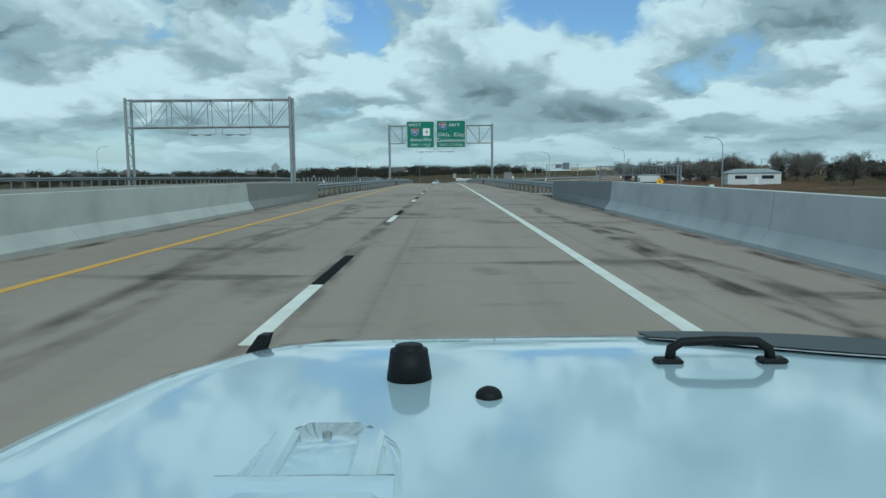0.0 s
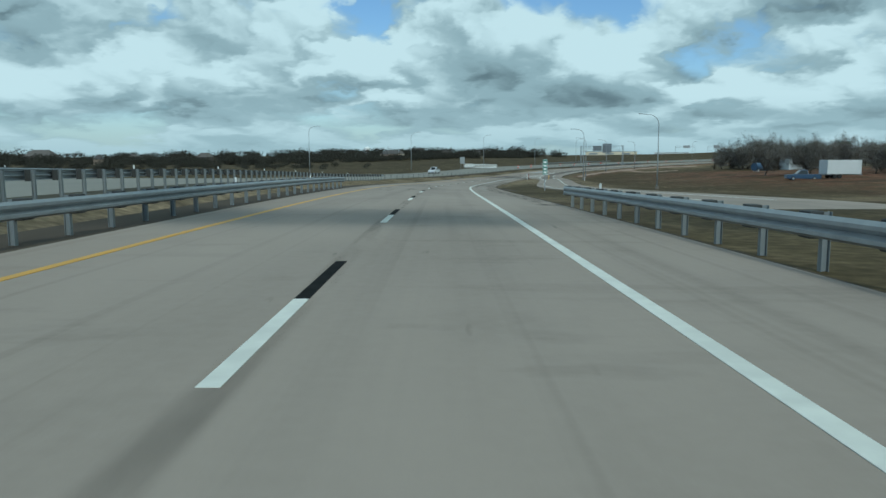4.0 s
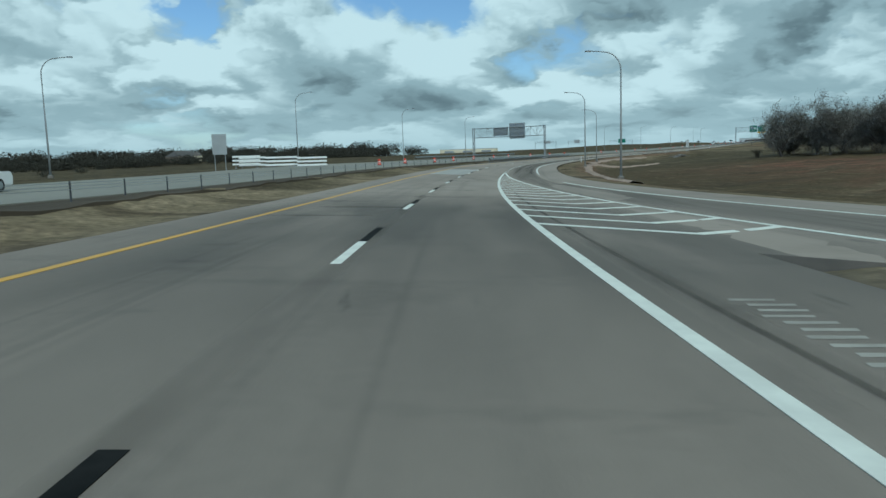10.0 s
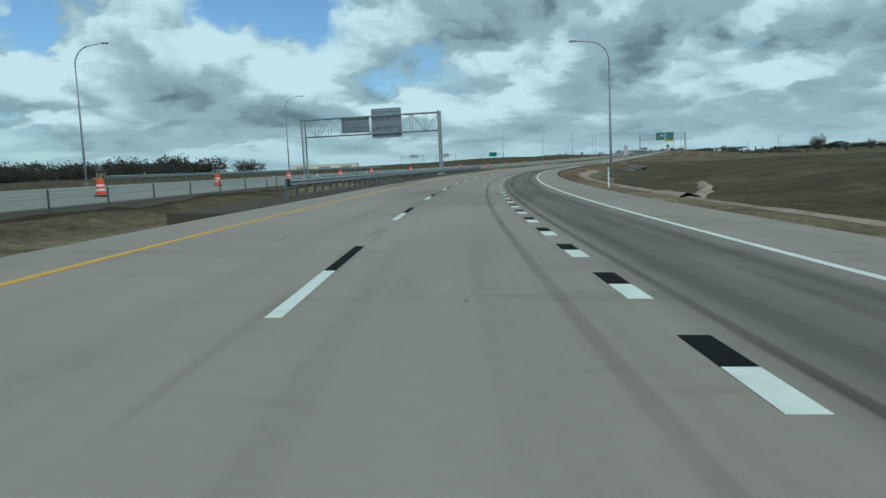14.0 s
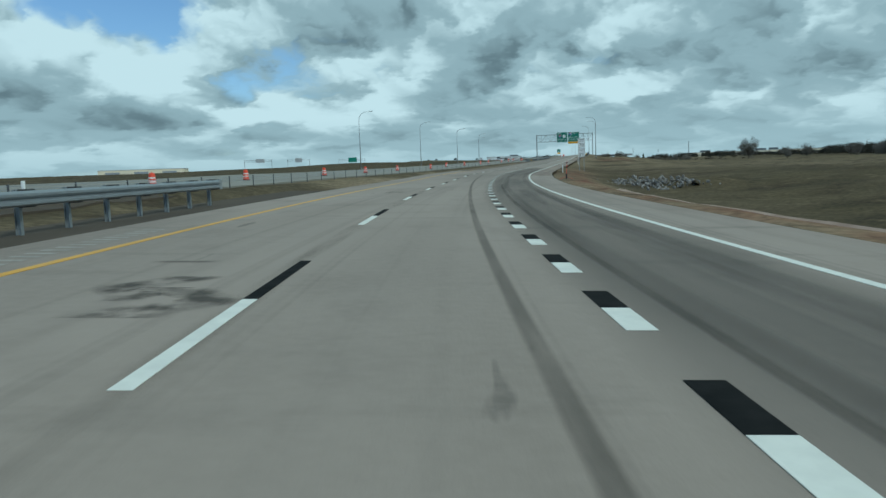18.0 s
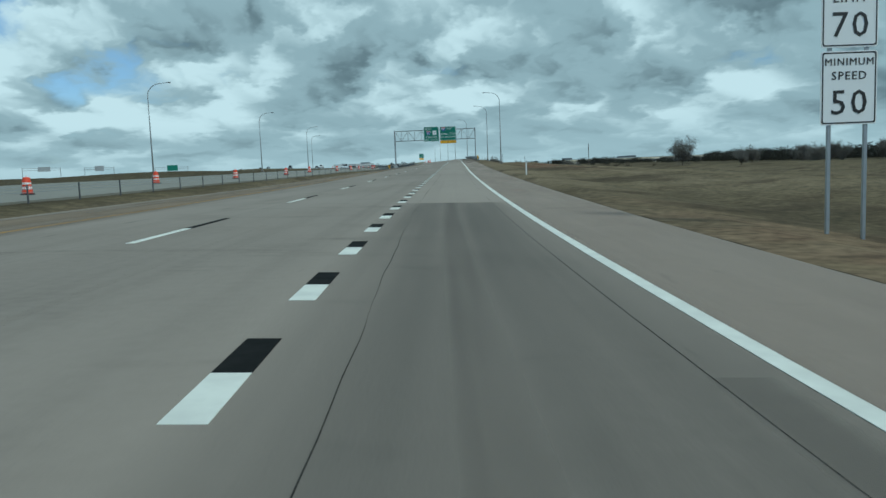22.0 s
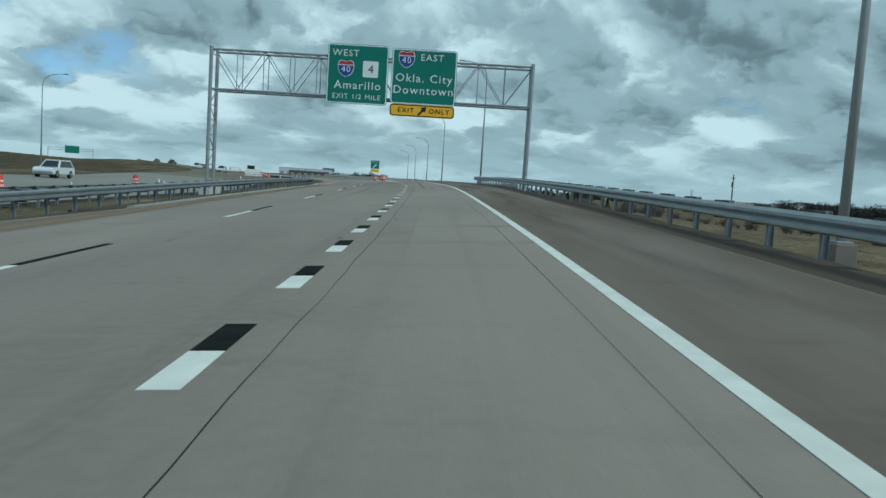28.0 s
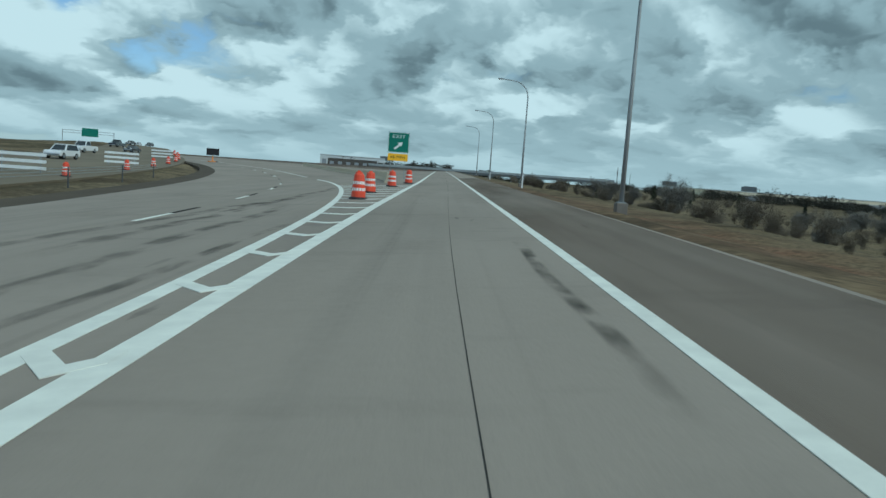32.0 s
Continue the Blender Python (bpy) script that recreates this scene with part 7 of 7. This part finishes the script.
def vehicle(m, kind, paint, label):
    t = thing(kind, m, label, "car" if kind != "pickup_truck" else "pickup truck", "traffic")
    L, Wd, Ht = {"pickup_truck": (5.8, 1.98, 1.9), "suv": (4.8, 1.92, 1.72), "sedan": (4.7, 1.82, 1.45)}[kind]
    belt = Ht * 0.58
    low = 0.32
    side = {"pickup_truck": [(-2.9, low), (2.85, low), (2.9, 0.7), (2.8, 1.02), (1.35, belt), (-2.85, belt), (-2.9, 0.8)],
            "suv": [(-2.4, low), (2.3, low), (2.4, 0.62), (2.25, 0.95), (1.1, belt), (-2.35, belt), (-2.4, 0.8)],
            "sedan": [(-2.35, low), (2.25, low), (2.35, 0.55), (2.2, 0.74), (1.0, belt), (-2.2, belt), (-2.33, 0.7)]}[kind]
    bm = bmesh.new()
    a = [bm.verts.new((-Wd / 2, y, z)) for y, z in side]
    b = [bm.verts.new((Wd / 2, y, z)) for y, z in side]
    bm.faces.new(a)
    bm.faces.new(b[::-1])
    for i in range(len(a)):
        j = (i + 1) % len(a)
        bm.faces.new((a[j], a[i], b[i], b[j]))
    bmesh.ops.bevel(bm, geom=bm.edges[:], offset=0.06, segments=2, affect="EDGES")
    part("body", bm, paint, t)
    y0, y1, r0, r1 = {"pickup_truck": (-0.75, 1.3, -0.6, 0.55), "suv": (-2.3, 1.05, -2.0, 0.35), "sedan": (-1.75, 1.0, -1.0, 0.25)}[kind]
    bm = bmesh.new()
    bot = [bm.verts.new((x, y, belt - 0.03)) for x, y in ((-Wd / 2 + 0.05, y0), (Wd / 2 - 0.05, y0), (Wd / 2 - 0.05, y1), (-Wd / 2 + 0.05, y1))]
    top = [bm.verts.new((x, y, Ht - 0.05)) for x, y in ((-Wd / 2 + 0.25, r0), (Wd / 2 - 0.25, r0), (Wd / 2 - 0.25, r1), (-Wd / 2 + 0.25, r1))]
    bc, tc = [v.co.copy() for v in bot], [v.co.copy() for v in top]
    bm.faces.new(top)
    bm.faces.new(bot)
    for i in range(4):
        j = (i + 1) % 4
        bm.faces.new((bot[i], bot[j], top[j], top[i]))
    part("cabin", bm, paint, t)
    for i in range(4):
        j = (i + 1) % 4
        q = [v.copy() for v in (bc[i], bc[j], tc[j], tc[i])]
        mid = sum(q, Vector()) / 4
        nrm = (q[1] - q[0]).cross(q[3] - q[0]).normalized()
        if nrm.dot(mid - (bc[0] + bc[2]) / 2) < 0:
            nrm = -nrm
        q = [mid + (c - mid) * 0.86 for c in q]
        bm = bmesh.new()
        lo = [bm.verts.new(c - nrm * 0.02) for c in q]
        hi = [bm.verts.new(c + nrm * 0.012) for c in q]
        bm.faces.new(hi)
        for a in range(4):
            bm.faces.new((lo[a], lo[(a + 1) % 4], hi[(a + 1) % 4], hi[a]))
        part("window", bm, "glass", t)
    bm = bmesh.new()
    box(bm, (0, (r0 + r1) / 2, Ht - 0.03), (Wd - 0.46, r1 - r0 + 0.06, 0.07), bevel=0.03)
    part("roof", bm, paint, t)
    for x in (-Wd / 2 + 0.1, Wd / 2 - 0.1):
        for y in (-L * 0.3, L * 0.31):
            bm = bmesh.new()
            tube(bm, (x - 0.12, y, 0.36), (x + 0.12, y, 0.36), 0.36, n=16)
            w = part("wheel", bm, "tyre", t)
            bm = bmesh.new()
            tube(bm, (x - 0.13, y, 0.36), (x + 0.13, y, 0.36), 0.21, n=12)
            part("rim", bm, "galv", w)
        bm = bmesh.new()
        box(bm, (x * 0.82, L / 2 - 0.12, 0.78), (0.34, 0.1, 0.16), bevel=0.02)
        part("headlight", bm, "sign_white", t)
        bm = bmesh.new()
        box(bm, (x * 0.88, -L / 2 + 0.02, 0.85), (0.2, 0.06, 0.3), bevel=0.02)
        part("tail_light", bm, "lamp_red", t)
    bm = bmesh.new()
    box(bm, (0, L / 2 - 0.06, 0.5), (Wd - 0.2, 0.14, 0.2), bevel=0.04)
    part("bumper", bm, "galv_dark", t)
    return t


def opp_pose(s, f, back=True):
    x, y, z = on_opp(s, f, 0.0)
    return Matrix.Translation((x, y, z)) @ Matrix.Rotation(heading(s) - math.pi / 2 + (math.pi if back else 0), 4, "Z")


vehicle(opp_pose(331, 0.62), "pickup_truck", "paint_white", "white crew-cab pickup on the opposite carriageway")
vehicle(opp_pose(890, 0.82), "suv", "paint_white", "white sport utility car on the opposite carriageway")
vehicle(opp_pose(1185, 0.7), "sedan", "paint_dark", "dark saloon car on the opposite carriageway")
vehicle(opp_pose(1240, 0.4), "suv", "paint_dark", "dark sport utility car on the opposite carriageway")
for k, (s, f, kind, paint, label) in enumerate(((1012, 0.6, "suv", "paint_white", "white sport utility car among the road works"), (1046, 0.85, "pickup_truck", "paint_white", "white pickup among the road works"), (1078, 0.55, "sedan", "paint_dark", "dark saloon car among the road works"), (1118, 0.8, "pickup_truck", "paint_dark", "dark pickup among the road works"))):
    vehicle(opp_pose(s, f), kind, paint, label)
vehicle(opp_pose(1290, 0.75), "sedan", "paint_white", "white saloon car on the opposite carriageway")
# board on wheels beside the works
t = thing("message_board", spot(440.7, 942.6, -30), "black message board on a small trailer", "message board")
bm = bmesh.new()
box(bm, (0, 0, 2.5), (2.5, 0.25, 1.4), bevel=0.03)
part("board", bm, "sign_black", t)
bm = bmesh.new()
tube(bm, (0, 0.1, 0.5), (0, 0.1, 2.0), 0.09, n=8)
box(bm, (0, 0.1, 0.5), (1.5, 2.2, 0.12))
part("trailer", bm, "sign_orange", t)
for x in (-0.85, 0.85):
    bm = bmesh.new()
    tube(bm, (x - 0.1, 0.1, 0.32), (x + 0.1, 0.1, 0.32), 0.32, n=14)
    part("wheel", bm, "tyre", t)


# far green signs on the climbing road to the north
def far_gantry(x, y, turn, z, w=22, signs=((0, 6.0, 3.6),), mat="green"):
    m = Matrix.Translation((x, y, z)) @ Matrix.Rotation(radians(turn), 4, "Z")
    t = thing("sign_gantry", m, "far sign gantry on the horizon", "sign gantry")
    bm = bmesh.new()
    tube(bm, (-w / 2, 0, 6.5), (w / 2, 0, 6.5), 0.16, n=6)
    tube(bm, (-w / 2, 0, 8.2), (w / 2, 0, 8.2), 0.16, n=6)
    part("beam", bm, "galv_dark", t)
    for k in (-w / 2, w / 2):
        bm = bmesh.new()
        tube(bm, (k, 0, -6), (k, 0, 8.6), 0.25, n=6)
        part("post", bm, "galv_dark", t)
    for k, a, b in signs:
        panel("direction_sign", m @ Matrix.Translation((k, -0.3, 7.3)), a, b, "green direction sign far off on a gantry" if mat == "green" else "back of a far direction sign", mat, border=False)


far_gantry(533, 1376, -20, 8.5, 34, ((1.0, 11, 6),))
far_gantry(440, 1330, -12, 8.5, 26, ((0, 8, 5),), "sign_back")
far_gantry(380, 1300, -8, 8.0, 30, ((2, 10, 4),), "sign_back")


# parked on the red dirt lot
vehicle(spot(64.5, 255.3, 80), "pickup_truck", "blue", "dark blue work truck parked on the red dirt lot")
t = thing("box_trailer", spot(70.5, 254.0, 8), "white box trailer parked on the red dirt lot", "trailer")
bm = bmesh.new()
box(bm, (0, 0, 2.0), (6.6, 2.4, 2.5), bevel=0.04)
part("box_body", bm, "metal_wall", t)
bm = bmesh.new()
box(bm, (0, 0, 0.68), (6.2, 0.9, 0.18))
part("frame_rail", bm, "galv_dark", t)
for x in (-1.7, -0.8):
    for y in (-1.0, 1.0):
        bm = bmesh.new()
        tube(bm, (x, y - 0.12, 0.38), (x, y + 0.12, 0.38), 0.38, n=14)
        part("wheel", bm, "tyre", t)
bm = bmesh.new()
box(bm, (3.7, 0, 0.62), (1.2, 0.12, 0.12))
part("tow_bar", bm, "galv_dark", t)
for i, (x, y, k) in enumerate([(70, 284, 1.1), (76, 278, 1.0), (82, 288, 1.15), (92, 280, 1.0)]):
    tree(x, y, k * 0.85, i)

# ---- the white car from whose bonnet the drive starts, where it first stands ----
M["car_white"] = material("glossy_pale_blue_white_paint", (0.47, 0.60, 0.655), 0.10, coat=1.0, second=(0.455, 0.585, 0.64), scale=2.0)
M["plastic"] = material("matt_black_plastic", (0.010, 0.011, 0.012), 0.6, spec=0.2)
M["decal"] = material("dark_grey_decal", (0.075, 0.085, 0.09), 0.55, spec=0.15)
M["decal_light"] = material("silver_decal_edge", (0.5, 0.53, 0.54), 0.5)


def start_car():
    t = thing("off_road_car", at(0, 0), "white open-topped off-road car with black bonnet fittings on the bridge", "car")
    top, xc = 0.93, 0.28

    def left(y):
        return float(np.interp(y, [0.4, 1.14, 1.40, 1.62, 1.73], [-0.84, -0.70, -0.625, -0.47, -0.30]))

    def front(x):
        return float(np.interp(x, [-0.43, -0.26, 0.0, 0.30, 0.65, 0.98, 1.0], [1.62, 1.725, 1.765, 1.78, 1.74, 1.62, 1.6]))

    bm = bmesh.new()
    rows, n = [], 28
    for i in range(25):
        y = 0.42 + (1.78 - 0.42) * i / 24
        row = []
        for j in range(n + 1):
            l0 = left(min(y, 1.6))
            x = l0 + (2 * (xc - l0)) * j / n
            e = min(j, n - j) / n
            z = top - 0.04 * max(0.0, 1 - e / 0.07) ** 2 - 0.012 * ((x - xc) / 0.9) ** 2
            yy = min(y, front(x) if x <= 1.0 else front(2 * xc - x))
            z -= 0.026 * max(0.0, (y - 1.47) / 0.31) ** 2
            row.append(bm.verts.new((x, yy, z)))
        rows.append(row)
    for a, b in zip(rows, rows[1:]):
        for j in range(n):
            bm.faces.new((a[j], a[j + 1], b[j + 1], b[j]))
    lip = [r[0] for r in rows] + rows[-1][1:-1] + [r[-1] for r in rows[::-1]]
    low = [bm.verts.new((v.co.x, v.co.y, v.co.z - 0.10)) for v in lip]
    for i in range(len(lip) - 1):
        bm.faces.new((lip[i], lip[i + 1], low[i + 1], low[i]))
    bmesh.ops.remove_doubles(bm, verts=bm.verts[:], dist=1e-4)
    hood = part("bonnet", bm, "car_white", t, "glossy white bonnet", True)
    # raised panel with its hinge
    bm = bmesh.new()
    base = [(-0.285, 0.74), (-0.035, 0.74), (-0.055, 0.98), (-0.10, 1.05), (-0.215, 1.05), (-0.262, 0.98)]
    a = [bm.verts.new((x, y, top - 0.01)) for x, y in base]
    b = [bm.verts.new((-0.16 + (x + 0.16) * 0.72, y - 0.03, top + 0.020)) for x, y in base]
    bm.faces.new(b)
    for i in range(6):
        bm.faces.new((a[i], a[(i + 1) % 6], b[(i + 1) % 6], b[i]))
    bmesh.ops.bevel(bm, geom=bm.edges[:], offset=0.010, segments=3, affect="EDGES")
    part("raised_panel", bm, "car_white", hood, "", True)
    for x in (-0.215, -0.10):
        bm = bmesh.new()
        box(bm, (x, 0.88, top + 0.021), (0.034, 0.17, 0.016), bevel=0.006)
        part("rib", bm, "car_white", hood)
    bm = bmesh.new()
    tube(bm, (-0.265, 0.80, top + 0.006), (-0.06, 0.80, top + 0.006), 0.024, n=16)
    part("hinge", bm, "car_white", hood)
    bm = bmesh.new()
    tube(bm, (-0.160, 0.955, top + 0.015), (-0.160, 0.955, top + 0.026), 0.0065, n=10)
    part("screw", bm, "galv_dark", hood)
    # rubber stop, washer nozzle, grab handle, latch
    bm = bmesh.new()
    tube(bm, (-0.067, 1.31, top - 0.006), (-0.067, 1.31, top + 0.06), 0.042, 0.033, 20)
    bmesh.ops.bevel(bm, geom=[e for e in bm.edges if all(v.co.z > top + 0.05 for v in e.verts)], offset=0.008, segments=3, affect="EDGES")
    part("bump_stop", bm, "plastic", hood, smooth_faces=True)
    bm = bmesh.new()
    bmesh.ops.create_uvsphere(bm, u_segments=14, v_segments=8, radius=0.023, matrix=Matrix.Translation((0.071, 1.19, top)) @ Matrix.Diagonal((1, 1, 0.75, 1)))
    part("washer_nozzle", bm, "plastic", hood, smooth_faces=True)
    bm = bmesh.new()
    h = [(0.435, 1.40, top), (0.438, 1.40, top + 0.028), (0.458, 1.40, top + 0.040), (0.53, 1.40, top + 0.043), (0.605, 1.40, top + 0.040), (0.627, 1.40, top + 0.026), (0.632, 1.40, top)]
    bent_tube(bm, h, [0.011, 0.010, 0.009, 0.009, 0.009, 0.010, 0.011], 10)
    grip = part("grab_handle", bm, "plastic", hood, smooth_faces=True)
    for x in (0.432, 0.634):
        bm = bmesh.new()
        box(bm, (x, 1.40, top + 0.003), (0.055, 0.035, 0.012), bevel=0.005)
        part("foot", bm, "plastic", grip)
    bm = bmesh.new()
    v0 = [(-0.450, 1.60), (-0.415, 1.60), (-0.405, 1.63), (-0.44, 1.63)]
    a = [bm.verts.new((x, y, top - 0.03)) for x, y in v0]
    b = [bm.verts.new((x * 0.6 - 0.146, y, top + 0.016)) for x, y in v0]
    bm.faces.new(b)
    for i in range(4):
        bm.faces.new((a[i], a[(i + 1) % 4], b[(i + 1) % 4], b[i]))
    part("bonnet_latch", bm, "plastic", hood)
    # curved decal
    for (name, mat, grow, up) in (("decal_edge", "decal_light", 0.012, 0.007), ("decal", "decal", 0.0, 0.010)):
        bm = bmesh.new()
        mid = [(0.45 + 0.58 * f, 1.66 - 0.20 * f ** 1.2) for f in np.linspace(0, 1, 9)]
        wid = [0.02 + 0.085 * math.sin(math.pi * min(1, 0.12 + f * 0.7)) for f in np.linspace(0, 1, 9)]
        z = lambda x, y: top - 0.012 * ((x - xc) / 0.9) ** 2 - 0.026 * max(0.0, (y - 1.47) / 0.31) ** 2 + up
        v = [[bm.verts.new((x, y + k * (w + grow), z(x, y + k * (w + grow)))) for k in (-1, 1)] for (x, y), w in zip(mid, wid)]
        for p, q in zip(v, v[1:]):
            bm.faces.new((p[0], q[0], q[1], p[1]))
        part(name, bm, mat, hood)
    # the rest of the body, low and open above
    bm = bmesh.new()
    box(bm, (xc, 0.72, 0.62), (1.36, 1.86, 0.40), bevel=0.05)
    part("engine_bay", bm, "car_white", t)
    bm = bmesh.new()
    box(bm, (xc, 1.69, 0.62), (1.30, 0.08, 0.42), bevel=0.03)
    grille = part("grille", bm, "car_white", t)
    for k in range(7):
        bm = bmesh.new()
        box(bm, (xc - 0.3 + 0.1 * k, 1.735, 0.64), (0.05, 0.03, 0.26), bevel=0.012)
        part("slot", bm, "plastic", grille)
    for sx in (-1, 1):
        bm = bmesh.new()
        tube(bm, (xc + sx * 0.52, 1.68, 0.66), (xc + sx * 0.52, 1.75, 0.66), 0.09, n=16)
        part("headlight", bm, "sign_white", t)
        bm = bmesh.new()
        box(bm, (xc + sx * 0.74, 1.15, 0.72), (0.22, 0.95, 0.07), bevel=0.03)
        part("fender", bm, "car_white", t)
        bm = bmesh.new()
        box(bm, (xc + sx * 0.70, -0.75, 0.58), (0.08, 1.05, 0.62), bevel=0.03)
        part("door", bm, "car_white", t)
        bm = bmesh.new()
        box(bm, (xc + sx * 0.70, -1.75, 0.60), (0.08, 0.95, 0.66), bevel=0.03)
        part("quarter_panel", bm, "car_white", t)
        for y in (1.15, -1.45):
            bm = bmesh.new()
            tube(bm, (xc + sx * 0.62, y, 0.37), (xc + sx * 0.86, y, 0.37), 0.37, n=20)
            w = part("wheel", bm, "tyre", t)
            bm = bmesh.new()
            tube(bm, (xc + sx * 0.64, y, 0.37), (xc + sx * 0.87, y, 0.37), 0.21, n=14)
            part("rim", bm, "galv", w)
        bm = bmesh.new()
        box(bm, (xc + sx * 0.33, -0.85, 0.62), (0.45, 0.5, 0.16), bevel=0.05)
        box(bm, (xc + sx * 0.33, -1.12, 0.82), (0.45, 0.14, 0.42), bevel=0.05)
        part("seat", bm, "plastic", t)
    bm = bmesh.new()
    box(bm, (xc, -0.95, 0.40), (1.36, 2.6, 0.10), bevel=0.02)
    part("floor_pan", bm, "plastic", t)
    bm = bmesh.new()
    box(bm, (xc, -2.24, 0.60), (1.42, 0.08, 0.66), bevel=0.03)
    part("tailgate", bm, "car_white", t)
    bm = bmesh.new()
    box(bm, (xc, -0.08, 0.80), (1.34, 0.28, 0.20), bevel=0.05)
    part("dashboard", bm, "plastic", t)
    for y in (1.86, -2.36):
        bm = bmesh.new()
        box(bm, (xc, y, 0.45), (1.5, 0.14, 0.16), bevel=0.03)
        part("bumper", bm, "plastic", t)


start_car()
